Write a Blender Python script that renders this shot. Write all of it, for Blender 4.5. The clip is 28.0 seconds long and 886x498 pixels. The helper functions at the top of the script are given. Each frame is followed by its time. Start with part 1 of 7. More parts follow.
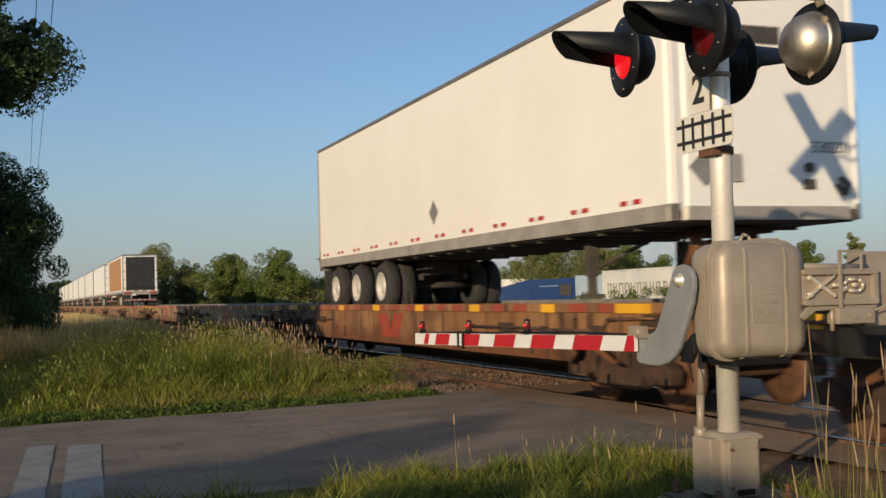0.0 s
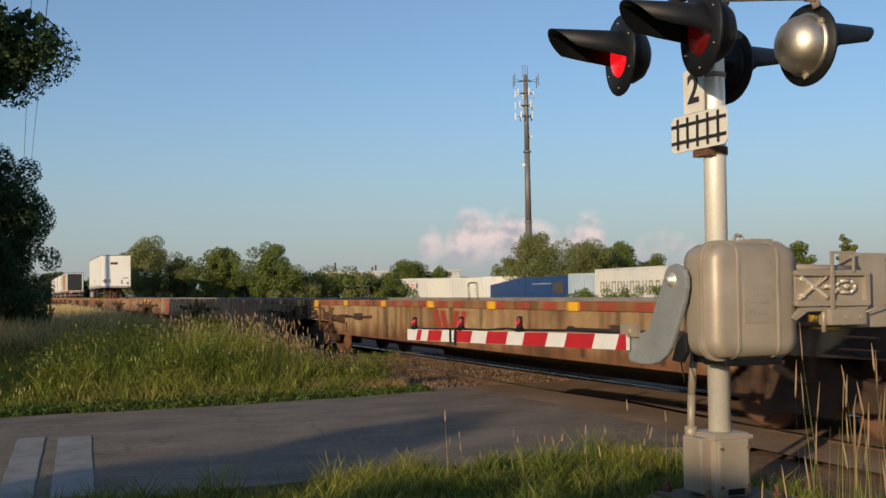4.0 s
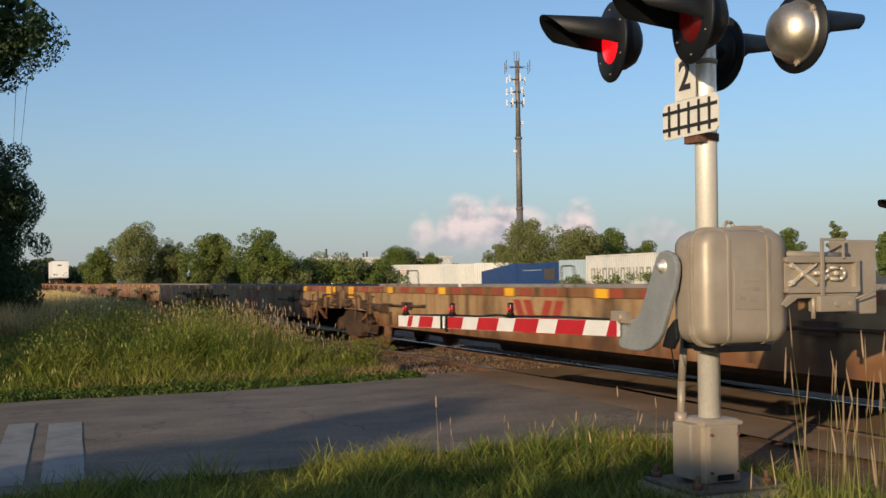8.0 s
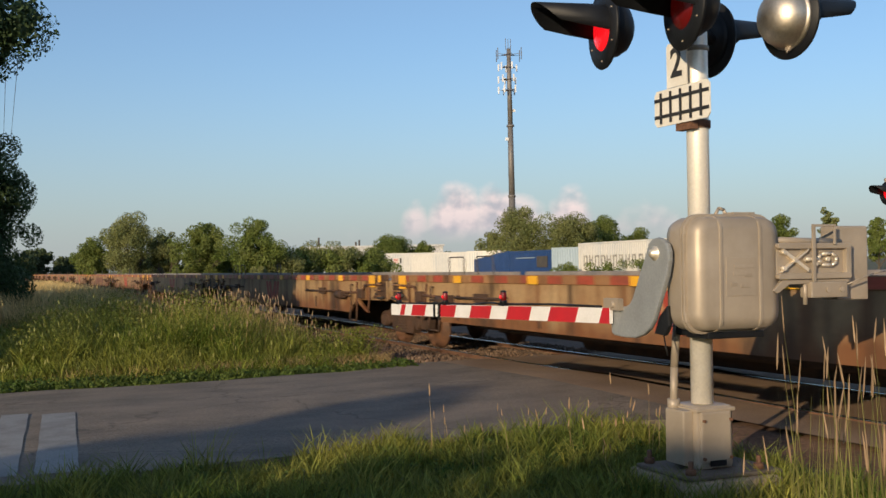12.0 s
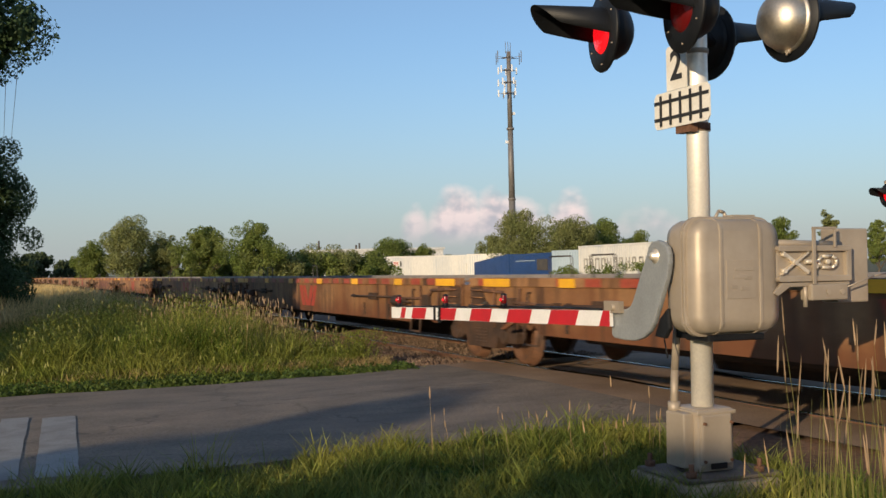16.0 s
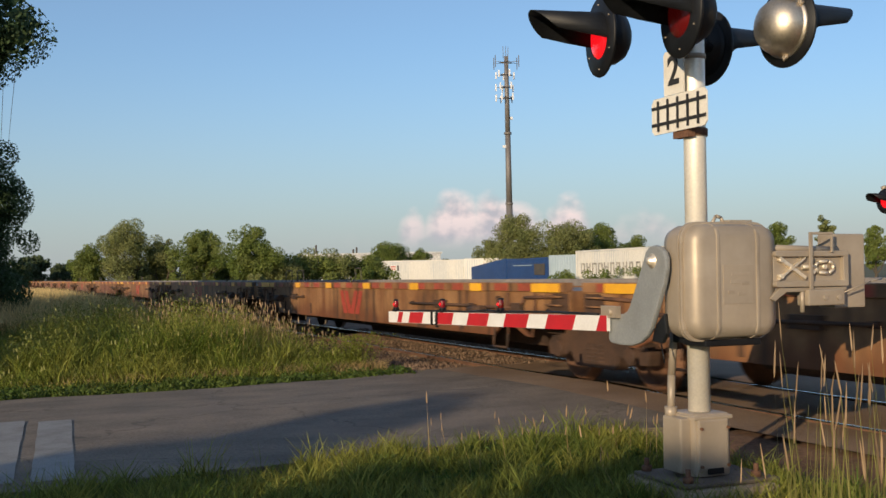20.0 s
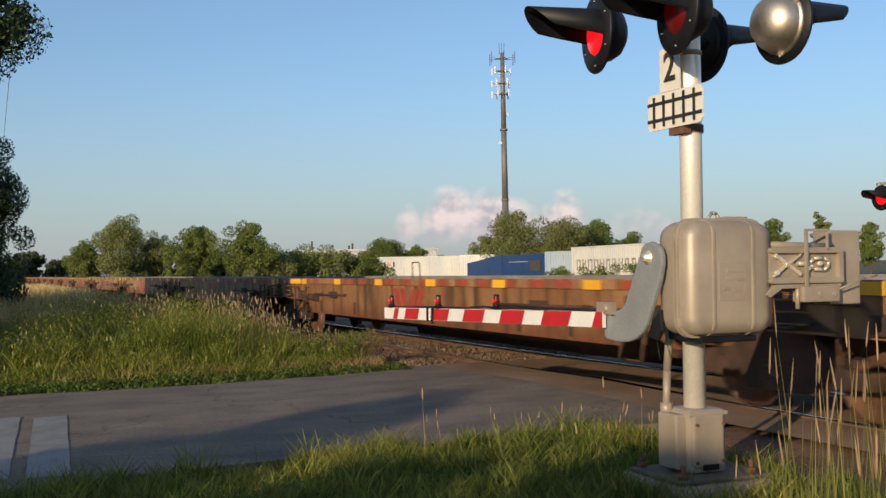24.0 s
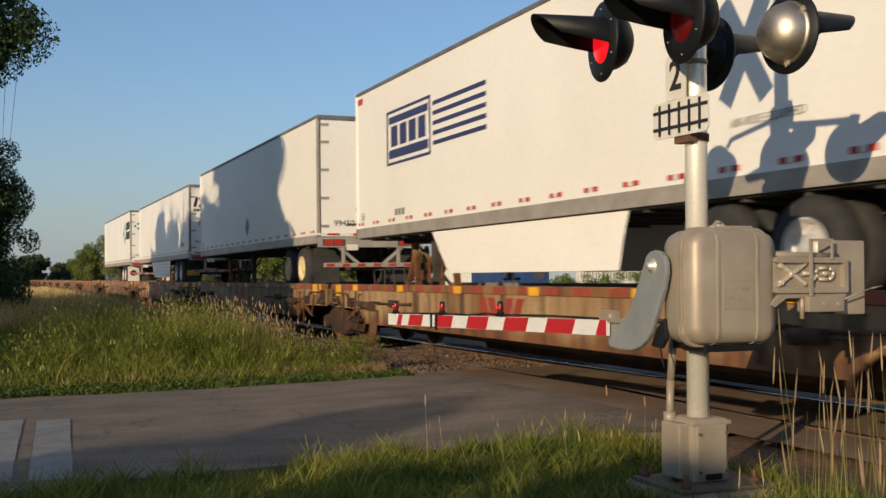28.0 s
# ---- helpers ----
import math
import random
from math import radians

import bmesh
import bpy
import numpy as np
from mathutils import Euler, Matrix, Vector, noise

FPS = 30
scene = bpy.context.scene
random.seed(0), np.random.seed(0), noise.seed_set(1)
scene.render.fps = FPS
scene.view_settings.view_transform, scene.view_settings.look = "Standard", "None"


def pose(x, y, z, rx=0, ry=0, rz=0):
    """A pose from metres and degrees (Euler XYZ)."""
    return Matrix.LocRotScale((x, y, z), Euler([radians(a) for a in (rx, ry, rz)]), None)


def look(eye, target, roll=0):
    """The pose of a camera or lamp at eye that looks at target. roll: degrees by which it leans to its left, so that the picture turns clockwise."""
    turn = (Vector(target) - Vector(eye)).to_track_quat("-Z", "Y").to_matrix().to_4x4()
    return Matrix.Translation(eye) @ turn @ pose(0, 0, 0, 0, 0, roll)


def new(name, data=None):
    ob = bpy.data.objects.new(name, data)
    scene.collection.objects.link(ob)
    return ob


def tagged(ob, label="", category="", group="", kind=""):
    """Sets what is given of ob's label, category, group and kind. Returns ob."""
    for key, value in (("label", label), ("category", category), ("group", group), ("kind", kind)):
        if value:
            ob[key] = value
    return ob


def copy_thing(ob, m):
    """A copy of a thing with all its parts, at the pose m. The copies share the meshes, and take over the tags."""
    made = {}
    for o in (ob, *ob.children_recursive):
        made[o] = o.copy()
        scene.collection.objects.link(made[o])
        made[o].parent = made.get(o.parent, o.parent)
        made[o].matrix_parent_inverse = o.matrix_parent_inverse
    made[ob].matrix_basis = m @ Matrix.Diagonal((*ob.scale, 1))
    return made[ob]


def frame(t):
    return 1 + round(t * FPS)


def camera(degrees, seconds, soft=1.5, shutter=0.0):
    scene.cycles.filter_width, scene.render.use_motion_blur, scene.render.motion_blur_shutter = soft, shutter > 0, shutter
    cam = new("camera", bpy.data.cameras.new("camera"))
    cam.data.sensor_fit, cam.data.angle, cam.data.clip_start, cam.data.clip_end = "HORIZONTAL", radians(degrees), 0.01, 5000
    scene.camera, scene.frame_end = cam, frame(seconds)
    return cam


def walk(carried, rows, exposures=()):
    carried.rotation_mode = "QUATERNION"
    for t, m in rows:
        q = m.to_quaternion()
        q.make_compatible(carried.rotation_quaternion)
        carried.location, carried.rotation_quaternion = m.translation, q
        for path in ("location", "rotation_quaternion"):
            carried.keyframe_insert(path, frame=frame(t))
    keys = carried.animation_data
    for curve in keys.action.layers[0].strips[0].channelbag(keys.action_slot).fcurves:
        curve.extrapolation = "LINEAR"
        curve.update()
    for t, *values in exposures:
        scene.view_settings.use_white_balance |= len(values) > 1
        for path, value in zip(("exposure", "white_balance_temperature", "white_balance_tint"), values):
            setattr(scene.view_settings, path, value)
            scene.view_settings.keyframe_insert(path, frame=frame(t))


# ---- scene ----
cam = camera(44.5, 28.0, shutter=0.14)
EYE = (0.0, 0.0, 1.51)
# seconds, yaw, pitch, roll of the hand-held camera; it stands in one place
TURNS = [
    (0.0, -21.04, 2.40, 1.68), (0.5, -21.54, 2.33, 1.31), (1.0, -21.24, 2.21, 0.62), (1.5, -21.44, 2.12, 0.26),
    (2.0, -21.22, 2.43, 0.25), (2.5, -21.26, 2.79, 0.52), (3.0, -21.61, 2.78, 0.65), (3.5, -21.71, 2.81, 0.77),
    (4.0, -21.42, 2.20, 0.97), (4.5, -21.31, 1.73, 1.33), (6.5, -21.41, 1.78, 0.94), (7.0, -21.37, 1.66, 1.01),
    (7.5, -21.43, 1.44, 1.13), (8.0, -21.89, 1.47, 0.90), (8.5, -22.50, 1.16, 0.87), (9.0, -22.81, 1.13, 0.86),
    (9.5, -22.42, 0.78, 0.98), (10.0, -22.13, 0.81, 0.91), (10.5, -22.12, 0.75, 0.98), (11.0, -22.15, 0.91, 1.15),
    (11.5, -22.15, 0.82, 1.19), (12.0, -22.28, 0.84, 1.24), (12.5, -22.21, 0.87, 1.02), (14.5, -22.25, 0.52, 1.49),
    (15.0, -22.24, 0.45, 1.44), (15.5, -22.35, 0.68, 1.34), (16.0, -22.27, 1.00, 1.32), (16.5, -22.15, 1.30, 1.31),
    (17.0, -22.04, 1.42, 1.37), (17.5, -22.21, 1.14, 1.60), (18.0, -22.34, 0.59, 1.58), (18.5, -22.34, 0.53, 1.46),
    (19.0, -22.31, 1.21, 1.14), (19.5, -22.31, 1.45, 0.95), (20.0, -22.42, 1.23, 1.18), (20.5, -22.34, 0.86, 1.33),
    (21.0, -22.65, 0.63, 1.40), (21.5, -22.64, 0.68, 1.39), (23.5, -22.57, 0.97, 1.17), (24.0, -22.64, 1.03, 1.13),
    (24.5, -22.42, 1.39, 0.91), (25.0, -22.22, 1.63, 0.55), (25.5, -22.30, 1.50, 0.71), (26.0, -22.33, 1.60, 0.60),
    (26.5, -22.40, 1.48, 0.81), (27.0, -22.47, 1.35, 0.89), (27.5, -22.46, 1.31, 0.70), (28.0, -22.42, 1.38, 0.61),
]
walk(cam, [(t, pose(*EYE, 90 + p, r, y)) for t, y, p, r in TURNS],
     [(0.0, -0.04), (1.0, -0.02), (2.0, 0.05), (3.0, 0.02), (4.0, -0.02), (6.0, 0.05), (9.0, 0.14), (12.0, 0.18), (24.8, 0.16), (26.0, 0.03), (28.0, -0.04)])

# ---- world, sun ----
SUN_FROM = Vector((-2.29, -1.85, 0.66)).normalized()
SUN_ELEV = math.asin(SUN_FROM.z)
SUN_TURN = math.atan2(SUN_FROM.x, SUN_FROM.y)

world = bpy.data.worlds.new("sky")
scene.world = world
world.use_nodes = True


# heads of the cloud bank: bearing and half width in radians, height above the bank
HEADS = ((0.364, 0.016, 0.028), (0.404, 0.034, 0.044), (0.447, 0.05, 0.040), (0.506, 0.028, 0.035), (0.55, 0.05, 0.014), (0.583, 0.04, 0.014))


def build_sky():
    nt = world.node_tree
    nt.nodes.clear()
    n, l = nt.nodes.new, nt.links.new
    out = n("ShaderNodeOutputWorld")
    bg = n("ShaderNodeBackground")
    bg.inputs["Strength"].default_value = 0.15
    sky = n("ShaderNodeTexSky")
    sky.sky_type, sky.sun_disc = "NISHITA", False
    sky.sun_elevation, sky.sun_rotation = SUN_ELEV, SUN_TURN
    sky.air_density, sky.dust_density, sky.ozone_density = 1.0, 0.4, 4.2
    geo = n("ShaderNodeTexCoord")
    sep = n("ShaderNodeSeparateXYZ")
    l(geo.outputs["Generated"], sep.inputs[0])

    def calc(op, a, b=None, clamp=False):
        m = n("ShaderNodeMath")
        m.operation, m.use_clamp = op, clamp
        for i, v in enumerate((a, b)):
            if v is None:
                continue
            if isinstance(v, (int, float)):
                m.inputs[i].default_value = v
            else:
                l(v, m.inputs[i])
        return m.outputs[0]

    azim = calc("ARCTAN2", sep.outputs[0], sep.outputs[1])
    elev = sep.outputs[2]
    comb = n("ShaderNodeCombineXYZ")
    l(calc("MULTIPLY", azim, 1.0), comb.inputs[0])
    l(calc("MULTIPLY", elev, 1.15), comb.inputs[1])
    puff = n("ShaderNodeTexNoise")
    puff.inputs["Scale"].default_value, puff.inputs["Detail"].default_value = 34.0, 6.0
    puff.inputs["Roughness"].default_value = 0.45
    l(comb.outputs[0], puff.inputs["Vector"])
    broad = n("ShaderNodeTexNoise")
    broad.inputs["Scale"].default_value, broad.inputs["Detail"].default_value = 9.0, 1.0
    l(comb.outputs[0], broad.inputs["Vector"])
    # a bank of cumulus low over the horizon, with one taller head in it
    head = None
    for at, half, tall in HEADS:
        off = calc("DIVIDE", calc("SUBTRACT", azim, at), half)
        bump = calc("MULTIPLY", calc("SUBTRACT", 1.0, calc("MULTIPLY", off, off), True), tall)
        head = bump if head is None else calc("MAXIMUM", head, bump)
    top = calc("ADD", head, 0.032)
    top = calc("ADD", top, calc("MULTIPLY", calc("SUBTRACT", broad.outputs[0], 0.5), 0.02))
    rise = calc("MULTIPLY", calc("SUBTRACT", top, elev), 42.0)
    lump = calc("MULTIPLY", calc("SUBTRACT", puff.outputs[0], 0.44), 1.9)
    body = calc("MULTIPLY", calc("ADD", rise, lump), 1.15, True)
    body = calc("MULTIPLY", body, calc("ADD", calc("MULTIPLY", rise, 1.6), 0.9, True))
    # the side of each puff that faces the sun is lighter
    beside = n("ShaderNodeVectorMath")
    beside.operation = "ADD"
    beside.inputs[1].default_value = (-0.006, 0.008, 0)
    l(comb.outputs[0], beside.inputs[0])
    puff_b = n("ShaderNodeTexNoise")
    puff_b.inputs["Scale"].default_value, puff_b.inputs["Detail"].default_value = 34.0, 6.0
    puff_b.inputs["Roughness"].default_value = 0.45
    l(beside.outputs[0], puff_b.inputs["Vector"])
    lit = calc("ADD", calc("MULTIPLY", calc("SUBTRACT", puff.outputs[0], puff_b.outputs[0]), 5.0), 0.62, True)
    lit = calc("MULTIPLY", lit, calc("MULTIPLY", calc("SUBTRACT", elev, 0.012), 24.0, True))
    tint = n("ShaderNodeMix")
    tint.data_type = "RGBA"
    tint.inputs["A"].default_value, tint.inputs["B"].default_value = (3.05, 2.95, 3.2, 1), (5.6, 4.6, 4.4, 1)
    l(lit, tint.inputs["Factor"])
    base = calc("MULTIPLY", calc("SUBTRACT", elev, 0.018), 60.0, True)
    wide = calc("MULTIPLY", calc("SUBTRACT", 0.33, calc("ABSOLUTE", calc("SUBTRACT", azim, 0.52))), 6.0, True)
    dens = calc("MULTIPLY", calc("MULTIPLY", body, base), wide)
    dens = calc("MULTIPLY", dens, calc("ADD", calc("MULTIPLY", head, 22.0), 0.22, True))
    mix = n("ShaderNodeMix")
    mix.data_type = "RGBA"
    l(dens, mix.inputs["Factor"])
    # haze: thin overhead, thick and lilac-grey low down
    low = calc("SUBTRACT", 1.0, calc("MULTIPLY", calc("ABSOLUTE", elev), 4.6), True)
    haze = calc("ADD", calc("MULTIPLY", calc("POWER", low, 1.7), 0.74), 0.22)
    veil = n("ShaderNodeMix")
    veil.data_type = "RGBA"
    l(haze, veil.inputs["Factor"])
    l(sky.outputs[0], veil.inputs["A"])
    veil.inputs["B"].default_value = (2.38, 2.60, 2.72, 1)
    l(veil.outputs["Result"], mix.inputs["A"])
    l(tint.outputs["Result"], mix.inputs["B"])
    l(mix.outputs["Result"], bg.inputs["Color"])
    l(bg.outputs[0], out.inputs["Surface"])


build_sky()
sun = new("sun", bpy.data.lights.new("sun", "SUN"))
sun.data.energy, sun.data.angle, sun.data.color = 4.3, radians(0.55), (1.0, 0.78, 0.51)
sun.matrix_world = look((-60, -48, 20), (-60 - SUN_FROM.x, -48 - SUN_FROM.y, 20 - SUN_FROM.z))

# ---- helpers for meshes and materials ----
class Geo:
    """Collects vertices and faces for one mesh."""

    def __init__(self):
        self.v, self.f, self.smooth = [], [], []

    def add(self, verts, faces, smooth=False):
        o = len(self.v)
        self.v += [tuple(p) for p in verts]
        self.f += [tuple(i + o for i in q) for q in faces]
        self.smooth += [smooth] * len(faces)
        return self

    def box(self, a, b, m=None):
        (x0, y0, z0), (x1, y1, z1) = a, b
        p = [Vector(c) for c in ((x0, y0, z0), (x1, y0, z0), (x1, y1, z0), (x0, y1, z0),
                                 (x0, y0, z1), (x1, y0, z1), (x1, y1, z1), (x0, y1, z1))]
        if m:
            p = [m @ c for c in p]
        return self.add(p, [(3, 2, 1, 0), (4, 5, 6, 7), (0, 1, 5, 4), (1, 2, 6, 5), (2, 3, 7, 6), (3, 0, 4, 7)])

    def rod(self, p, q, r, r2=None, seg=12, caps=True):
        p, q = Vector(p), Vector(q)
        r2 = r if r2 is None else r2
        d = (q - p).normalized()
        u = d.orthogonal().normalized()
        w = d.cross(u)
        ring = [(math.cos(2 * math.pi * i / seg), math.sin(2 * math.pi * i / seg)) for i in range(seg)]
        vs = [p + (u * c + w * s) * r for c, s in ring] + [q + (u * c + w * s) * r2 for c, s in ring]
        self.add(vs, [(i, (i + 1) % seg, seg + (i + 1) % seg, seg + i) for i in range(seg)], True)
        if caps:
            o = len(self.v) - 2 * seg
            self.f += [tuple(o + i for i in reversed(range(seg))), tuple(o + seg + i for i in range(seg))]
            self.smooth += [False, False]
        return self

    def tube(self, pts, r, seg=10):
        for a, b in zip(pts, pts[1:]):
            self.rod(a, b, r, seg=seg)
        return self

    def prism(self, outline, axis, a, b):
        """An outline of (u, v) pushed from a to b along an axis: x: (y, z); y: (x, z); z: (x, y)."""
        def at(u, v, w):
            return {"x": (w, u, v), "y": (u, w, v), "z": (u, v, w)}[axis]
        k = len(outline)
        vs = [at(u, v, a) for u, v in outline] + [at(u, v, b) for u, v in outline]
        fs = [(i, (i + 1) % k, k + (i + 1) % k, k + i) for i in range(k)]
        fs += [tuple(reversed(range(k))), tuple(range(k, 2 * k))]
        return self.add(vs, fs)

    def lathe(self, profile, centre, axis, seg=28):
        """Profile of (radius, distance along the axis), turned round the axis."""
        c, d = Vector(centre), Vector(axis).normalized()
        u = d.orthogonal().normalized()
        w = d.cross(u)
        vs = [c + d * h + (u * math.cos(2 * math.pi * i / seg) + w * math.sin(2 * math.pi * i / seg)) * r
              for r, h in profile for i in range(seg)]
        fs = [(j * seg + i, j * seg + (i + 1) % seg, (j + 1) * seg + (i + 1) % seg, (j + 1) * seg + i)
              for j in range(len(profile) - 1) for i in range(seg)]
        return self.add(vs, fs, True)

    def mesh(self, name, material, bevel=0.0):
        me = bpy.data.meshes.new(name)
        me.from_pydata(self.v, [], self.f)
        me.polygons.foreach_set("use_smooth", self.smooth)
        bm = bmesh.new()
        bm.from_mesh(me)
        bmesh.ops.recalc_face_normals(bm, faces=bm.faces)
        if bevel:
            edges = [e for e in bm.edges if len(e.link_faces) == 2 and e.calc_face_angle(0) > 0.6]
            bmesh.ops.bevel(bm, geom=edges, offset=bevel, segments=2, profile=0.6, affect="EDGES", clamp_overlap=True)
        bm.to_mesh(me)
        bm.free()
        me.materials.append(material)
        return me


def part(name, geo, material, parent=None, label="", bevel=0.0, at=None):
    ob = new(name, geo if isinstance(geo, bpy.types.Mesh) else geo.mesh(name, material, bevel))
    if parent is not None:
        ob.parent = parent
    if at is not None:
        ob.matrix_basis = at
    return tagged(ob, label) if label else ob


def thing(name, label, category, group="", m=None, kind=""):
    ob = new(name)
    ob.empty_display_size = 0.2
    if m is not None:
        ob.matrix_basis = m
    return tagged(ob, label, category, group, kind)


def fast_mesh(name, verts, faces, material, smooth=False):
    """A mesh from numpy arrays; faces all have the same number of corners."""
    me = bpy.data.meshes.new(name)
    k = faces.shape[1]
    me.vertices.add(len(verts))
    me.vertices.foreach_set("co", verts.astype(np.float32).ravel())
    me.loops.add(faces.size)
    me.loops.foreach_set("vertex_index", faces.astype(np.int32).ravel())
    me.polygons.add(len(faces))
    me.polygons.foreach_set("loop_start", np.arange(0, faces.size, k, dtype=np.int32))
    me.polygons.foreach_set("use_smooth", np.full(len(faces), smooth))
    me.update(calc_edges=True)
    me.materials.append(material)
    return me


# ---- materials ----
def material(name, c1, c2, scale=4.0, rough=0.6, metal=0.0, bump=0.2, fine=60.0, grain=0.25,
             stretch=(1, 1, 1), island=0.0, spec=0.5, low=0.35, high=0.65, per_thing=0.0, coat=0.0):
    """Two colours mixed by coarse noise, fine grain on top, relief from both."""
    m = bpy.data.materials.new(name)
    m.use_nodes = True
    nt = m.node_tree
    n, l = nt.nodes.new, nt.links.new
    p = nt.nodes["Principled BSDF"]
    p.inputs["Roughness"].default_value, p.inputs["Metallic"].default_value = rough, metal
    p.inputs["Specular IOR Level"].default_value = spec
    p.inputs["Coat Weight"].default_value = coat
    tc, mp = n("ShaderNodeTexCoord"), n("ShaderNodeMapping")
    mp.inputs["Scale"].default_value = stretch
    l(tc.outputs["Object"], mp.inputs["Vector"])
    info = n("ShaderNodeObjectInfo")
    a, b = n("ShaderNodeTexNoise"), n("ShaderNodeTexNoise")
    a.noise_dimensions = b.noise_dimensions = "4D"
    mul = n("ShaderNodeMath")
    mul.operation = "MULTIPLY"
    mul.inputs[1].default_value = 37.0
    l(info.outputs["Random"], mul.inputs[0])
    for t, s, d in ((a, scale, 5.0), (b, fine, 3.0)):
        t.inputs["Scale"].default_value, t.inputs["Detail"].default_value = s, d
        l(mp.outputs[0], t.inputs["Vector"])
        l(mul.outputs[0], t.inputs["W"])
    ramp = n("ShaderNodeMapRange")
    ramp.inputs["From Min"].default_value, ramp.inputs["From Max"].default_value = low, high
    l(a.outputs[0], ramp.inputs["Value"])
    mix = n("ShaderNodeMix")
    mix.data_type = "RGBA"
    mix.inputs["A"].default_value, mix.inputs["B"].default_value = (*c1, 1), (*c2, 1)
    l(ramp.outputs[0], mix.inputs["Factor"])
    hsv = n("ShaderNodeHueSaturation")
    l(mix.outputs["Result"], hsv.inputs["Color"])
    val = n("ShaderNodeMapRange")
    val.inputs["To Min"].default_value, val.inputs["To Max"].default_value = 1 - grain, 1 + grain
    val.inputs["From Min"].default_value, val.inputs["From Max"].default_value = 0.3, 0.7
    l(b.outputs[0], val.inputs["Value"])
    out = val.outputs[0]
    if island or per_thing:
        r = n("ShaderNodeNewGeometry").outputs["Random Per Island"] if island else info.outputs["Random"]
        k = island or per_thing
        v2 = n("ShaderNodeMapRange")
        v2.inputs["To Min"].default_value, v2.inputs["To Max"].default_value = 1 - k, 1 + k
        l(r, v2.inputs["Value"])
        m2 = n("ShaderNodeMath")
        m2.operation = "MULTIPLY"
        l(out, m2.inputs[0])
        l(v2.outputs[0], m2.inputs[1])
        out = m2.outputs[0]
    l(out, hsv.inputs["Value"])
    l(hsv.outputs[0], p.inputs["Base Color"])
    rr = n("ShaderNodeMapRange")
    rr.inputs["To Min"].default_value, rr.inputs["To Max"].default_value = max(0.03, rough - 0.1), min(1, rough + 0.1)
    l(a.outputs[0], rr.inputs["Value"])
    l(rr.outputs[0], p.inputs["Roughness"])
    if bump:
        bp = n("ShaderNodeBump")
        bp.inputs["Strength"].default_value, bp.inputs["Distance"].default_value = bump, 0.01
        l(b.outputs[0], bp.inputs["Height"])
        l(bp.outputs[0], p.inputs["Normal"])
    return m


def leafy(name, c1, c2, island=0.35, through_light=0.35, scale=0.6):
    """Leaf or blade: rough, a little light passes through it, each one a shade of its own."""
    m = material(name, c1, c2, scale=scale, rough=0.6, bump=0, fine=9.0, grain=0.15, island=island, spec=0.25)
    nt = m.node_tree
    p = nt.nodes["Principled BSDF"]
    tr, add = nt.nodes.new("ShaderNodeBsdfTranslucent"), nt.nodes.new("ShaderNodeMixShader")
    add.inputs[0].default_value = through_light
    src = p.inputs["Base Color"].links[0].from_socket
    nt.links.new(src, tr.inputs["Color"])
    nt.links.new(p.outputs[0], add.inputs[1])
    nt.links.new(tr.outputs[0], add.inputs[2])
    nt.links.new(add.outputs[0], nt.nodes["Material Output"].inputs["Surface"])
    return m


def glowing(name, colour, strength, base=(0.3, 0.01, 0.01)):
    m = material(name, base, base, rough=0.25, bump=0.3, fine=120, grain=0.1)
    p = m.node_tree.nodes["Principled BSDF"]
    p.inputs["Emission Color"].default_value = (*colour, 1)
    p.inputs["Emission Strength"].default_value = strength
    return m


ASPHALT = material("asphalt", (0.115, 0.093, 0.072), (0.205, 0.165, 0.126), scale=1.1, rough=0.85, bump=0.6, fine=48, grain=0.42, stretch=(1, 1.6, 1))


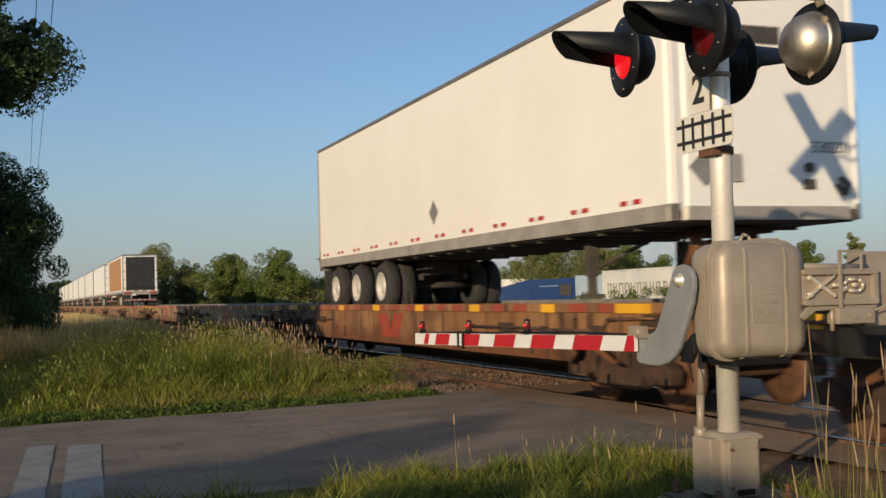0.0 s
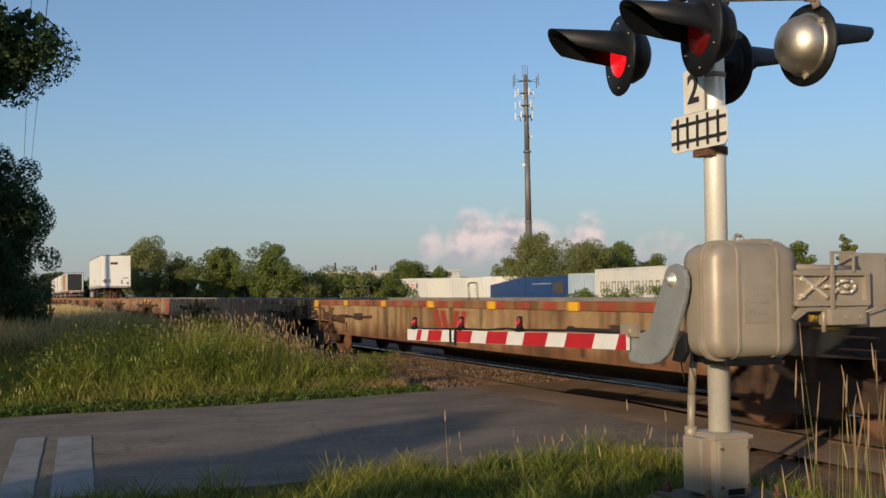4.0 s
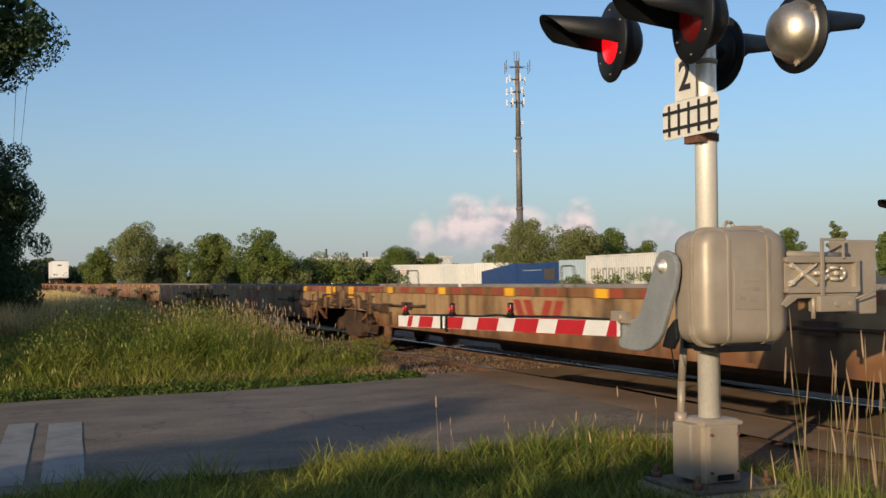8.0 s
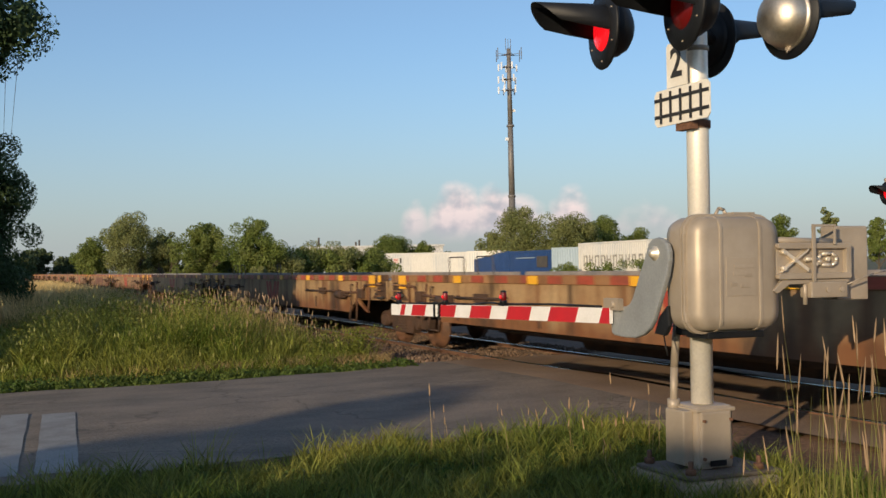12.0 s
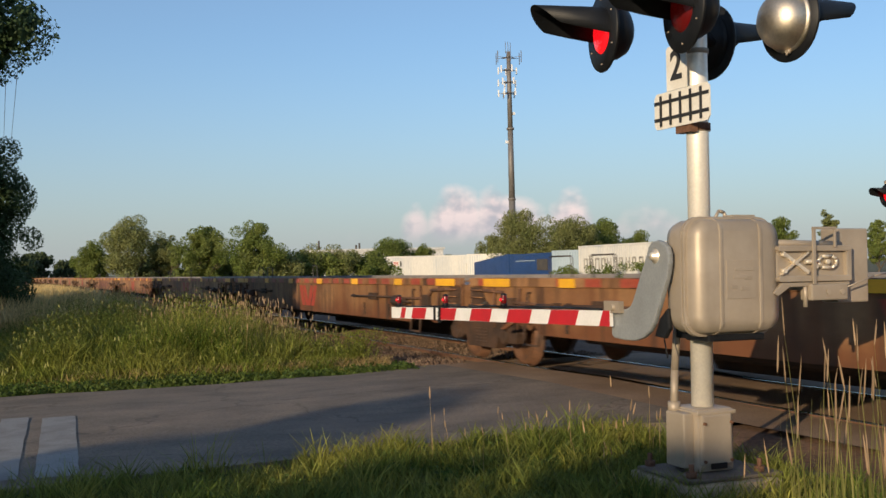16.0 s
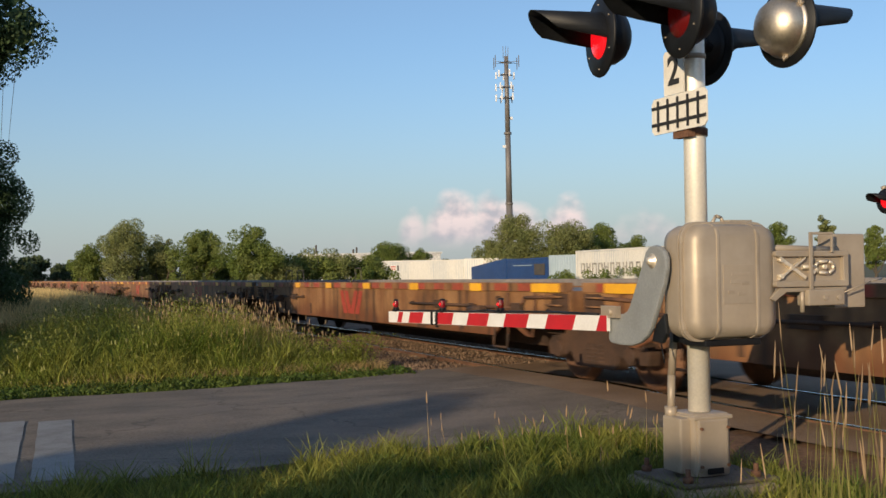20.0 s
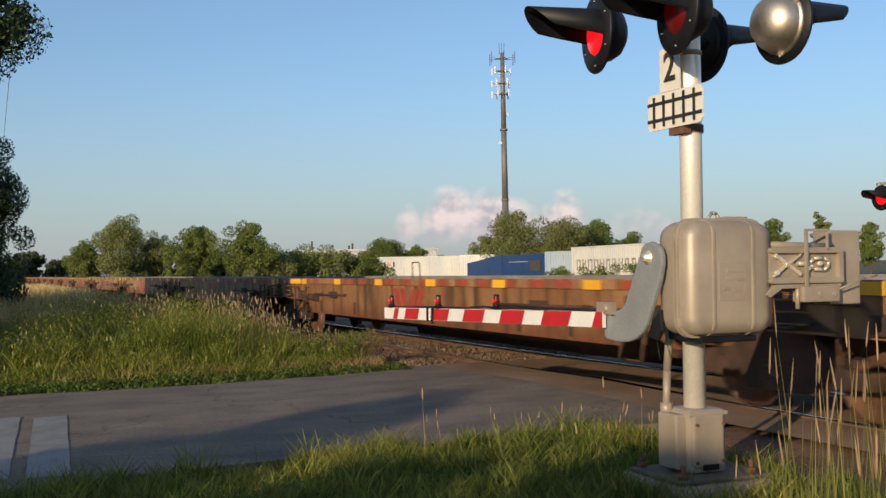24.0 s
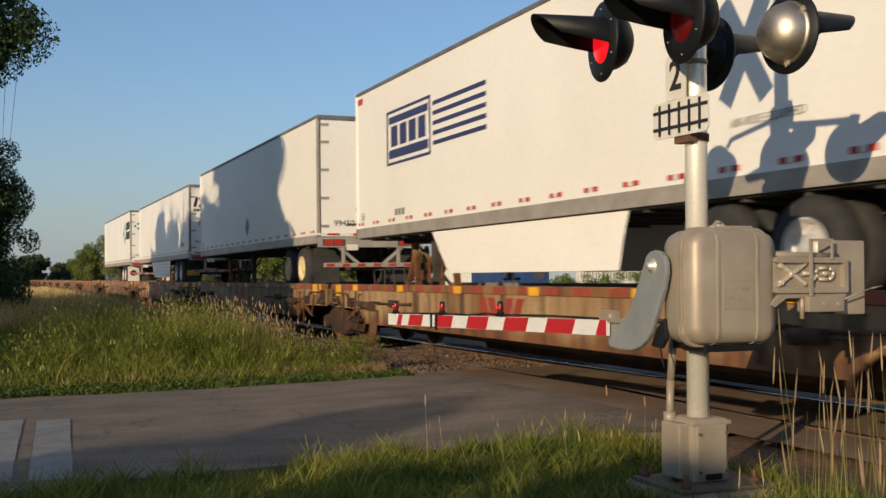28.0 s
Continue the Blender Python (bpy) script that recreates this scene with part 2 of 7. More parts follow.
def cracked(m):
    """Thin wandering cracks and long patches of paler dust."""
    nt = m.node_tree
    n, l = nt.nodes.new, nt.links.new
    p = nt.nodes["Principled BSDF"]
    src = p.inputs["Base Color"].links[0].from_socket
    tc, warp, mixv = n("ShaderNodeTexCoord"), n("ShaderNodeTexNoise"), n("ShaderNodeMix")
    warp.inputs["Scale"].default_value, warp.inputs["Detail"].default_value = 1.6, 4.0
    l(tc.outputs["Object"], warp.inputs["Vector"])
    mixv.data_type = "RGBA"
    mixv.blend_type = "ADD"
    mixv.inputs["Factor"].default_value = 0.9
    l(tc.outputs["Object"], mixv.inputs["A"])
    l(warp.outputs["Color"], mixv.inputs["B"])
    vo, rng, mul = n("ShaderNodeTexVoronoi"), n("ShaderNodeMapRange"), n("ShaderNodeMix")
    vo.feature = "DISTANCE_TO_EDGE"
    vo.inputs["Scale"].default_value = 0.28
    l(mixv.outputs["Result"], vo.inputs["Vector"])
    rng.inputs["From Min"].default_value, rng.inputs["From Max"].default_value = 0.0, 0.007
    rng.inputs["To Min"].default_value, rng.inputs["To Max"].default_value = 0.55, 0.0
    l(vo.outputs["Distance"], rng.inputs["Value"])
    mul.data_type = "RGBA"
    mul.inputs["B"].default_value = (0.03, 0.025, 0.02, 1)
    l(rng.outputs[0], mul.inputs["Factor"])
    dust, dr, dm, mp = n("ShaderNodeTexNoise"), n("ShaderNodeMapRange"), n("ShaderNodeMix"), n("ShaderNodeMapping")
    mp.inputs["Scale"].default_value = (0.25, 1.0, 1.0)
    l(tc.outputs["Object"], mp.inputs["Vector"])
    l(mp.outputs[0], dust.inputs["Vector"])
    dust.inputs["Scale"].default_value, dust.inputs["Detail"].default_value = 1.1, 6.0
    dr.inputs["From Min"].default_value, dr.inputs["From Max"].default_value, dr.inputs["To Max"].default_value = 0.48, 0.72, 0.55
    l(dust.outputs[0], dr.inputs["Value"])
    dm.data_type = "RGBA"
    dm.inputs["B"].default_value = (0.21, 0.165, 0.125, 1)
    l(dr.outputs[0], dm.inputs["Factor"])
    l(src, dm.inputs["A"])
    l(dm.outputs["Result"], mul.inputs["A"])
    l(mul.outputs["Result"], p.inputs["Base Color"])


cracked(ASPHALT)
ROAD_PAINT = material("road_paint", (0.25, 0.245, 0.235), (0.15, 0.14, 0.13), scale=3.5, rough=0.7, bump=0.35, fine=70, grain=0.2, low=0.45, high=0.75)
SOIL = material("turf_ground", (0.05, 0.065, 0.02), (0.12, 0.10, 0.045), scale=0.35, rough=0.95, bump=0.6, fine=14, grain=0.4)
DIRT = material("ballast_bed", (0.095, 0.05, 0.028), (0.185, 0.10, 0.055), scale=1.2, rough=0.95, bump=0.8, fine=26, grain=0.45)
STONE = material("ballast_stone", (0.085, 0.052, 0.034), (0.175, 0.118, 0.08), scale=2.0, rough=0.9, bump=0.4, fine=50, island=0.45)
TIMBER = material("old_timber", (0.10, 0.07, 0.05), (0.18, 0.13, 0.09), scale=3, rough=0.9, bump=0.5, fine=30, stretch=(1, 6, 6), per_thing=0.25)
RAIL_TOP = material("polished_rail", (0.62, 0.62, 0.64), (0.5, 0.5, 0.52), scale=6, rough=0.22, metal=1.0, bump=0.05, fine=80, grain=0.1)
RAIL_RUST = material("rusty_rail", (0.085, 0.04, 0.023), (0.15, 0.073, 0.04), scale=5, rough=0.85, bump=0.4, fine=60)


def rusty_paint(name, paint, dull, rust, dark, much):
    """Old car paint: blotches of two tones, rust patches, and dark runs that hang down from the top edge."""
    m = material(name, paint, dull, scale=0.9, rough=0.65, bump=0.3, fine=30, grain=0.2, stretch=(1, 1.0, 0.5), low=0.35, high=0.7, per_thing=0.12)
    nt = m.node_tree
    n, l = nt.nodes.new, nt.links.new
    p = nt.nodes["Principled BSDF"]
    src = p.inputs["Base Color"].links[0].from_socket
    tc, info = n("ShaderNodeTexCoord"), n("ShaderNodeObjectInfo")
    off = n("ShaderNodeMath")
    off.operation = "MULTIPLY"
    off.inputs[1].default_value = 71.0
    l(info.outputs["Random"], off.inputs[0])
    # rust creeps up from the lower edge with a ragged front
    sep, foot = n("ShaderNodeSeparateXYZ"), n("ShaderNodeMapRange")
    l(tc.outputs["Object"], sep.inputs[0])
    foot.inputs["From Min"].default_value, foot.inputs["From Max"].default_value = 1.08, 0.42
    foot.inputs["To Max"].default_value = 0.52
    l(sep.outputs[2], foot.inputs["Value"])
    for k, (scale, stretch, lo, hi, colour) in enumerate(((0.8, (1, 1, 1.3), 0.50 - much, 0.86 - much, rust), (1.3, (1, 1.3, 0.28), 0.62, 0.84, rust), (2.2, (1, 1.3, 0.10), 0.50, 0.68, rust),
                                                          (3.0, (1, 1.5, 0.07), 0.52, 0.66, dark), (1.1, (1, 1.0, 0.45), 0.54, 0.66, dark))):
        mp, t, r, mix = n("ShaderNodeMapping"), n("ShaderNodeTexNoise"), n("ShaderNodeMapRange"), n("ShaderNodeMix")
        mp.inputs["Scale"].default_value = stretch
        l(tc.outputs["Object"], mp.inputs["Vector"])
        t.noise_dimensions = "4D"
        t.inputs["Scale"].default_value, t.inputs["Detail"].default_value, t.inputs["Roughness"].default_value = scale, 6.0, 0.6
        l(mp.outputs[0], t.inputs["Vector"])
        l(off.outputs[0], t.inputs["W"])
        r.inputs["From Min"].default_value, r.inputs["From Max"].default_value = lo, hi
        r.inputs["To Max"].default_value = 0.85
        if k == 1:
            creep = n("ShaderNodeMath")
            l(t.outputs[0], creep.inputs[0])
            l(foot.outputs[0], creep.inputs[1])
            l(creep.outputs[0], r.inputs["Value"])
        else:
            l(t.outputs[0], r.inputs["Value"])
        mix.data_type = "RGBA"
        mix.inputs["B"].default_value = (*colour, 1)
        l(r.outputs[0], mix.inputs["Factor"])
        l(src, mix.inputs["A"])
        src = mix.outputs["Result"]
    l(src, p.inputs["Base Color"])
    return m


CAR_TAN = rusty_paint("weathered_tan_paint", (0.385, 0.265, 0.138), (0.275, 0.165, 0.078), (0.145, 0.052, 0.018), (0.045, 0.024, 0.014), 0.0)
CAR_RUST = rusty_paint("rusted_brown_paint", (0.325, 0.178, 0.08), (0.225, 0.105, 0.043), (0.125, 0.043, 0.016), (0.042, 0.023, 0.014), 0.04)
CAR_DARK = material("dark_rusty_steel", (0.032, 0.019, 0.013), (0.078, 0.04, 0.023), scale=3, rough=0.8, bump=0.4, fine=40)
DECK = material("steel_deck", (0.16, 0.15, 0.15), (0.24, 0.21, 0.19), scale=2, rough=0.7, bump=0.4, fine=30)
BAND_RED = material("faded_red_tape", (0.33, 0.06, 0.035), (0.22, 0.06, 0.035), scale=4, rough=0.5, bump=0.1, fine=50, island=0.3)
BAND_YELLOW = material("yellow_reflector", (0.80, 0.43, 0.025), (0.72, 0.36, 0.03), scale=5, rough=0.45, bump=0.05, fine=60, grain=0.1, per_thing=0.1)
LETTER_RED = material("faded_maroon_lettering", (0.10, 0.022, 0.018), (0.15, 0.04, 0.028), scale=5, rough=0.6, bump=0.1, fine=50, grain=0.25)
MARK_RED = material("dark_red_lettering", (0.36, 0.045, 0.028), (0.27, 0.045, 0.028), scale=5, rough=0.6, bump=0.1, fine=50, grain=0.2)
WHEEL_STEEL = material("wheel_steel", (0.075, 0.038, 0.022), (0.15, 0.07, 0.035), scale=5, rough=0.7, metal=0.1, bump=0.2, fine=50)
VAN_WHITE = material("trailer_white", (0.88, 0.86, 0.81), (0.83, 0.80, 0.75), scale=0.5, rough=0.42, bump=0.05, fine=18, grain=0.03, per_thing=0.03)
VAN_TOP = material("dark_top_rail", (0.20, 0.20, 0.205), (0.14, 0.14, 0.145), scale=3, rough=0.5, metal=0.2, bump=0.1, fine=40, grain=0.1)
VAN_GREY = material("aluminium_rail", (0.41, 0.375, 0.335), (0.31, 0.28, 0.245), scale=3, rough=0.45, metal=0.15, bump=0.1, fine=40, grain=0.1)
VAN_DARK = material("trailer_underframe", (0.045, 0.042, 0.04), (0.09, 0.075, 0.06), scale=3, rough=0.75, bump=0.2, fine=40)
TYRE = material("tyre_rubber", (0.022, 0.022, 0.023), (0.045, 0.042, 0.04), scale=5, rough=0.85, bump=0.3, fine=60)
RIM_WHITE = material("wheel_rim_pale", (0.68, 0.67, 0.64), (0.50, 0.47, 0.43), scale=6, rough=0.4, metal=0.2, bump=0.1, fine=40, grain=0.1)
RIM_CREAM = material("wheel_rim_cream", (0.74, 0.62, 0.38), (0.6, 0.45, 0.25), scale=6, rough=0.5, bump=0.1, fine=40, grain=0.1)
BLUE_INK = material("navy_lettering", (0.03, 0.035, 0.12), (0.035, 0.04, 0.13), scale=3, rough=0.45, bump=0.05)
TEAL_INK = material("teal_lettering", (0.02, 0.20, 0.19), (0.02, 0.17, 0.17), scale=3, rough=0.45, bump=0.05)
BLACK_INK = material("black_lettering", (0.02, 0.02, 0.022), (0.03, 0.03, 0.03), scale=3, rough=0.5, bump=0.05)
GREY_INK = material("grey_decal", (0.17, 0.17, 0.17), (0.23, 0.23, 0.22), scale=5, rough=0.5, bump=0.05)
RED_TAPE = material("red_reflector", (0.48, 0.03, 0.02), (0.40, 0.03, 0.02), scale=8, rough=0.35, bump=0.05)
WHITE_TAPE = material("white_reflector", (0.78, 0.77, 0.74), (0.70, 0.68, 0.64), scale=8, rough=0.35, bump=0.05)
GALV = material("silver_painted_pipe", (0.98, 0.94, 0.85), (0.93, 0.88, 0.78), scale=5, rough=0.47, metal=0.5, bump=0.0, fine=60, grain=0.06)
CAST_GREY = material("grey_painted_casting", (0.38, 0.322, 0.255), (0.30, 0.252, 0.196), scale=3, rough=0.46, metal=0.2, bump=0.02, fine=30, grain=0.025)
STEEL_GREY = material("grey_arm_paint", (0.30, 0.32, 0.33), (0.25, 0.265, 0.27), scale=4, rough=0.45, metal=0.25, bump=0.1, fine=60, grain=0.08)
SIGNAL_BLACK = material("signal_black", (0.006, 0.007, 0.009), (0.011, 0.012, 0.014), scale=5, spec=0.3, rough=0.5, bump=0.1, fine=60, grain=0.15)
CAST_SHINY = material("bare_cast_metal", (0.86, 0.78, 0.64), (0.66, 0.58, 0.46), scale=8, rough=0.38, metal=0.55, bump=0.1, fine=60, grain=0.12)
DOME = material("spun_aluminium", (0.76, 0.68, 0.56), (0.60, 0.53, 0.43), scale=4, rough=0.44, metal=1.0, bump=0.08, fine=50, grain=0.1)
SIGN_WHITE = material("sign_white", (0.74, 0.72, 0.66), (0.66, 0.63, 0.56), scale=5, rough=0.5, bump=0.05, grain=0.06)
GATE_RED = material("gate_red", (0.50, 0.02, 0.03), (0.44, 0.02, 0.03), scale=6, rough=0.4, bump=0.05, grain=0.06)
GATE_WHITE = material("gate_white", (0.78, 0.77, 0.76), (0.70, 0.69, 0.67), scale=6, rough=0.4, bump=0.05, grain=0.06)
GRIME = material("grimy_steel", (0.085, 0.068, 0.052), (0.17, 0.14, 0.11), scale=4, rough=0.85, bump=0.4, fine=50)
CONCRETE = material("concrete", (0.42, 0.34, 0.24), (0.20, 0.155, 0.11), scale=3, rough=0.9, bump=0.4, fine=40)
LENS_LIT = glowing("red_lens_lit", (1.0, 0.008, 0.014), 0.85, (0.42, 0.006, 0.01))
LENS_BOOM = glowing("red_boom_lens", (1.0, 0.008, 0.014), 0.02, (0.17, 0.006, 0.01))
LENS_DIM = glowing("red_lens", (1.0, 0.03, 0.02), 0.02, (0.10, 0.004, 0.004))
LEAF_NEAR = leafy("leaf_dark", (0.048, 0.085, 0.036), (0.078, 0.12, 0.048))
LEAF_FAR = leafy("leaf_green", (0.118, 0.165, 0.034), (0.18, 0.212, 0.055))
LEAF_WOOD = leafy("leaf_far_wood", (0.062, 0.088, 0.036), (0.085, 0.11, 0.05))
LEAF_GREY = leafy("leaf_grey_green", (0.165, 0.19, 0.064), (0.235, 0.245, 0.092))
BARK = material("bark", (0.06, 0.045, 0.032), (0.11, 0.085, 0.06), scale=4, rough=0.9, bump=0.6, fine=25, stretch=(1, 1, 0.3))
BLADE = leafy("grass_green", (0.07, 0.12, 0.02), (0.185, 0.21, 0.045), scale=1.1, island=0.5)
BLADE_TALL = leafy("tall_grass_green", (0.10, 0.15, 0.018), (0.265, 0.265, 0.055), scale=0.9, island=0.55)
BLADE_NEAR = leafy("coarse_grass_green", (0.085, 0.135, 0.022), (0.27, 0.265, 0.055), scale=1.4, island=0.5)
BLADE_STEM = leafy("pale_stem_green", (0.15, 0.16, 0.035), (0.27, 0.235, 0.08), scale=1.4, island=0.3)
BLADE_GOLD = leafy("golden_grass", (0.56, 0.42, 0.18), (0.70, 0.53, 0.25), scale=0.5)
BLADE_DRY = leafy("grass_dry", (0.34, 0.25, 0.11), (0.46, 0.34, 0.16), scale=0.5)
SEED = leafy("seed_head", (0.30, 0.205, 0.12), (0.42, 0.29, 0.175), scale=2.0, through_light=0.2)
CROSSING = material("rust_stained_asphalt", (0.195, 0.122, 0.074), (0.285, 0.19, 0.122), scale=0.9, rough=0.85, bump=0.5, fine=70, grain=0.3)
HEAD_PALE = leafy("pale_green_heads", (0.20, 0.215, 0.06), (0.28, 0.275, 0.09), scale=2.0, through_light=0.25)
CLOVER = leafy("clover_leaf", (0.06, 0.105, 0.02), (0.10, 0.14, 0.03), scale=0.8)
WEED = leafy("weed_leaf", (0.13, 0.16, 0.024), (0.245, 0.25, 0.055), scale=0.7, island=0.5)

# ---- ground, road, tracks ----
TRACK_X, TRACK2_X = 8.15, 12.4
ROAD_Y0, ROAD_Y1 = 9.25, 15.55
GAUGE = 0.755


def build_ground():
    rs = np.random.RandomState(3)
    xs = np.concatenate([np.array([-4000, -1200, -400, -150, -60, -30]), np.arange(-20, 6.0, 0.5), np.array([6.3, 20, 60, 150, 400, 1200, 4000])])
    ys = np.concatenate([np.array([-4000, -1200, -300, -80, -20]), np.arange(-6, 34, 0.5), np.array([40, 60, 100, 200, 400, 1200, 4000])])
    gx, gy = np.meshgrid(xs, ys, indexing="ij")
    gz = np.full_like(gx, -0.14)
    near = (gx > -20) & (gx < 6) & (gy > -6) & (gy < 34)
    gz += np.where(near & ((gy > ROAD_Y1 + 0.5) | (gy < ROAD_Y0 - 0.5)), rs.uniform(-0.03, 0.05, gx.shape), 0)
    # the verge beyond the road rises a little towards the rails
    gz += np.where(near & (gy > 17), 0.10, 0)
    v = np.stack([gx, gy, gz], -1).reshape(-1, 3)
    a, b = len(xs), len(ys)
    i, j = np.meshgrid(np.arange(a - 1), np.arange(b - 1), indexing="ij")
    q = (i * b + j).ravel()
    f = np.stack([q, q + b, q + b + 1, q + 1], -1)
    ob = new("ground", fast_mesh("ground", v, f, SOIL, True))
    tagged(ob, "flat green and brown turf ground round the crossing", "ground", kind="structure")


def build_road():
    """The asphalt road as one slab that humps over both tracks, with slots for the rails."""
    g = Geo()
    prof = [(-260, -0.06), (-6, -0.06), (3.0, -0.045), (6.5, -0.012)]
    pieces = [prof, [(6.5, -0.012), (TRACK_X - GAUGE - 0.04, -0.008)]]
    pieces.append([(TRACK_X - GAUGE + 0.085, -0.008), (TRACK_X + GAUGE - 0.085, -0.008)])
    pieces.append([(TRACK_X + GAUGE + 0.04, -0.008), (TRACK2_X - GAUGE - 0.05, -0.008)])
    pieces.append([(TRACK2_X - GAUGE + 0.12, -0.008), (TRACK2_X + GAUGE - 0.12, -0.008)])
    pieces.append([(TRACK2_X + GAUGE + 0.05, -0.008), (15, -0.03), (22, -0.06), (260, -0.06)])
    rs = random.Random(5)
    crossing = thing("crossing_surface", "rust-stained brown asphalt between the rails", "road", kind="structure")
    for p in pieces:
        tgt = g if abs(p[0][0]) > 100 or abs(p[-1][0]) > 100 else Geo()
        long = []
        for (x0, z0), (x1, z1) in zip(p, p[1:]):
            k = max(1, int((x1 - x0) / 0.8)) if abs(x0) < 30 and abs(x1) < 30 else 1
            long += [(x0 + (x1 - x0) * i / k, z0 + (z1 - z0) * i / k) for i in range(k)]
        long.append(p[-1])
        va, fa = [], []
        for x, z in long:
            # worn, slightly uneven edges that flare out towards the rails
            wide = 0 if tgt is g else ROAD_Y0 - 1.2
            fl = 0.5 * max(0.0, min(1.0, (x - 4.8) / 1.5)) if x < TRACK_X - 1 else 0.5
            e0, e1 = rs.uniform(-0.10, 0.10), rs.uniform(-0.09, 0.09)
            e0 -= 0.42 * max(0.0, min(1.0, (4.0 - x) / 2.0)) if tgt is g else 0.0
            near = ROAD_Y0 - fl - wide + e0
            va += [(x, near, -0.4), (x, near, z - 0.02), (x, max(near + 0.02, ROAD_Y0 - fl), z - 0.02), (x, 12.4, z + 0.03),
                   (x, ROAD_Y1 + fl + e1, z - 0.02), (x, ROAD_Y1 + fl + e1, -0.4)]
        for i in range(len(long) - 1):
            fa += [(i * 6 + j, i * 6 + j + 1, i * 6 + j + 7, i * 6 + j + 6) for j in range(5)]
        tgt.add(va, fa)
        if tgt is not g:
            part("panel", tgt, CROSSING, crossing)
    road = part("road", g, ASPHALT)
    tagged(road, "worn grey asphalt road leading over the level crossing", "road", kind="structure")
    # two white stop bars across the near lane
    for x0, x1, y0, y1 in ((0.0, 0.275, 9.13, 12.68), (0.405, 0.74, 9.10, 12.52)):
        n = 14
        r2 = random.Random(int(x0 * 100) + 9)
        va = []
        for i in range(n + 1):
            y = y0 + (y1 - y0) * i / n
            z = -0.07 + 0.05 * (y - ROAD_Y0) / (12.4 - ROAD_Y0) if y < 12.4 else -0.02
            sl = -0.175 * (y1 - y) / (y1 - y0)
            va += [(x0 + sl + r2.uniform(-0.006, 0.006), y, z + 0.008), (x1 + sl + r2.uniform(-0.006, 0.006), y, z + 0.008)]
        m = part("stop_bar", Geo().add(va, [(2 * i, 2 * i + 1, 2 * i + 3, 2 * i + 2) for i in range(n)]), ROAD_PAINT)
        tagged(m, "worn white painted stop bar on the road", "road marking", "stop bars on the road", kind="structure")


def rail_profile(c):
    half = [(-0.07, -0.165), (0.07, -0.165), (0.07, -0.15), (0.012, -0.13), (0.012, -0.045), (0.036, -0.035),
            (0.036, -0.012), (-0.036, -0.012), (-0.036, -0.035), (-0.012, -0.045), (-0.012, -0.13), (-0.07, -0.15)]
    return [(c + u, w) for u, w in half]


def build_track(cx, label):
    tr = thing("track", label, "railway track", kind="structure")
    for s in (-1, 1):
        r = part("rail", Geo().prism(rail_profile(cx + s * GAUGE), "y", -70, 600), RAIL_RUST, tr, "rusty rail")
        part("rail_head", Geo().prism([(cx + s * GAUGE - 0.020, -0.012), (cx + s * GAUGE + 0.020, -0.012),
                                       (cx + s * GAUGE + 0.018, -0.002), (cx + s * GAUGE + 0.012, 0.0),
                                       (cx + s * GAUGE - 0.012, 0.0), (cx + s * GAUGE - 0.018, -0.002)], "y", -70, 600),
             RAIL_TOP, r, "polished rail head")
    me = Geo().box((cx - 1.28, -0.115, -0.33), (cx + 1.28, 0.115, -0.16)).mesh("sleeper", TIMBER, 0.012)
    for i in range(-12, 60):
        y = i * 0.55 + 0.2
        if 0.9 < y < ROAD_Y1 + 0.5:
            continue
        part("sleeper", me, None, tr, at=pose(0, y, 0.085 + random.uniform(-0.01, 0.006), 0, 0, random.uniform(-1, 1)))
    return tr


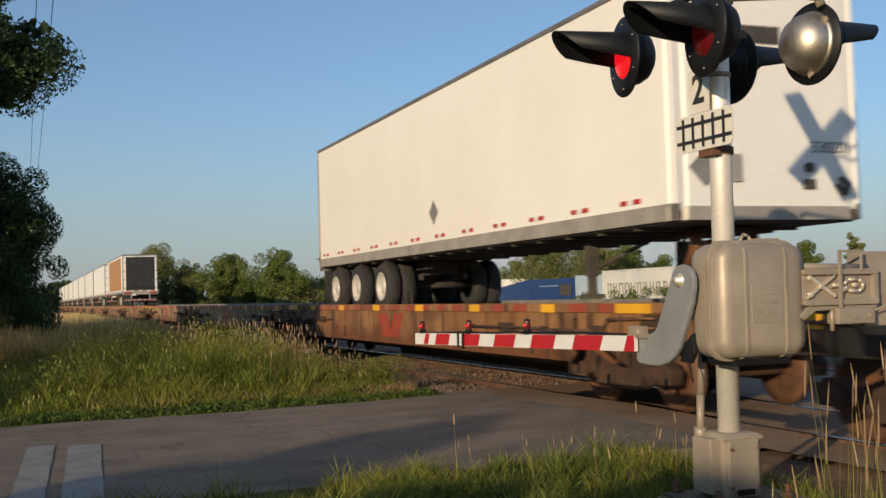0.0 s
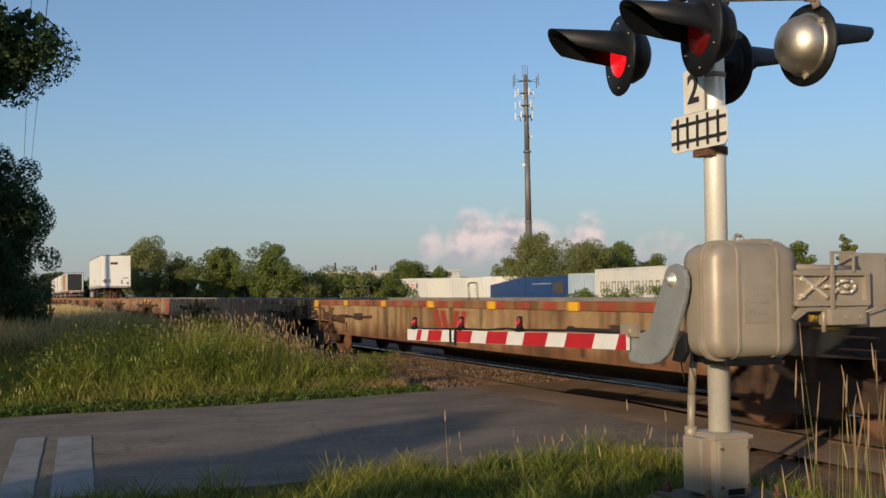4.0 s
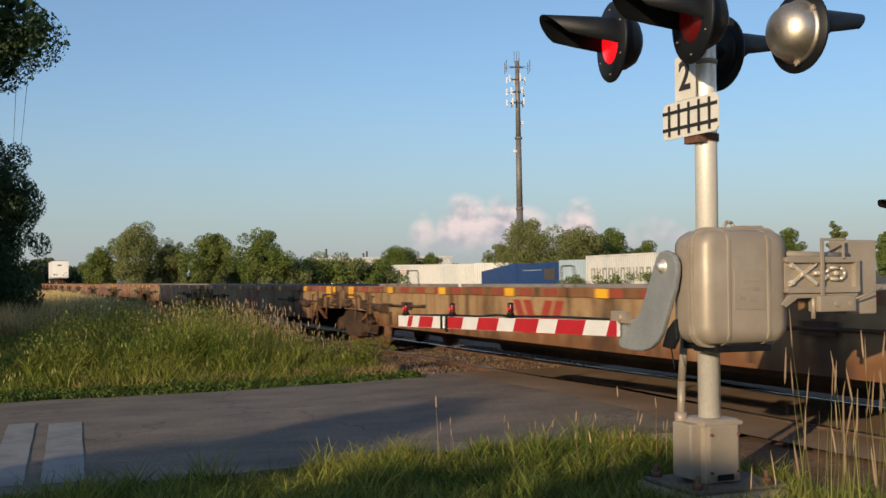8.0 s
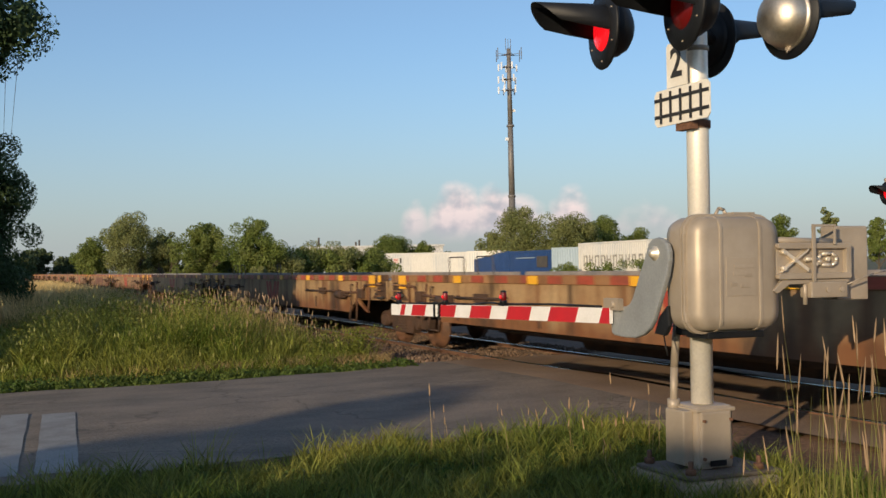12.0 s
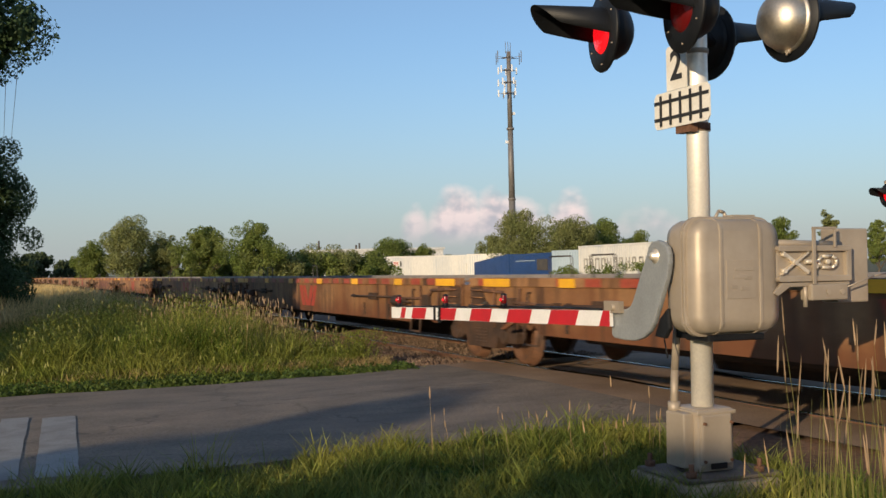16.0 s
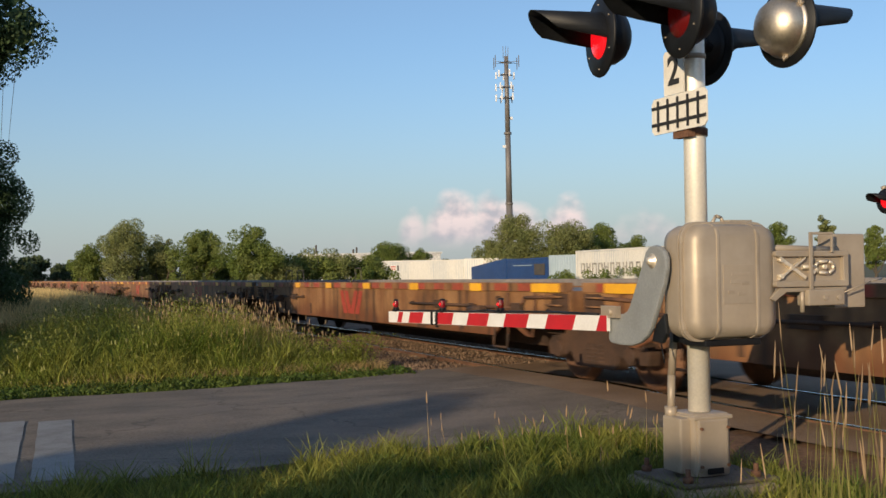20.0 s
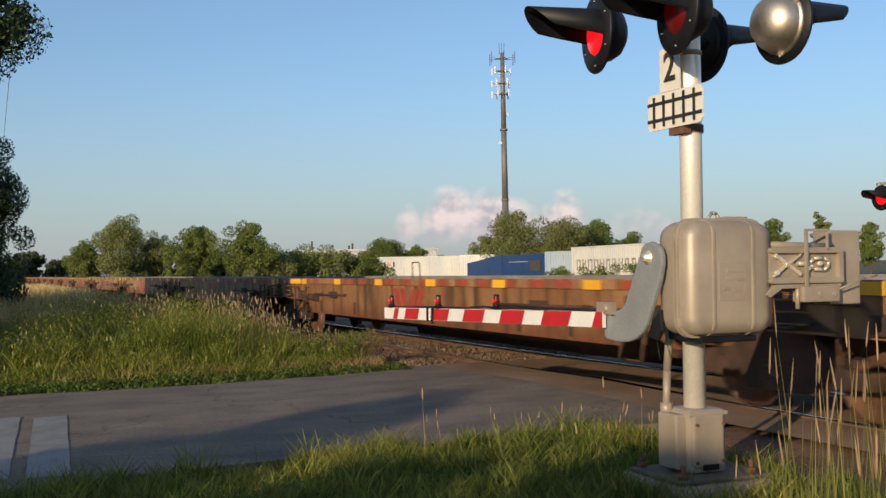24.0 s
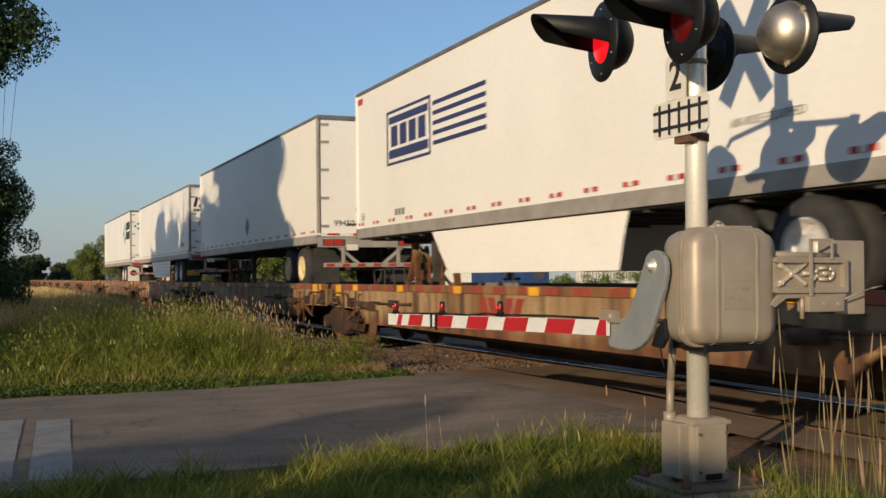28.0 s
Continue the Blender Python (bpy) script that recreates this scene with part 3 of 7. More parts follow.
def build_ballast():
    g = Geo()
    for y0, y1 in ((-80, ROAD_Y0 - 0.55), (ROAD_Y1 + 0.55, 700)):
        prof = [(5.0, -0.17), (6.0, -0.10), (6.7, -0.085), (9.7, -0.085), (10.3, -0.10), (10.9, -0.085), (13.8, -0.085), (14.6, -0.1), (16.0, -0.18)]
        ys = [y0 + (y1 - y0) * t for t in (0, 0.02, 0.05, 0.1, 0.2, 0.4, 1)] if y0 > 0 else [y0 + (y1 - y0) * t for t in (0, 0.8, 0.9, 0.95, 1)]
        va = [(x, y, z) for y in ys for x, z in prof]
        k = len(prof)
        g.add(va, [(j * k + i, j * k + i + 1, (j + 1) * k + i + 1, (j + 1) * k + i) for j in range(len(ys) - 1) for i in range(k - 1)])
    tagged(part("ballast_bed", g, DIRT), "brown gravel bed under both tracks", "ballast", kind="structure")
    # loose stones
    rs = np.random.RandomState(11)
    base = np.array([(1, 0, 0), (-1, 0, 0), (0, 1, 0), (0, -1, 0), (0, 0, 1), (0, 0, -1)], float)
    tri = np.array([(0, 2, 4), (2, 1, 4), (1, 3, 4), (3, 0, 4), (2, 0, 5), (1, 2, 5), (3, 1, 5), (0, 3, 5)])
    n = 9000
    x = rs.uniform(5.3, 9.9, n)
    y = np.where(rs.rand(n) < 0.6, rs.uniform(ROAD_Y1 + 0.5, 30, n), rs.uniform(-2, ROAD_Y0 - 0.5, n))
    s = rs.uniform(0.014, 0.034, n)
    y = np.where(y < 9, y + 16.5, y)
    heap = rs.rand(n) < 0.10
    x, y = np.where(heap, rs.uniform(4.9, 6.9, n), x), np.where(heap, rs.uniform(15.9, 18.6, n), y)
    s = np.where(heap, rs.uniform(0.03, 0.055, n), s)
    z = np.interp(x, [5.0, 6.0, 6.7, 9.7, 10.3], [-0.15, -0.10, -0.085, -0.085, -0.10]) + s * 0.3
    v = base[None] * (s[:, None, None] * rs.uniform(0.6, 1.3, (n, 6, 1)))
    ang = rs.uniform(0, 6.28, n)
    c, sn = np.cos(ang)[:, None], np.sin(ang)[:, None]
    vx, vy = v[..., 0] * c - v[..., 1] * sn, v[..., 0] * sn + v[..., 1] * c
    v = np.stack([vx + x[:, None], vy + y[:, None], v[..., 2] + z[:, None]], -1).reshape(-1, 3)
    f = (np.arange(n)[:, None, None] * 6 + tri[None]).reshape(-1, 3)
    tagged(new("ballast_stones", fast_mesh("ballast_stones", v, f, STONE)), "brown and grey crushed stones between the rails", "gravel", kind="stuff")


build_ground()
build_road()
build_track(TRACK_X, "near railway track with polished rails")
build_track(TRACK2_X, "second railway track behind the train")
build_ballast()

# ---- the train: articulated flat cars ----
SPEED = 22.68
DECK_Z, SILL_TOP, SILL_LOW = 1.20, 1.345, 0.49
MOVERS = []          # (thing, y at 0 s, pose that turns it about its own origin)


def slide(ob, y, m=None):
    MOVERS.append((ob, y, m or Matrix.Identity(4)))
    return ob


def wheel_mesh():
    return Geo().lathe([(0.05, -0.07), (0.16, -0.06), (0.20, -0.02), (0.34, -0.015), (0.37, -0.065), (0.42, -0.065),
                        (0.43, 0.05), (0.46, 0.055), (0.46, 0.08), (0.30, 0.075), (0.05, 0.09)], (0, 0, 0), (1, 0, 0), 32).mesh("wheel", WHEEL_STEEL)


RAIL_WHEEL = wheel_mesh()
SPRING = Geo()
for i in range(5):
    SPRING.lathe([(0.055, 0.03 + 0.05 * i), (0.075, 0.045 + 0.05 * i), (0.055, 0.06 + 0.05 * i)], (0, 0, 0), (0, 0, 1), 12)
SPRING = SPRING.mesh("spring", CAR_DARK)


def frame_mesh():
    g = Geo()
    out = [(-1.25, 0.52), (-1.12, 0.62), (-0.75, 0.66), (-0.45, 0.84), (0.45, 0.84), (0.75, 0.66), (1.12, 0.62), (1.25, 0.52), (1.2, 0.36), (0.82, 0.36),
           (0.62, 0.44), (0.5, 0.26), (-0.5, 0.26), (-0.62, 0.44), (-0.82, 0.36), (-1.2, 0.36)]
    for s in (-1, 1):
        g.prism(out, "x", s * 1.06 - 0.09, s * 1.06 + 0.09)
        for y in (-0.89, 0.89):
            g.rod((s * 1.05, y, 0.46), (s * 1.21, y, 0.46), 0.13, 0.11, 14)
    g.box((-1.05, -0.25, 0.45), (1.05, 0.25, 0.8))
    for y in (-0.89, 0.89):
        g.rod((-1.0, y, 0.46), (1.0, y, 0.46), 0.08, seg=10)
    return g.mesh("bogie", CAR_DARK, 0.015)


BOGIE = frame_mesh()


def add_bogie(car, y):
    b = part("bogie", BOGIE, None, car, "dark rusty cast bogie", at=pose(0, y, 0))
    for s in (-1, 1):
        for dy in (-0.89, 0.89):
            part("wheel", RAIL_WHEEL, None, b, at=pose(s * 0.80, dy, 0.46, 0, 0, 0 if s < 0 else 180))
        for dy in (-0.16, 0.0, 0.16):
            part("spring", SPRING, None, b, at=pose(s * 1.10, dy, 0.30))


def flat_car(length, skin, rear_bogie, front_bogie, wide_marks, lettered, label, far=False):
    """One platform; its body runs along y, z is 0 at the rail's top."""
    car = thing("flat_car", label, "rail car", "platforms of the train")
    h = length / 2
    # a side plate: deep between the bogies, cut up over them
    out = [(-h, SILL_TOP - 0.10), (-h, 0.86), (-h + 1.9, 0.84), (-h + 2.3, 0.57), (h - 2.3, 0.57), (h - 1.9, 0.84), (h, 0.86), (h, SILL_TOP - 0.10)]
    for s in (-1, 1):
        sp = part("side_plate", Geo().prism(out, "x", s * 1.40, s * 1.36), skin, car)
        # dark plates on both sides also paint in the shade below the car
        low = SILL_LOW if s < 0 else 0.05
        part("lower_plate", Geo().prism([(-h + 2.6, 0.68), (h - 2.6, 0.68), (h - 3.1, low), (-h + 3.1, low)], "x", s * 1.12 if s < 0 else 0.92, s * 1.08 if s < 0 else 0.88), CAR_DARK, sp, "dark inner sill plate standing in for underbody shade")
        for y in (-h * 0.5, -h * 0.2, h * 0.12, h * 0.42) if s < 0 and not far else ():
            part("sill_gusset", Geo().prism([(s * 1.38, 0.70), (s * 1.38, 0.575), (s * 1.12, SILL_LOW + 0.02), (s * 1.12, 0.70)], "y", y, y + 0.02), CAR_DARK, sp, "dark gusset under the side")
        part("top_flange", Geo().box((min(s * 1.34, s * 1.425), -h, SILL_TOP - 0.125), (max(s * 1.34, s * 1.425), h, SILL_TOP)), CAR_RUST if s < 0 else DECK, sp, "worn top flange", 0.01)
        if s > 0:
            continue
        y = -h + 0.2
        rs = random.Random(int(length * 100))
        while y < h - 0.5 and not far:
            w = 0.42 + rs.uniform(-0.04, 0.04)
            if rs.random() < 0.92:
                part("red_tape", Geo().box((s * 1.430, y, SILL_TOP - 0.116), (s * 1.425, y + w, SILL_TOP - 0.012)), BAND_RED, sp)
            y += w + rs.choice((0.34, 0.40, 0.44))
        # yellow reflectors along the top edge
        marks = [(-h + 0.3, 0.16, 0.13), (-h + 0.75, 0.36, 0.23), (h - 0.6, 0.36, 0.24)] if not wide_marks else [(-h + 0.6, 0.8, 0.115), (h - 1.0, 0.9, 0.115)]
        yy = -h + 2.85
        while yy < h - 1.5:
            marks.append((yy, 0.42 if wide_marks else 0.30, 0.115))
            yy += 2.62
        for y, w, t in marks:
            part("reflector", Geo().box((min(s * 1.431, s * 1.436), y - w / 2, SILL_TOP - 0.012 - t), (max(s * 1.431, s * 1.436), y + w / 2, SILL_TOP - 0.012)), BAND_YELLOW, sp, "yellow reflector")
        # slanted red bars of the builder's mark, and a row of faded bars for the lettering
        x0, x1 = (-1.404, -1.401) if s < 0 else (1.401, 1.404)
        if lettered:
            for i in range(10):
                y = h - 6.75 - i * 0.66
                part("lettering", Geo().prism([(y, 0.80), (y + 0.34, 0.80), (y + 0.38, 1.13), (y + 0.04, 1.13)], "x", x0, x1), LETTER_RED, sp, "faded maroon lettering bar")
        else:
            for dy, lean in ((0.74, 0.26), (0.42, 0.26), (0.02, -0.26), (-0.30, -0.26)):
                part("mark_bar", Geo().prism([(dy - lean / 2, 0.70), (dy - lean / 2 + 0.24, 0.70), (dy + lean / 2 + 0.24, 1.17), (dy + lean / 2, 1.17)], "x", x0, x1), MARK_RED, sp, "slanted dark red bar")
        # brake gear, brackets and rods on the side
        for y, w in ((-h + 4.3, 1.3), (h - 4.0, 0.9)):
            part("side_rod", Geo().rod((s * 1.46, y - w, 1.0), (s * 1.46, y + w, 0.985), 0.02, seg=8)
                 .box((s * 1.40 - 0.06, y - 0.25, 0.93), (s * 1.40 + 0.06, y + 0.2, 1.06)).box((s * 1.40 - 0.05, y - w, 0.97), (s * 1.40 + 0.05, y - w + 0.08, 1.03))
                 .box((s * 1.40 - 0.05, y + w - 0.08, 0.96), (s * 1.40 + 0.05, y + w, 1.02)), CAR_DARK, sp, "dark brake rod on brackets")
        for e in (-1, 1):
            # dark plate painted where the car's end has a shaded opening
            part("end_stain_plate", Geo().prism([(e * (h - 0.02), 0.88), (e * (h - 0.85), 0.88), (e * (h - 0.55), 1.02), (e * (h - 0.42), SILL_TOP - 0.14), (e * (h - 0.02), SILL_TOP - 0.14)], "x", s * 1.404, s * 1.398), CAR_DARK, sp, "dark plate standing in for the shaded end opening")
            part("air_hose", Geo().tube([(s * 1.41, e * (h - 0.6), 0.98), (s * 1.45, e * (h - 0.3), 0.90), (s * 1.45, e * (h - 0.05), 0.92)], 0.022, 8), TYRE, sp, "black air hose")
        for e in (-1, 1):
            yy = e * (h - 2.05)
            part("grab_iron", Geo().tube([(s * 1.40, yy, 1.14), (s * 1.46, yy, 1.14), (s * 1.46, yy, 0.72), (s * 1.40, yy, 0.72)], 0.014, 6), CAR_DARK, sp, "dark grab iron")
            part("end_step", Geo().tube([(s * 1.40, yy - 0.25, 0.70), (s * 1.43, yy - 0.25, 0.42), (s * 1.43, yy + 0.2, 0.42), (s * 1.40, yy + 0.2, 0.70)], 0.018, 6), CAR_DARK, sp, "dark end step")
            part("valve_box", Geo().box((s * 1.43 - 0.05, e * (h - 1.45) - 0.16, 0.88), (s * 1.43 + 0.05, e * (h - 1.45) + 0.12, 1.06)), CAR_DARK, sp, "dark valve box", 0.012)
        for y in (-h + 3.4, -h * 0.45, h * 0.38, h - 3.1):
            part("step_bracket", Geo().box((s * 1.40 - 0.02, y, 0.62), (s * 1.40 + 0.02, y + 0.07, 0.86)), CAR_DARK, sp, bevel=0.008)
    for y, w, tilt in () if far else ((h - 2.15, 0.62, 0.0), (h - 3.35, 0.60, 0.08), (-h + 9.6, 0.36, 0.05)):
        part("deck_loop", Geo().tube([(-1.15, y, DECK_Z - 0.01), (-1.15, y + tilt, DECK_Z + 0.40), (-1.15, y + tilt - 0.03, DECK_Z + 0.43), (-1.15, y + tilt - w + 0.03, DECK_Z + 0.43), (-1.15, y + tilt - w, DECK_Z + 0.40), (-1.15, y - w, DECK_Z - 0.01)], 0.011, 8), VAN_DARK, car, "dark bent tube loop on the deck")
    # pipes, ladders and castings that crowd the ends of the near flank
    for e in () if far else (-1, 1):
        g = Geo()
        g.tube([(-1.43, e * (h - 0.35), 1.16), (-1.44, e * (h - 1.2), 1.14), (-1.44, e * (h - 1.35), 1.00), (-1.44, e * (h - 2.7), 0.98)], 0.022, 8)
        g.tube([(-1.42, e * (h - 0.9), 1.20), (-1.45, e * (h - 0.95), 0.62)], 0.018, 8).tube([(-1.42, e * (h - 1.75), 1.20), (-1.45, e * (h - 1.7), 0.62)], 0.018, 8)
        part("brake_pipe", g, RAIL_RUST, car, "rusty brake pipes")
        lad = Geo()
        for k in range(3):
            lad.rod((-1.455, e * (h - 0.55), 0.94 + 0.11 * k), (-1.455, e * (h - 0.12), 0.94 + 0.11 * k), 0.012, seg=6)
        part("ladder_rungs", lad, CAR_RUST, car, "rusty ladder rungs")
        part("brake_cylinder", Geo().rod((-1.50, e * (h - 2.9), 0.93), (-1.50, e * (h - 2.45), 0.93), 0.075, seg=14).rod((-1.50, e * (h - 2.45), 0.93), (-1.50, e * (h - 2.1), 0.93), 0.02, seg=8).box((-1.52, e * (h - 2.9) - 0.02, 0.84), (-1.40, e * (h - 2.9) + 0.02, 1.02)), CAR_DARK, car, "dark brake cylinder")
        part("end_gusset", Geo().prism([(e * (h - 2.0), 0.86), (e * (h - 1.2), 0.60), (e * (h - 1.05), 0.60), (e * (h - 1.75), 0.88)], "x", -1.41, -1.37), CAR_RUST, car, "slanted rusty gusset")
    part("deck", Geo().box((-1.34, -h + 0.05, DECK_Z - 0.06), (1.34, h - 0.05, DECK_Z)), DECK, car, "grey worn steel deck")
    # sill deepened and end boxes added to darken the view under the car
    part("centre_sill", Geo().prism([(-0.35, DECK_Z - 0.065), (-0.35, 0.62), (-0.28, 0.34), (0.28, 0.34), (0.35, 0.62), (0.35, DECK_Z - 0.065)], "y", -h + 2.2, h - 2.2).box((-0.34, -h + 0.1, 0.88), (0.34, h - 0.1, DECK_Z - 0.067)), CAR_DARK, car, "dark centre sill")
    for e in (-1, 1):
        part("bolster", Geo().box((-0.48, min(e * (h - 0.25), e * (h - 2.4)), 0.56), (0.48, max(e * (h - 0.25), e * (h - 2.4)), 0.875)), CAR_DARK, car, "dark bolster box that fills in underbody shade", 0.01)
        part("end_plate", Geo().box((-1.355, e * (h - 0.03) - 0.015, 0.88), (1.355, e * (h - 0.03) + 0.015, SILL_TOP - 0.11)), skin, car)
        part("end_ramp", Geo().prism([(e * (h + 0.015), DECK_Z - 0.02), (e * (h + 0.015), DECK_Z + 0.01), (e * (h + 0.16), DECK_Z + 0.0), (e * (h + 0.16), DECK_Z - 0.02)], "x", -1.2, 1.2), DECK, car, "steel bridge plate")
    if front_bogie is not None:
        add_bogie(car, front_bogie)
        part("coupler", Geo().box((-0.09, h, 0.80), (0.09, h + 0.95, 0.98)).box((-0.16, h + 0.62, 0.72), (0.16, h + 0.94, 1.0)), CAR_DARK, car, "coupler", 0.02)
        part("hose", Geo().tube([(-0.4, h + 0.02, 0.8), (-0.42, h + 0.3, 0.5), (-0.35, h + 0.6, 0.38), (-0.2, h + 0.9, 0.5)], 0.025, 8), TYRE, car, "black brake hose")
    if rear_bogie is not None:
        add_bogie(car, rear_bogie)
        if front_bogie is None and rear_bogie > -h:
            part("coupler", Geo().box((-0.09, -h - 0.93, 0.80), (0.09, -h, 0.98)).box((-0.16, -h - 0.92, 0.72), (0.16, -h - 0.62, 1.0)), CAR_DARK, car, "coupler", 0.02)
    return car


JOINTS = (0.0, 19.65, 37.7, 56.0, 74.1, 94.3)
MASTERS = {}


def build_cars():
    for unit in range(-3, 7):
        head = 9.66 - 94.3 * unit
        for i in range(5):
            a, b = head - JOINTS[i], head - JOINTS[i + 1]
            front, rear = a - (0.95 if i == 0 else 0.17), b + (0.95 if i == 4 else 0.17)
            mid, length = (front + rear) / 2, front - rear
            rusty = unit in (3, 4) or unit == 5 and i > 2 or unit == -1 and i == 4
            kind = (i if i in (0, 4) else 1, rusty, unit < -1)
            if kind not in MASTERS:
                rear_b = (b - mid) if i < 4 else -length / 2 + 1.52
                front_b = length / 2 - 1.52 if i == 0 else None
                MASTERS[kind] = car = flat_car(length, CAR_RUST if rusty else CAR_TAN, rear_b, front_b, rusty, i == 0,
                                               "rusty brown articulated flat car with yellow reflectors" if rusty else "weathered tan articulated flat car with red marks and yellow reflectors", unit < -1)
            else:
                car = copy_thing(MASTERS[kind], Matrix.Identity(4))
            slide(car, mid, pose(TRACK_X, 0, 0))


build_cars()


# ---- trailers on the cars ----
def road_wheel(rim):
    t = Geo().lathe([(0.285, -0.14), (0.33, -0.15), (0.46, -0.14), (0.50, -0.10), (0.51, 0.0), (0.50, 0.10), (0.46, 0.14), (0.33, 0.15), (0.285, 0.14)], (0, 0, 0), (1, 0, 0), 36)
    r = Geo().lathe([(0.29, -0.13), (0.30, -0.16), (0.275, -0.155), (0.25, -0.06), (0.17, -0.03), (0.15, -0.11), (0.08, -0.14), (0.0, -0.145)], (0, 0, 0), (1, 0, 0), 30)
    for k in range(8):
        a = k * math.pi / 4
        r.rod((-0.02, 0.21 * math.cos(a), 0.21 * math.sin(a)), (-0.07, 0.21 * math.cos(a), 0.21 * math.sin(a)), 0.025, seg=6)
    return t.mesh("tyre", TYRE), r.mesh("rim", rim)


WHEEL_PALE, WHEEL_CREAM = road_wheel(RIM_WHITE), road_wheel(RIM_CREAM)


def letters(text, size, material, parent, m, label="", bold=0.0):
    cu = bpy.data.curves.new("lettering", "FONT")
    cu.body, cu.size, cu.extrude, cu.offset, cu.align_x, cu.align_y = text, size, 0.002, bold, "CENTER", "CENTER"
    tmp = bpy.data.objects.new("tmp", cu)
    me = bpy.data.meshes.new_from_object(tmp)
    bpy.data.objects.remove(tmp)
    me.materials.clear()
    me.materials.append(material)
    return part("lettering", me, None, parent, label, at=m)


HW, Z0, Z1 = 1.30, 1.07, 4.135


def trailer(label, length, axles, wheel, group="white trailers on the train", skirt=None, tape=1.2, side_mat=None, legs=None, flap=None, mark=0.11, low=False):
    """A box trailer: its tail is at y 0, its nose at y = length, wheels stand on z 0."""
    t = thing("semi_trailer", label, "trailer", group)
    skin = side_mat or VAN_WHITE
    body = part("box_body", Geo().box((-HW + 0.02, 0.03, Z0 + 0.12), (HW - 0.02, length - 0.02, Z1 - 0.04)), skin, t, bevel=0.03)
    for s in (-1, 1):
        a, b = sorted((s * (HW + 0.006), s * (HW - 0.05)))
        part("top_rail", Geo().box((a, 0.0, Z1 - 0.07), (b, length, Z1)), VAN_TOP, t, "dark grey top rail", 0.02)
        part("bottom_rail", Geo().box((a, 0.0, Z0), (b, length, Z0 + 0.20)), VAN_GREY, t, "grey bottom rail", 0.01)
        y = 0.35
        while y < length - 0.3:
            x0, x1 = sorted((s * (HW - 0.02), s * (HW + (0.010 if low else -0.008))))
            za, zb = (Z0 + 0.125, Z0 + 0.185) if low else (Z0 + 0.255, Z0 + 0.315)
            part("red_marker", Geo().box((x0, y, za), (x1, y + mark, zb)), RED_TAPE, body, "red reflector")
            part("white_marker", Geo().box((x0, y + mark + 0.004, za), (x1, y + 1.9 * mark, zb)), WHITE_TAPE, body)
            part("red_marker", Geo().box((x0, y + 1.9 * mark + 0.004, za), (x1, y + 2.9 * mark, zb)), RED_TAPE, body, "red reflector")
            y += tape
        for y in (0.03, length - 0.05):
            part("corner_post", Geo().box((a, y - 0.03, Z0), (b, y + 0.05, Z1)), VAN_GREY if y < 1 else skin, t, bevel=0.012)
        if skirt:
            y0, y1 = skirt
            part("side_skirt", Geo().prism([(y0 + 0.12, 0.34), (y1 - 0.85, 0.34), (y1 - 0.62, 0.42), (y1 - 0.05, 0.98), (y1, Z0 - 0.02), (y0 - 0.12, Z0 - 0.02), (y0 + 0.02, 0.7)], "x", s * 1.24 - 0.012, s * 1.24 + 0.012), skin, t, "white side skirt", 0.01)
    part("roof", Geo().box((-HW + 0.06, 0.06, Z1 - 0.03), (HW - 0.06, length - 0.06, Z1 - 0.01)), VAN_GREY, t, "grey roof skin")
    part("floor_frame", Geo().box((-HW + 0.06, 0.05, Z0 - 0.02), (HW - 0.06, length - 0.05, Z0 + 0.11)), VAN_DARK, t, "dark underframe")
    for k in range(int(length / 0.9) if group.startswith("white") else 0):
        part("cross_beam", Geo().box((-HW + 0.1, 0.4 + k * 0.9, Z0 - 0.06), (HW - 0.1, 0.48 + k * 0.9, Z0 - 0.02)), VAN_DARK, t)
    # running gear
    for y in axles:
        ax = part("axle", Geo().rod((-0.85, y, 0.51), (0.85, y, 0.51), 0.07, seg=12).box((-0.55, y - 0.35, 0.62), (-0.45, y + 0.35, 0.74)).box((0.45, y - 0.35, 0.62), (0.55, y + 0.35, 0.74))
                  .box((-0.6, y - 0.1, 0.72), (0.6, y + 0.1, Z0 - 0.08)), VAN_DARK, t, "dark axle and springs")
        for s in (-1, 1):
            for dx in (1.12, 0.80):
                w = part("tyre", wheel[0], None, ax, at=pose(s * dx, y, 0.51, 0, 0, 0 if s < 0 else 180))
                if dx > 1:
                    part("rim", wheel[1], None, ax, at=pose(s * dx, y, 0.51, 0, 0, 0 if s < 0 else 180))
    part("slider_frame", Geo().box((-0.55, min(axles) - 0.8, Z0 - 0.24), (-0.42, max(axles) + 1.0, Z0 - 0.10)).box((0.42, min(axles) - 0.8, Z0 - 0.24), (0.55, max(axles) + 1.0, Z0 - 0.10)), VAN_DARK, t)
    for s in (-1, 1):
        y = min(axles) - 1.05
        part("mud_flap", Geo().box((s * 0.95 - 0.31, y - 0.01, 0.16), (s * 0.95 + 0.31, y + 0.01, 0.98)), flap or TYRE, t, "mud flap")
        yl = legs or length - 3.4
        part("landing_leg", Geo().box((s * 0.75 - 0.07, yl - 0.07, 0.5), (s * 0.75 + 0.07, yl + 0.07, Z0 - 0.1)).box((s * 0.75 - 0.05, yl - 0.05, 0.25), (s * 0.75 + 0.05, yl + 0.05, 0.5))
             .box((s * 0.75 - 0.13, yl - 0.13, 0.2), (s * 0.75 + 0.13, yl + 0.13, 0.25)).rod((s * 0.7, yl, 0.6), (s * 0.2, yl + 0.9, Z0 - 0.05), 0.03, seg=8), VAN_DARK, t, "dark landing leg")
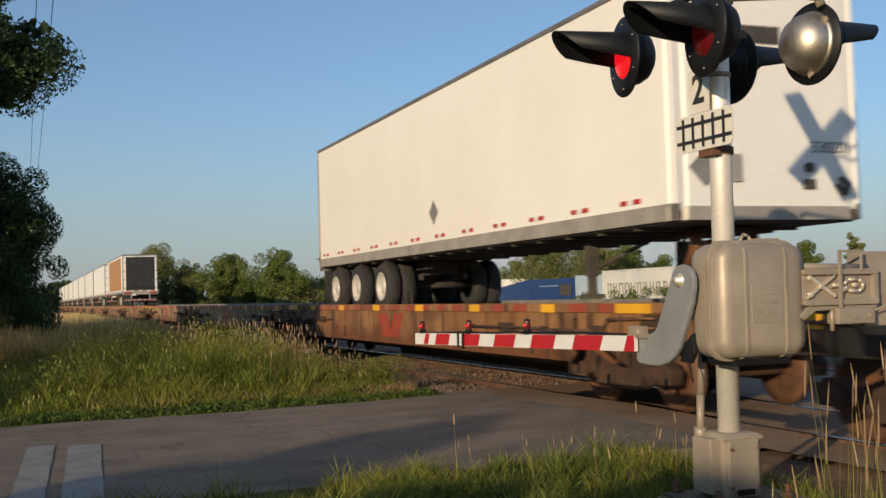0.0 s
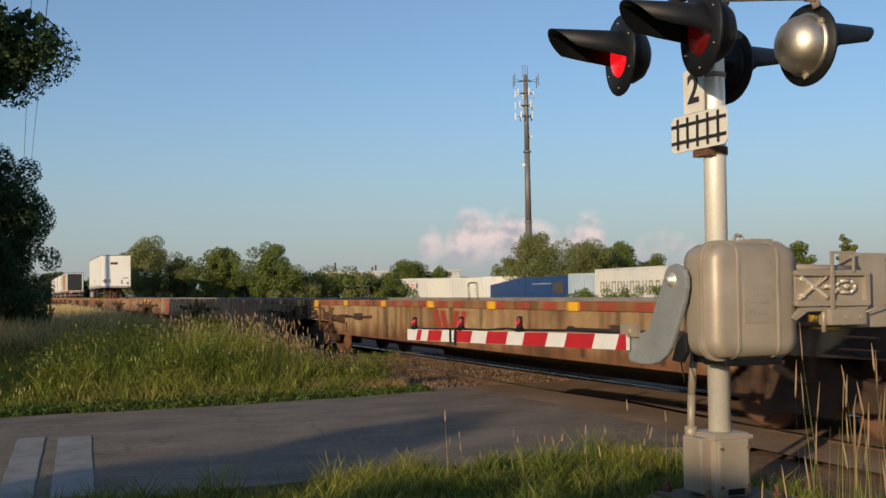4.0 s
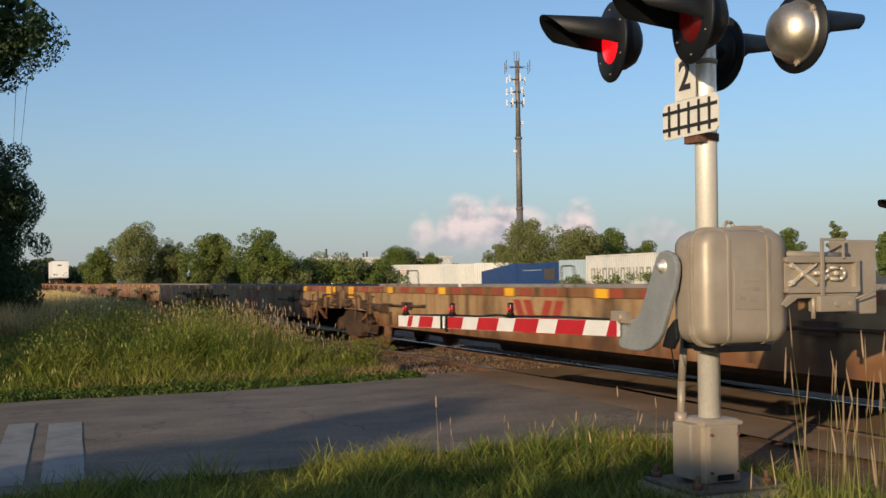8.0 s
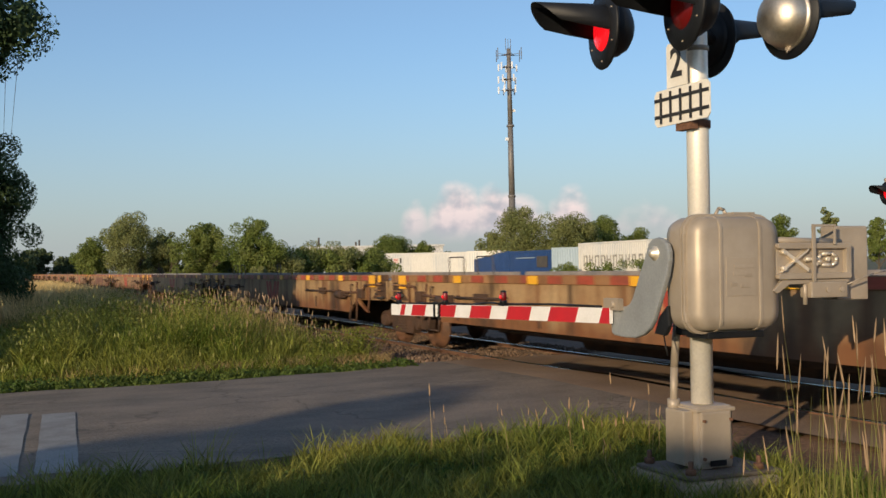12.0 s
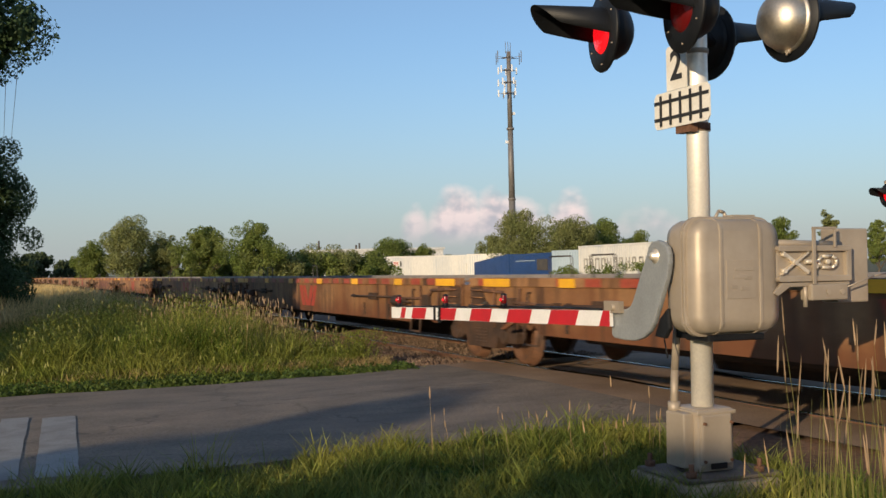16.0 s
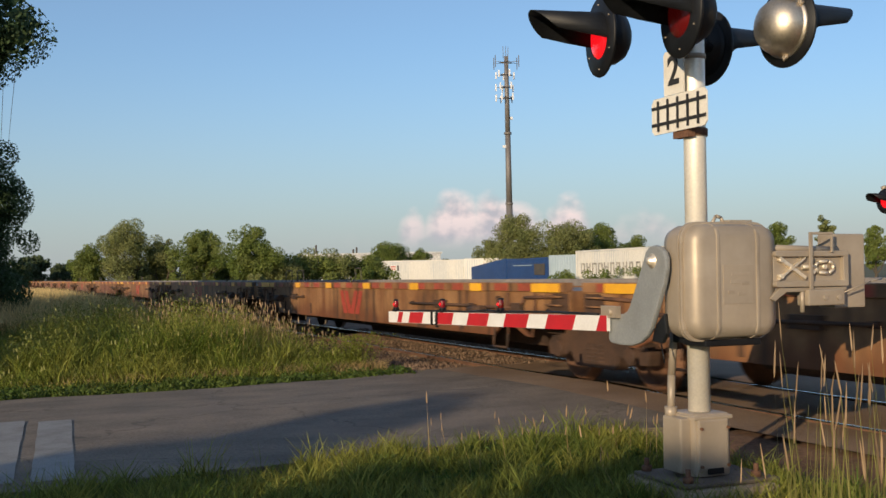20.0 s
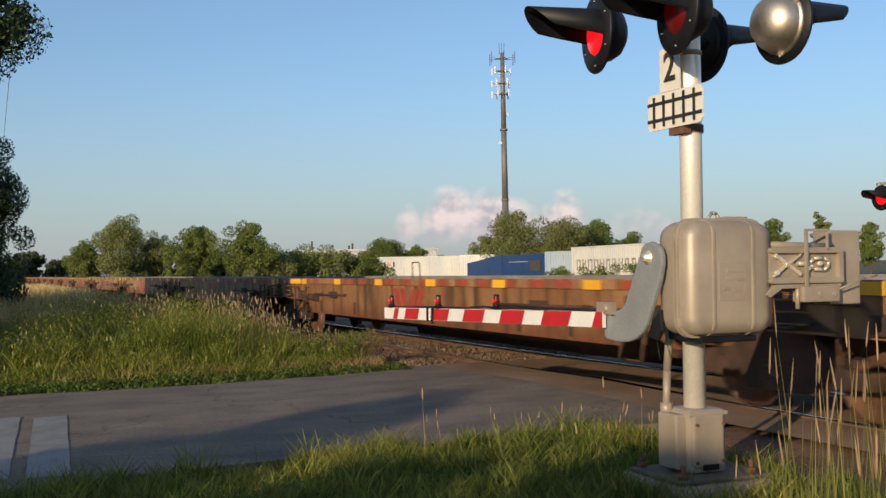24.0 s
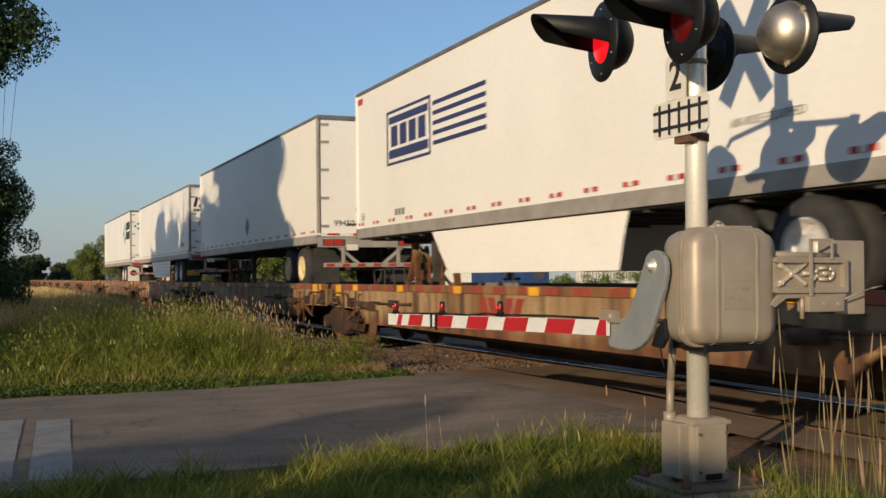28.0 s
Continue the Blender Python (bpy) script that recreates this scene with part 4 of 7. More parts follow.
    # tail: two doors with bars and hinges
    for s in (-1, 1):
        x0, x1 = sorted((s * 0.012, s * (HW - 0.07)))
        d = part("rear_door", Geo().box((x0, -0.03, Z0 + 0.16), (x1, 0.025, Z1 - 0.12)), skin, t, "white rear door", 0.012)
        for dx in (0.16, 0.36):
            part("lock_bar", Geo().rod((s * dx, -0.055, Z0 + 0.12), (s * dx, -0.055, Z1 - 0.1), 0.017, seg=8).box((s * dx - 0.04, -0.06, Z0 + 0.75), (s * dx + 0.04, -0.03, Z0 + 0.82)), VAN_GREY, d, "steel lock bar")
        part("door_handle", Geo().box((s * 0.20, -0.075, Z0 + 0.42), (s * 0.62, -0.06, Z0 + 0.46)), VAN_DARK, d)
        for z in (Z0 + 0.4, Z0 + 1.05, Z0 + 1.7, Z0 + 2.35, Z0 + 2.75):
            part("hinge", Geo().box((s * (HW - 0.16) - 0.1, -0.05, z - 0.03), (s * (HW - 0.16) + 0.1, -0.03, z + 0.03)), VAN_GREY, d)
        for k in range(2):
            xl = s * (0.80 + 0.24 * k)
            part("tail_light", Geo().box((xl - 0.10, -0.032, Z0 - 0.035), (xl + 0.10, -0.018, Z0 + 0.075)), RED_TAPE, t, "red tail light", 0.006)
        part("light_frame", Geo().box((s * 0.92 - 0.27, -0.026, Z0 - 0.055), (s * 0.92 + 0.27, -0.020, Z0 + 0.095)), VAN_DARK, t, "dark frame of the tail lights")
        for k in range(2):
            xl = s * (0.16 + 0.62 * k)
            part("door_tape", Geo().box((min(xl, xl + s * 0.30), -0.035, Z0 + 0.185), (max(xl, xl + s * 0.30), -0.0305, Z0 + 0.235)), RED_TAPE, d, "red reflector strip")
            part("door_tape", Geo().box((min(xl + s * 0.304, xl + s * 0.60), -0.035, Z0 + 0.185), (max(xl + s * 0.304, xl + s * 0.60), -0.0305, Z0 + 0.235)), WHITE_TAPE, d)
        part("gasket", Geo().box((s * (HW - 0.062) - 0.008, -0.034, Z0 + 0.16), (s * (HW - 0.062) + 0.008, 0.0, Z1 - 0.11)), VAN_DARK, d, "dark door gasket")
    part("number_plate", Geo().box((-0.62, -0.03, Z0 - 0.16), (-0.34, -0.022, Z0 - 0.02)), SIGN_WHITE, t, "small white plate")
    part("rear_sill", Geo().box((-HW, -0.016, Z0 - 0.09), (HW, 0.03, Z0 + 0.15)), VAN_GREY, t, "grey rear sill", 0.01)
    part("rear_header", Geo().box((-HW, -0.02, Z1 - 0.10), (HW, 0.03, Z1)), VAN_TOP, t, "dark grey rear header", bevel=0.01)
    part("bumper", Geo().box((-1.15, -0.02, 0.52), (1.15, 0.06, 0.62)).box((-0.72, 0.0, 0.62), (-0.64, 0.06, Z0 - 0.02)).box((0.64, 0.0, 0.62), (0.72, 0.06, Z0 - 0.02)), VAN_GREY, t, "grey rear bumper", 0.008)
    tp = Geo()
    for k in range(6):
        tp.box((-1.1 + k * 0.38, -0.03, 0.535), (-0.92 + k * 0.38, -0.021, 0.60))
    part("bumper_tape", tp, RED_TAPE, t)
    return t


def hitch(y):
    """The stand on the car deck that holds a trailer's kingpin."""
    h = thing("trailer_hitch", "rusty folding trailer hitch stand on the car deck", "hitch", "hitch stands")
    for s in (-1, 1):
        part("front_leg", Geo().prism([(-0.35, 0.0), (-0.20, 0.0), (0.04, 0.95), (-0.12, 0.95)], "x", s * 0.42 - 0.05, s * 0.42 + 0.05), CAR_RUST, h, bevel=0.008)
        part("back_leg", Geo().prism([(0.55, 0.0), (0.68, 0.0), (0.08, 0.93), (-0.04, 0.93)], "x", s * 0.34 - 0.04, s * 0.34 + 0.04), CAR_RUST, h, bevel=0.008)
    for s in (-1, 1):
        part("cross_brace", Geo().prism([(s * -0.38, 0.10), (s * -0.30, 0.10), (s * 0.38, 0.88), (s * 0.30, 0.88)], "y", -0.13 - 0.012 * s, -0.11 - 0.012 * s), CAR_RUST, h)
    part("web_plate", Geo().prism([(-0.24, 0.05), (0.50, 0.05), (0.10, 0.90), (-0.06, 0.90)], "x", -0.16, -0.12).prism([(-0.24, 0.05), (0.50, 0.05), (0.10, 0.90), (-0.06, 0.90)], "x", 0.12, 0.16), CAR_RUST, h, "rusty web plates", 0.008)
    part("brace", Geo().box((-0.42, -0.1, 0.42), (0.42, -0.04, 0.56)).box((-0.4, -0.3, 0.0), (0.4, 0.66, 0.04)), CAR_DARK, h, bevel=0.008)
    part("top_plate", Geo().box((-0.5, -0.4, 0.95), (0.5, 0.4, 1.02)), CAR_DARK, h, bevel=0.02)
    return slide(h, y, pose(TRACK_X, 0, DECK_Z))


def bars(parent, y, z, n, w, hgt, gap, mat, s=-1, lean=0.0):
    """A row of plain bars on the side of a trailer in place of lettering."""
    for i in range(n):
        yy = y - i * (w + gap) if s < 0 else y + i * (w + gap)
        x0, x1 = sorted((s * (HW - 0.021), s * (HW - 0.010)))
        part("lettering_bar", Geo().prism([(yy, z), (yy - w, z), (yy - w - lean, z + hgt), (yy - lean, z + hgt)], "x", x0, x1), mat, parent, "lettering bar")


def put(t, tail_y, reverse=False):
    slide(t, tail_y, pose(TRACK_X, 0, DECK_Z, 0, 0, 180 if reverse else 0))
    return t


def diamond(parent, x, y, z, r, mat, s=-1):
    x0, x1 = sorted((s * (HW - 0.021), s * (HW - 0.012)))
    part("placard", Geo().prism([(y - r, z), (y, z - r), (y + r, z), (y, z + r)], "x", x0, x1), mat, parent, "grey diamond placard frame")


def build_trailers():
    global Z1
    # the lone trailer at the start: nose towards the camera, three axles
    L, Z1 = 15.9, 3.99
    t = trailer("white box trailer with three axles on a flat car", L, (1.35, 3.05, 4.85), WHEEL_PALE, tape=1.3, legs=L - 3.0, mark=0.16)
    # after the half turn its far flank is local -x and its near flank local +x
    diamond(t, 0, 8.1, Z0 + 0.72, 0.22, GREY_INK, 1)
    n = part("nose_panel", Geo().prism([(-HW + 0.16, L), (HW - 0.16, L), (HW, L - 0.16), (HW, L - 0.22), (-HW, L - 0.22), (-HW, L - 0.16)], "z", Z0 + 0.02, Z1 - 0.02), VAN_WHITE, t, "white nose panel", 0.01)
    part("nose_sill", Geo().prism([(-HW + 0.15, L + 0.012), (HW - 0.15, L + 0.012), (HW + 0.012, L - 0.16), (HW, L - 0.3), (-HW, L - 0.3), (-HW - 0.012, L - 0.16)], "z", Z0, Z0 + 0.16), VAN_GREY, t, "grey nose sill")
    part("front_header", Geo().prism([(-HW + 0.15, L + 0.008), (HW - 0.15, L + 0.008), (HW + 0.01, L - 0.16), (HW, L - 0.3), (-HW, L - 0.3), (-HW - 0.01, L - 0.16)], "z", Z1 - 0.06, Z1 + 0.004), VAN_TOP, t, "dark grey front header")
    part("plate", Geo().box((-0.20, L, Z1 - 0.85), (0.42, L + 0.012, Z1 - 0.64)), VAN_DARK, n, "dark vent plate")
    part("placard", Geo().prism([(0.68, Z0 + 0.60), (0.90, Z0 + 0.38), (1.12, Z0 + 0.60), (0.90, Z0 + 0.82)], "y", L, L + 0.012), GREY_INK, n, "grey diamond placard frame")
    part("document_box", Geo().box((0.42, L, Z0 + 0.44), (0.62, L + 0.03, Z0 + 0.76)).box((0.45, L + 0.03, Z0 + 0.48), (0.59, L + 0.034, Z0 + 0.72)), VAN_GREY, n, "small framed document holder", 0.006)
    part("socket", Geo().rod((-0.55, L, Z0 + 0.62), (-0.55, L + 0.05, Z0 + 0.62), 0.06, seg=14).box((-0.64, L, Z0 + 0.36), (-0.47, L + 0.02, Z0 + 0.48)), VAN_DARK, n, "dark cable socket")
    part("air_hose", Geo().tube([(-1.0, L + 0.03, Z0 + 0.5), (-1.1, L + 0.05, Z0 + 0.42), (-1.05, L + 0.05, Z0 + 0.3), (-0.95, L + 0.04, Z0 + 0.42)], 0.03, 8), VAN_DARK, n, "dark hose couplings")
    letters("330201", 0.20, BLACK_INK, n, pose(-0.9, L + 0.006, Z0 + 0.86, 90, 0, 180), "black fleet number")
    put(t, 26.3, True)
    hitch(26.3 - L + 1.0)

    # trailer with a teal four-arrow mark
    L, Z1 = 15.1, 4.075
    t = trailer("white box trailer with a teal four-arrow mark and mud flaps", L, (2.62, 3.88), WHEEL_PALE, flap=SIGN_WHITE, tape=0.8, legs=L - 4.0, mark=0.16, low=True)
    for s in (-1,):
        x0, x1 = sorted((s * (HW - 0.021), s * (HW - 0.010)))
        cy, cz = 2.78, 2.90
        for pts in ([(-0.36, 0.30), (0.36, 0.30), (0, 0.82)], [(-0.36, -0.30), (0.36, -0.30), (0, -0.82)], [(-0.46, 0.34), (-0.46, -0.34), (-1.0, 0)], [(0.46, 0.34), (0.46, -0.34), (1.0, 0)]):
            part("arrow_mark", Geo().prism([(cy + u * 0.86, cz + v * 0.75) for u, v in pts], "x", x0, x1), TEAL_INK, t, "teal arrow shape")
        bars(t, 2.15, 3.06, 7, 0.19, 0.42, 0.055, BLACK_INK, s, 0.06)
        bars(t, 2.15, 2.52, 9, 0.145, 0.42, 0.05, BLACK_INK, s, 0.06)
        part("slot_rail", Geo().box((-HW - 0.004, 0.12, Z0 + 0.275), (-HW + 0.02, L - 0.06, Z0 + 0.325)), VAN_GREY, t, "grey side rail")
    for s in (-1, 1):
        for pts in ([(-0.12, 0.10), (0.12, 0.10), (0, 0.27)], [(-0.12, -0.10), (0.12, -0.10), (0, -0.27)], [(-0.15, 0.11), (-0.15, -0.11), (-0.33, 0)], [(0.15, 0.11), (0.15, -0.11), (0.33, 0)]):
            part("arrow_mark", Geo().prism([(s * 0.62 - 0.25 + u * 0.8, 3.2 + v * 0.8) for u, v in pts], "y", -0.036, -0.031), TEAL_INK, t, "teal arrow shape")
        for k in range(5):
            part("lettering_bar", Geo().box((s * 0.62 + 0.06 + k * 0.085, -0.036, 3.22), (s * 0.62 + 0.12 + k * 0.085, -0.031, 3.32)), BLACK_INK, t, "lettering bar")
            part("lettering_bar", Geo().box((s * 0.62 + 0.06 + k * 0.085, -0.036, 3.06), (s * 0.62 + 0.12 + k * 0.085, -0.031, 3.16)), BLACK_INK, t, "lettering bar")
    for s in (-1, 1):
        part("flap_mark", Geo().lathe([(0.0, 0.0), (0.17, 0.0), (0.17, 0.003)], (s * 0.95, 1.553, 0.62), (0, -1, 0), 20), BLUE_INK, t, "blue round mark on the mud flap")
        part("flap_mark", Geo().box((s * 0.95 - 0.2, 1.545, 0.575), (s * 0.95 + 0.2, 1.549, 0.665)), RED_TAPE, t, "red bar on the mud flap")
    letters("53526", 0.17, BLACK_INK, t, pose(-0.95, -0.034, Z0 + 0.52, 90, 0, 0), "black fleet number")
    put(t, -573.2)
    hitch(-573.2 + L - 1.0)

    # trailer with a black wing mark and slatted skirt
    L, Z1 = 15.5, 3.90
    t = trailer("white box trailer with a black mark, length figures and side skirts", L, (2.16, 3.40), WHEEL_PALE, skirt=(5.35, 11.0), tape=0.95, legs=L - 3.0)
    for k in range(4):
        for s in (-1, 1):
            part("skirt_rib", Geo().box((s * 1.255 - 0.006, 5.6, 0.46 + k * 0.15), (s * 1.255 + 0.006, 10.2 + 0.12 * k, 0.472 + k * 0.15)), VAN_GREY, t)
    for pts in ([(0.0, 0.0), (0.16, 0.0), (0.30, 0.22), (0.12, 0.22)], [(0.05, 0.27), (0.40, 0.27), (0.46, 0.40), (0.05, 0.40)], [(0.26, 0.0), (0.44, 0.0), (0.40, 0.22), (0.32, 0.22)], [(-0.18, 0.0), (-0.06, 0.0), (0.02, 0.40), (-0.08, 0.40)]):
        part("wing_mark", Geo().prism([(-0.96 + u * 1.05, 3.04 + v * 0.92) for u, v in pts], "y", -0.036, -0.031), BLACK_INK, t, "black slanted mark")
    for k in range(6):
        part("lettering_bar", Geo().box((-1.12 + k * 0.118, -0.036, 2.88), (-1.035 + k * 0.118, -0.031, 2.955)), BLACK_INK, t, "lettering bar")
    letters("53'", 0.25, BLACK_INK, t, pose(-0.80, -0.034, 2.40, 90, 0, 0), "black length figures", 0.004)
    letters("162M501", 0.165, BLACK_INK, t, pose(-0.80, -0.034, 1.70, 90, 0, 0), "black fleet number")
    letters("162M501", 0.20, GREY_INK, t, pose(-HW + 0.012, 1.6, 1.62, 90, 0, -90), "grey fleet number")
    part("round_decal", Geo().lathe([(0.0, 0.0), (0.10, 0.0), (0.10, 0.006)], (-HW + 0.022, 1.6, 2.05), (-1, 0, 0), 16), RED_TAPE, t, "small red decal")
    part("flap_sticker", Geo().box((-1.2, 1.085, 0.40), (-0.72, 1.097, 0.62)), BAND_YELLOW, t, "yellow sticker on the mud flap")
    put(t, -592.9)
    hitch(-592.9 + L - 1.0)

    Z1 = 4.045
    # trailer with a grey diamond and cream wheels
    t = trailer("white box trailer with cream wheels and a diamond placard", L, (1.55, 2.85), WHEEL_CREAM, tape=0.85, legs=9.2)
    diamond(t, 0, 7.65, Z0 + 0.72, 0.28, GREY_INK)
    letters("53", 0.2, GREY_INK, t, pose(-HW + 0.012, L - 0.5, Z0 + 0.42, 90, 0, -90), "grey length figures")
    letters("994504", 0.20, BLACK_INK, t, pose(-0.62, -0.034, Z0 + 0.46, 90, 0, 0), "black fleet number")
    g = Geo()
    for s in (-1, 1):
        g.prism([(s * 0.25, 0.6), (s * 0.36, 0.6), (s * 0.95, Z0), (s * 0.84, Z0)], "y", 0.02, 0.08)
    part("bumper_brace", g, VAN_GREY, t, "grey bumper brace")
    put(t, -610.9)
    hitch(-610.9 + L - 1.0)

    # trailer with a navy box mark and five stripes
    t = trailer("white box trailer with a navy framed mark and five blue stripes", L, (2.2, 3.5), WHEEL_PALE, skirt=(5.35, 11.45), tape=0.92, legs=L - 3.0)
    xa, xb = -HW + 0.021, -HW + 0.010
    y1, y0, z0, z1 = 13.62, 11.40, 2.38, 3.40
    for a, b, c, d in ((y0, y1, z1 - 0.05, z1), (y0, y1, z0, z0 + 0.05), (y0, y0 + 0.05, z0, z1), (y1 - 0.05, y1, z0, z1), (y0 + 0.12, y1 - 0.12, z1 - 0.25, z1 - 0.12), (y0 + 0.12, y1 - 0.12, z0 + 0.12, z0 + 0.28)):
        part("frame_bar", Geo().box((xb, a, c), (xa, b, d)), BLUE_INK, t, "navy frame bar")
    for k in range(4):
        yy = y1 - 0.24 - k * 0.47
        part("lettering_bar", Geo().box((xb, yy - 0.34, z0 + 0.34), (xa, yy, z1 - 0.30)), BLUE_INK, t, "navy lettering bar")
    for k in range(5):
        part("stripe", Geo().box((xb, 9.12, z1 - 0.20 - k * 0.17), (xa, y0 - 0.12, z1 - 0.13 - k * 0.17)), BLUE_INK, t, "blue stripe")
    letters("AIR-RIDE EQUIPPED", 0.125, GREY_INK, t, pose(-HW + 0.012, 2.68, 1.80, 90, 0, -90), "grey lettering")
    letters("53", 0.2, GREY_INK, t, pose(-HW + 0.012, L - 0.4, Z0 + 0.42, 90, 0, -90), "grey length figures")
    bars(t, L - 2.3, Z0 + 0.36, 3, 0.12, 0.12, 0.06, GREY_INK)
    part("corner_decal", Geo().box((xb, L - 0.42, Z1 - 0.26), (xa, L - 0.12, Z1 - 0.14)), RED_TAPE, t, "red corner reflector")
    put(t, -629.3)
    hitch(-629.3 + L - 1.0)

    # trailers far ahead
    tan = material("tan_orange_side", (0.42, 0.20, 0.06), (0.5, 0.25, 0.08), scale=1.0, rough=0.5, bump=0.05)
    master = None
    for i, y in enumerate((85.4, 105.4, 124.2, 142.5, 160.6, 179.6, 199.5, 218, 236, 254, 274)):
        if i == 0:
            f = trailer("trailer with tan side and black tail far ahead", 15.5, (1.6, 2.9), WHEEL_PALE, "trailers far ahead", side_mat=None)
            part("tan_panel", Geo().box((-HW + 0.012, 1.5, Z0 + 0.3), (-HW + 0.022, 14.0, Z1 - 0.2)), tan, f, "tan side panel")
            part("tail_panel", Geo().box((-1.05, -0.075, Z0 + 0.25), (1.05, -0.068, Z1 - 0.2)), BLACK_INK, f, "black tail panel")
        elif master is None:
            master = f = trailer("white box trailer far ahead on the train", 15.5, (1.6, 2.9), WHEEL_PALE, "trailers far ahead", tape=3.0)
        else:
            f = copy_thing(master, Matrix.Identity(4))
        put(f, y)
        hitch(y + 14.5)


build_trailers()

# ---- crossing signal with gate ----
MX, MY = 4.55, 6.40


def lamp(parent, x, y, z, face, turn, lit, dome=False, k=1.0):
    """A flashing lamp: black round background, hood, lens, domed housing. face -1 looks along -x."""
    m = pose(x, y, z, 0, 0, turn + (0 if face < 0 else 180)) @ Matrix.Diagonal((k, k, k, 1))
    disc = part("background_disc", Geo().lathe([(0.0, 0.012), (0.300, 0.012), (0.305, 0.0), (0.300, -0.012), (0.165, -0.015)], (0, 0, 0), (1, 0, 0), 40), SIGNAL_BLACK, parent, "black round background", at=m)
    part("housing", Geo().lathe([(0.236, 0.013), (0.236, 0.03), (0.222, 0.035), (0.22, 0.05), (0.205, 0.11), (0.165, 0.172), (0.11, 0.205), (0.055, 0.222), (0.0, 0.226)], (0, 0, 0), (1, 0, 0), 32), DOME if dome else SIGNAL_BLACK, disc, "spun aluminium domed housing" if dome else "black lamp housing")
    if dome:
        for a in (35, 155, 275):
            c, s = math.cos(math.radians(a)), math.sin(math.radians(a))
            part("latch", Geo().rod((0.02, c * 0.236, s * 0.236), (0.05, c * 0.226, s * 0.226), 0.022, seg=8).rod((0.03, c * 0.205, s * 0.205), (0.055, c * 0.262, s * 0.262), 0.009, seg=6), CAST_GREY, disc, "small cover latch")
    part("lens", Geo().lathe([(0.0, -0.045), (0.09, -0.04), (0.155, -0.025), (0.172, 0.0)], (0, 0, 0), (1, 0, 0), 32), LENS_LIT if lit else LENS_DIM, disc, "red lens glowing" if lit else "dark red lens")
    # hood: an open half tube, longer at the top
    n, va, fa = 20, [], []
    for i in range(n + 1):
        a = math.radians(-14 + 208 * i / n)
        w = max(0.0, min(1.0, (math.sin(a) + 0.16) / 0.16))
        reach = 0.02 + w * (0.34 + 0.20 * max(0.0, math.sin(a)) ** 0.7)
        for r in (0.186, 0.178):
            va += [(-0.01, r * math.cos(a), r * math.sin(a)), (-reach, r * math.cos(a) * 1.05, r * math.sin(a) * 0.98 + 0.0)]
    for i in range(n):
        o = i * 4
        fa += [(o, o + 1, o + 5, o + 4), (o + 2, o + 6, o + 7, o + 3), (o + 1, o + 3, o + 7, o + 5)]
    part("hood", Geo().add(va, fa, True), SIGNAL_BLACK, disc, "black hood")
    for a in range(0, 360, 60):
        c, s = math.cos(math.radians(a + 30)) * 0.245, math.sin(math.radians(a + 30)) * 0.245
        part("rivet", Geo().rod((-0.022, c, s), (-0.010, c, s), 0.006, seg=8), CAST_GREY, disc)
    return disc


def rounded(u0, u1, v0, v1, r, n=6):
    """The outline of a rectangle with round corners."""
    out = []
    for cu, cv, a0 in ((u1 - r, v1 - r, 0), (u0 + r, v1 - r, 90), (u0 + r, v0 + r, 180), (u1 - r, v0 + r, 270)):
        out += [(cu + r * math.cos(math.radians(a0 + 90 * i / n)), cv + r * math.sin(math.radians(a0 + 90 * i / n))) for i in range(n + 1)]
    return out


